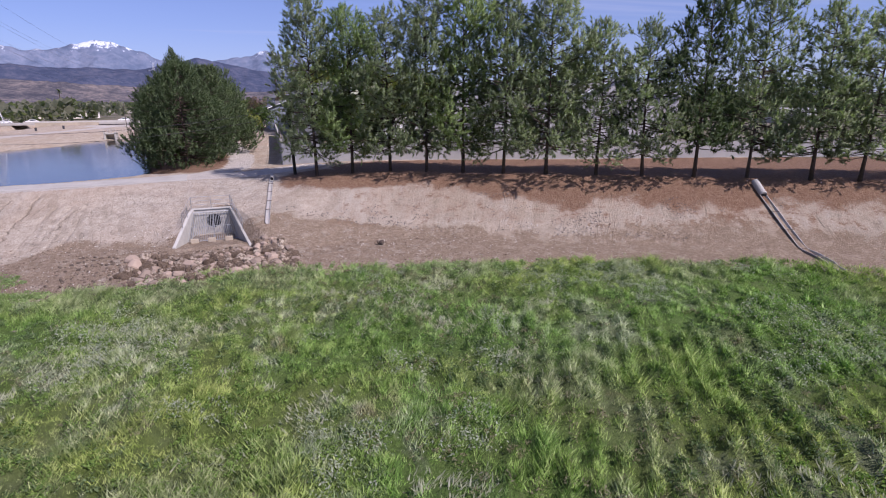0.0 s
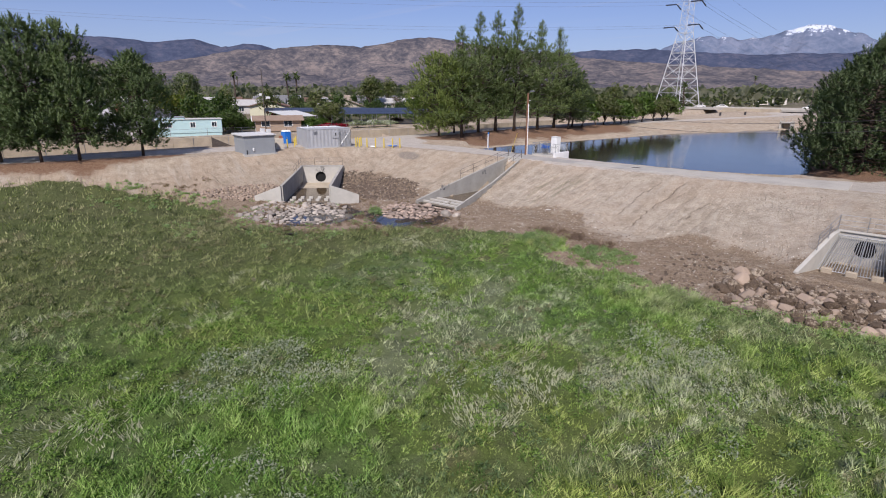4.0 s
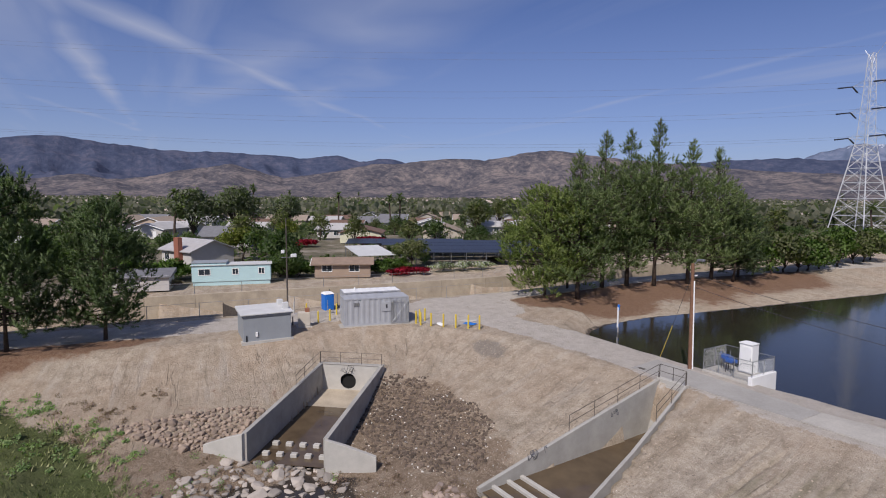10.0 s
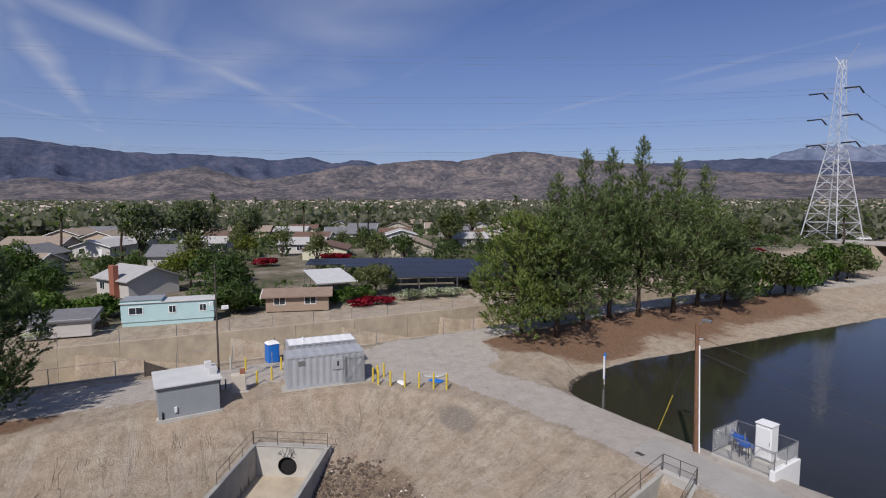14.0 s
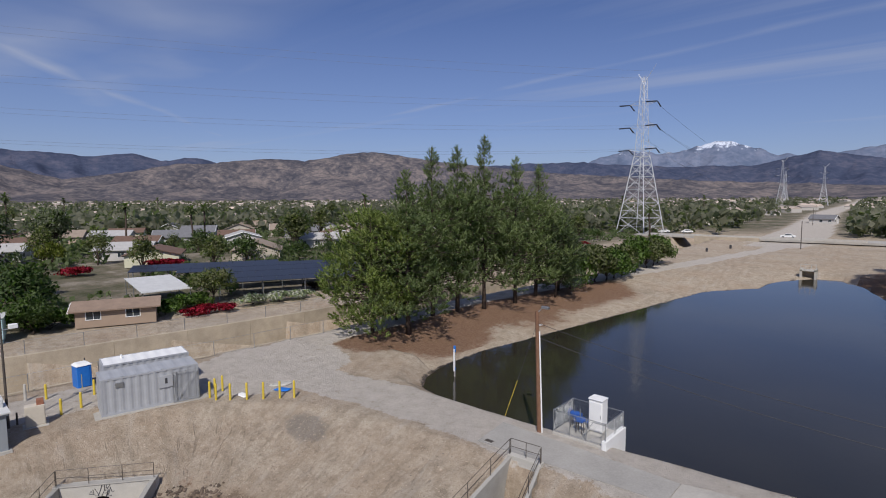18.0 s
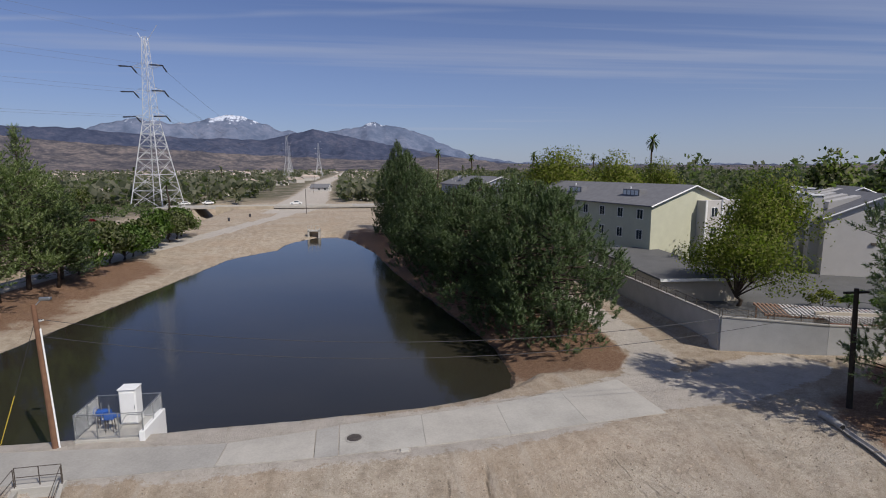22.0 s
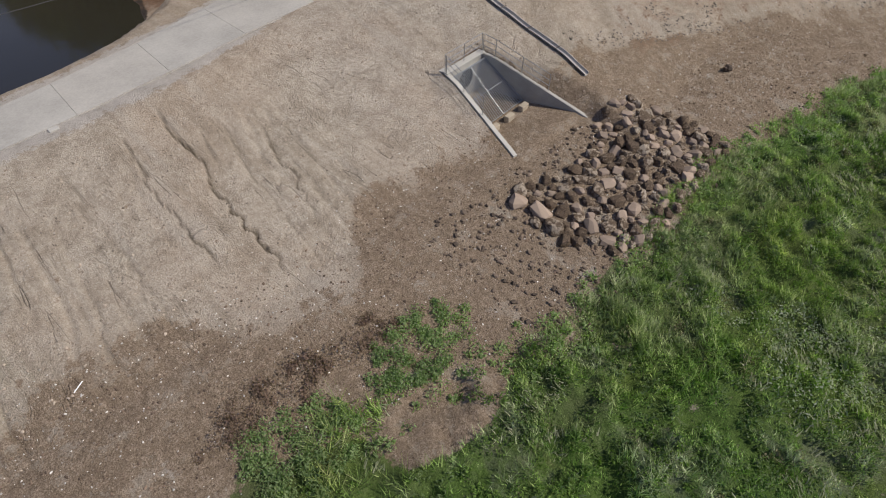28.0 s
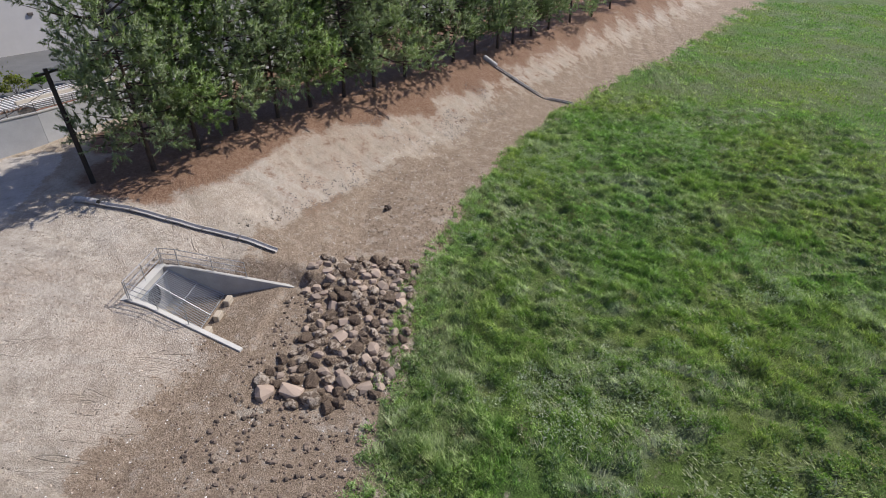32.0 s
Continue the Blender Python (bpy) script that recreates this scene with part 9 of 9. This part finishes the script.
def weeds(name, spots, mat, label, seed, r=0.35, n=46, leaf=0.09):
    rng = np.random.RandomState(seed)
    arr = np.array(spots)
    z = height(arr[:, 0], arr[:, 1])
    co, fa = [], []
    for (x, y), zz in zip(spots, z):
        k = r * rng.uniform(0.55, 1.4)
        d = rng.normal(size=(n, 3))
        d[:, 2] = np.abs(d[:, 2]) * 0.8
        d /= np.linalg.norm(d, axis=1)[:, None]
        p = np.array([x, y, zz]) + d * k * rng.uniform(0.3, 1.0, (n, 1))
        u = rng.normal(size=(n, 3))
        u /= np.linalg.norm(u, axis=1)[:, None]
        w = np.cross(u, rng.normal(size=(n, 3)))
        w /= np.linalg.norm(w, axis=1)[:, None] + 1e-9
        s = leaf * rng.uniform(0.6, 1.4, (n, 1))
        i = sum(len(c) for c in co)
        co.append(np.stack([p - u * s, p + w * s * 0.45, p + u * s, p - w * s * 0.45], 1).reshape(-1, 3))
        fa.append(np.arange(i, i + 4 * n).reshape(-1, 4))
    tagged(new(name, leaf_mesh(name, co, fa, mat)), label, "weeds", kind="stuff")


ell = lambda cx, cy, rx, ry: (lambda x, y: np.hypot((x - cx) / rx, (y - cy) / ry) + 0.35 * wave_noise(x, y, 1.6, 91) < 1)
weeds("weeds", sprinkle(70, (14, -24, 24, -17), ell(19.0, -21.0, 2.4, 1.6), 11) + sprinkle(60, (19, -23, 28, -18), ell(24.0, -20.6, 2.6, 1.3), 12), weed_mat, "leafy green weeds on the damp toe", 1, 0.38, 130, 0.055)
weeds("dry_weeds", sprinkle(46, (14, -22, 24, -16), ell(18.6, -18.8, 2.6, 0.9), 13) + sprinkle(24, (19, -21, 28, -17), ell(22.4, -18.9, 2.2, 0.7), 14), weed_brown, "brown dried weeds along the toe", 2, 0.4, 70, 0.05)
weeds("weeds", sprinkle(130, (-22, -46, 10, -30), lambda x, y: (G_(x, y) > -1.2) & (G_(x, y) < 6) & (wave_noise(x, y, 3.0, 92) > 0.0), 15), weed_mat, "low green weeds round the seep", 3, 0.36, 40)
weeds("dry_weeds", sprinkle(150, (-22, -40, 12, -20), lambda x, y: (G_(x, y) < 1.5) & (G_(x, y) > -5) & DRY(x, y) & (wave_noise(x, y, 2.4, 93) > 0.05), 16), weed_brown, "brown dried weeds round the seep", 4, 0.3, 34, 0.06)
weeds("weeds", sprinkle(16, (-2, -26, 4, -21), ell(0.6, -24.4, 0.9, 0.9), 17), weed_mat, "bushy green weed between the stone aprons", 5, 0.5, 90, 0.1)
forb_mats = (leafy("fresh forb leaves", (0.060, 0.125, 0.022), (0.175, 0.275, 0.062), 0.6, None, 0.35), leafy("mid green forb leaves", (0.055, 0.100, 0.034), (0.165, 0.225, 0.088), 0.6, None, 0.35), leafy("olive forb leaves", (0.085, 0.095, 0.042), (0.205, 0.205, 0.105), 0.6, None, 0.35))
# leafy meadow plants, thick over the whole near field, in drifts of three greens
def drift(lo, hi):
    """Where one of the greens prevails."""
    return lambda x, y: (G_(x, y) + 0.8 * wave_noise(x, y, 3.0, 81) > 0.15) & (np.hypot((x - 23.2) / 3.4, (y + 23.2) / 1.6) > 1) & (np.minimum(np.hypot((x + 2.2) / 4.4, (y + 29.5) / 4.8), np.hypot((x - 4.8) / 4.0, (y + 23.5) / 4.1)) > 1.1) & (lambda q: (q > lo) & (q < hi))(wave_noise(x, y, 6.0, 111) + 0.7 * wave_noise(x, y, 1.9, 112) + 0.5 * wave_noise(x, y, 0.7, 113)) & (wave_noise(x, y, 0.8, 37) + 0.8 * mown(x, y) > -0.25)


weeds("meadow_plants", sprinkle(3600, (14, -62, 80, -21), drift(0.12, 9), 31), forb_mats[0], "bright green leafy meadow plants", 31, 0.30, 30, 0.062)
weeds("meadow_plants", sprinkle(3600, (14, -62, 80, -21), drift(-0.42, 0.2), 32), forb_mats[1], "mid green leafy meadow plants", 32, 0.28, 30, 0.058)
weeds("meadow_plants", sprinkle(1700, (-8, -62, 80, -21), drift(-9, -0.38), 33), forb_mats[2], "olive and dry leafy meadow plants", 33, 0.26, 30, 0.055)
# silvery leaf colour carries the sheen of lodged, backlit grass
grey_weed = leafy("weeds with painted silvery sheen", (0.150, 0.178, 0.112), (0.285, 0.318, 0.225))
weeds("silver_weeds", sprinkle(1500, (20, -62, 76, -23), lambda x, y: (G_(x, y) > 0.8) & (wave_noise(x, y, 5.0, 94) + 0.5 * wave_noise(x, y, 1.7, 95) > 0.42), 18), grey_weed, "weed patches in the field grass painted with silvery sheen", 6, 0.5, 30, 0.06)
weeds("weeds", sprinkle(700, (20, -62, 76, -23), lambda x, y: (G_(x, y) > 0.8) & (wave_noise(x, y, 4.0, 104) + 0.6 * wave_noise(x, y, 1.3, 105) > 0.45), 28), leaf_green, "dark green leafy clumps in the field grass", 16, 0.32, 40, 0.06)
weeds("weeds", sprinkle(300, (20, -28, 90, -22), lambda x, y: (G_(x, y) > -0.6) & (G_(x, y) < 2.0), 19), weed_mat, "tall green weeds along the field edge", 7, 0.34, 40, 0.07)
weeds("dry_weeds", sprinkle(260, (-14, -38, 14, -19), lambda x, y: (np.minimum(np.hypot((x + 2.6) / 4.6, (y + 29.6) / 4.6), np.hypot((x - 4.8) / 3.9, (y + 23.6) / 3.9)) > 0.8) & (np.minimum(np.hypot((x + 2.6) / 4.6, (y + 29.6) / 4.6), np.hypot((x - 4.8) / 3.9, (y + 23.6) / 3.9)) < 1.7) & DRY(x, y), 20), weed_brown, "brown rank growth at the puddle edges", 8, 0.32, 40, 0.055)
weeds("weeds", sprinkle(110, (-14, -38, 14, -21), lambda x, y: (np.minimum(np.hypot((x + 2.6) / 4.6, (y + 29.6) / 4.6), np.hypot((x - 4.8) / 3.9, (y + 23.6) / 3.9)) > 0.9) & (np.minimum(np.hypot((x + 2.6) / 4.6, (y + 29.6) / 4.6), np.hypot((x - 4.8) / 3.9, (y + 23.6) / 3.9)) < 1.8) & (y < -25) & DRY(x, y), 21), weed_mat, "green rank growth at the puddle edges", 9, 0.3, 40, 0.06)
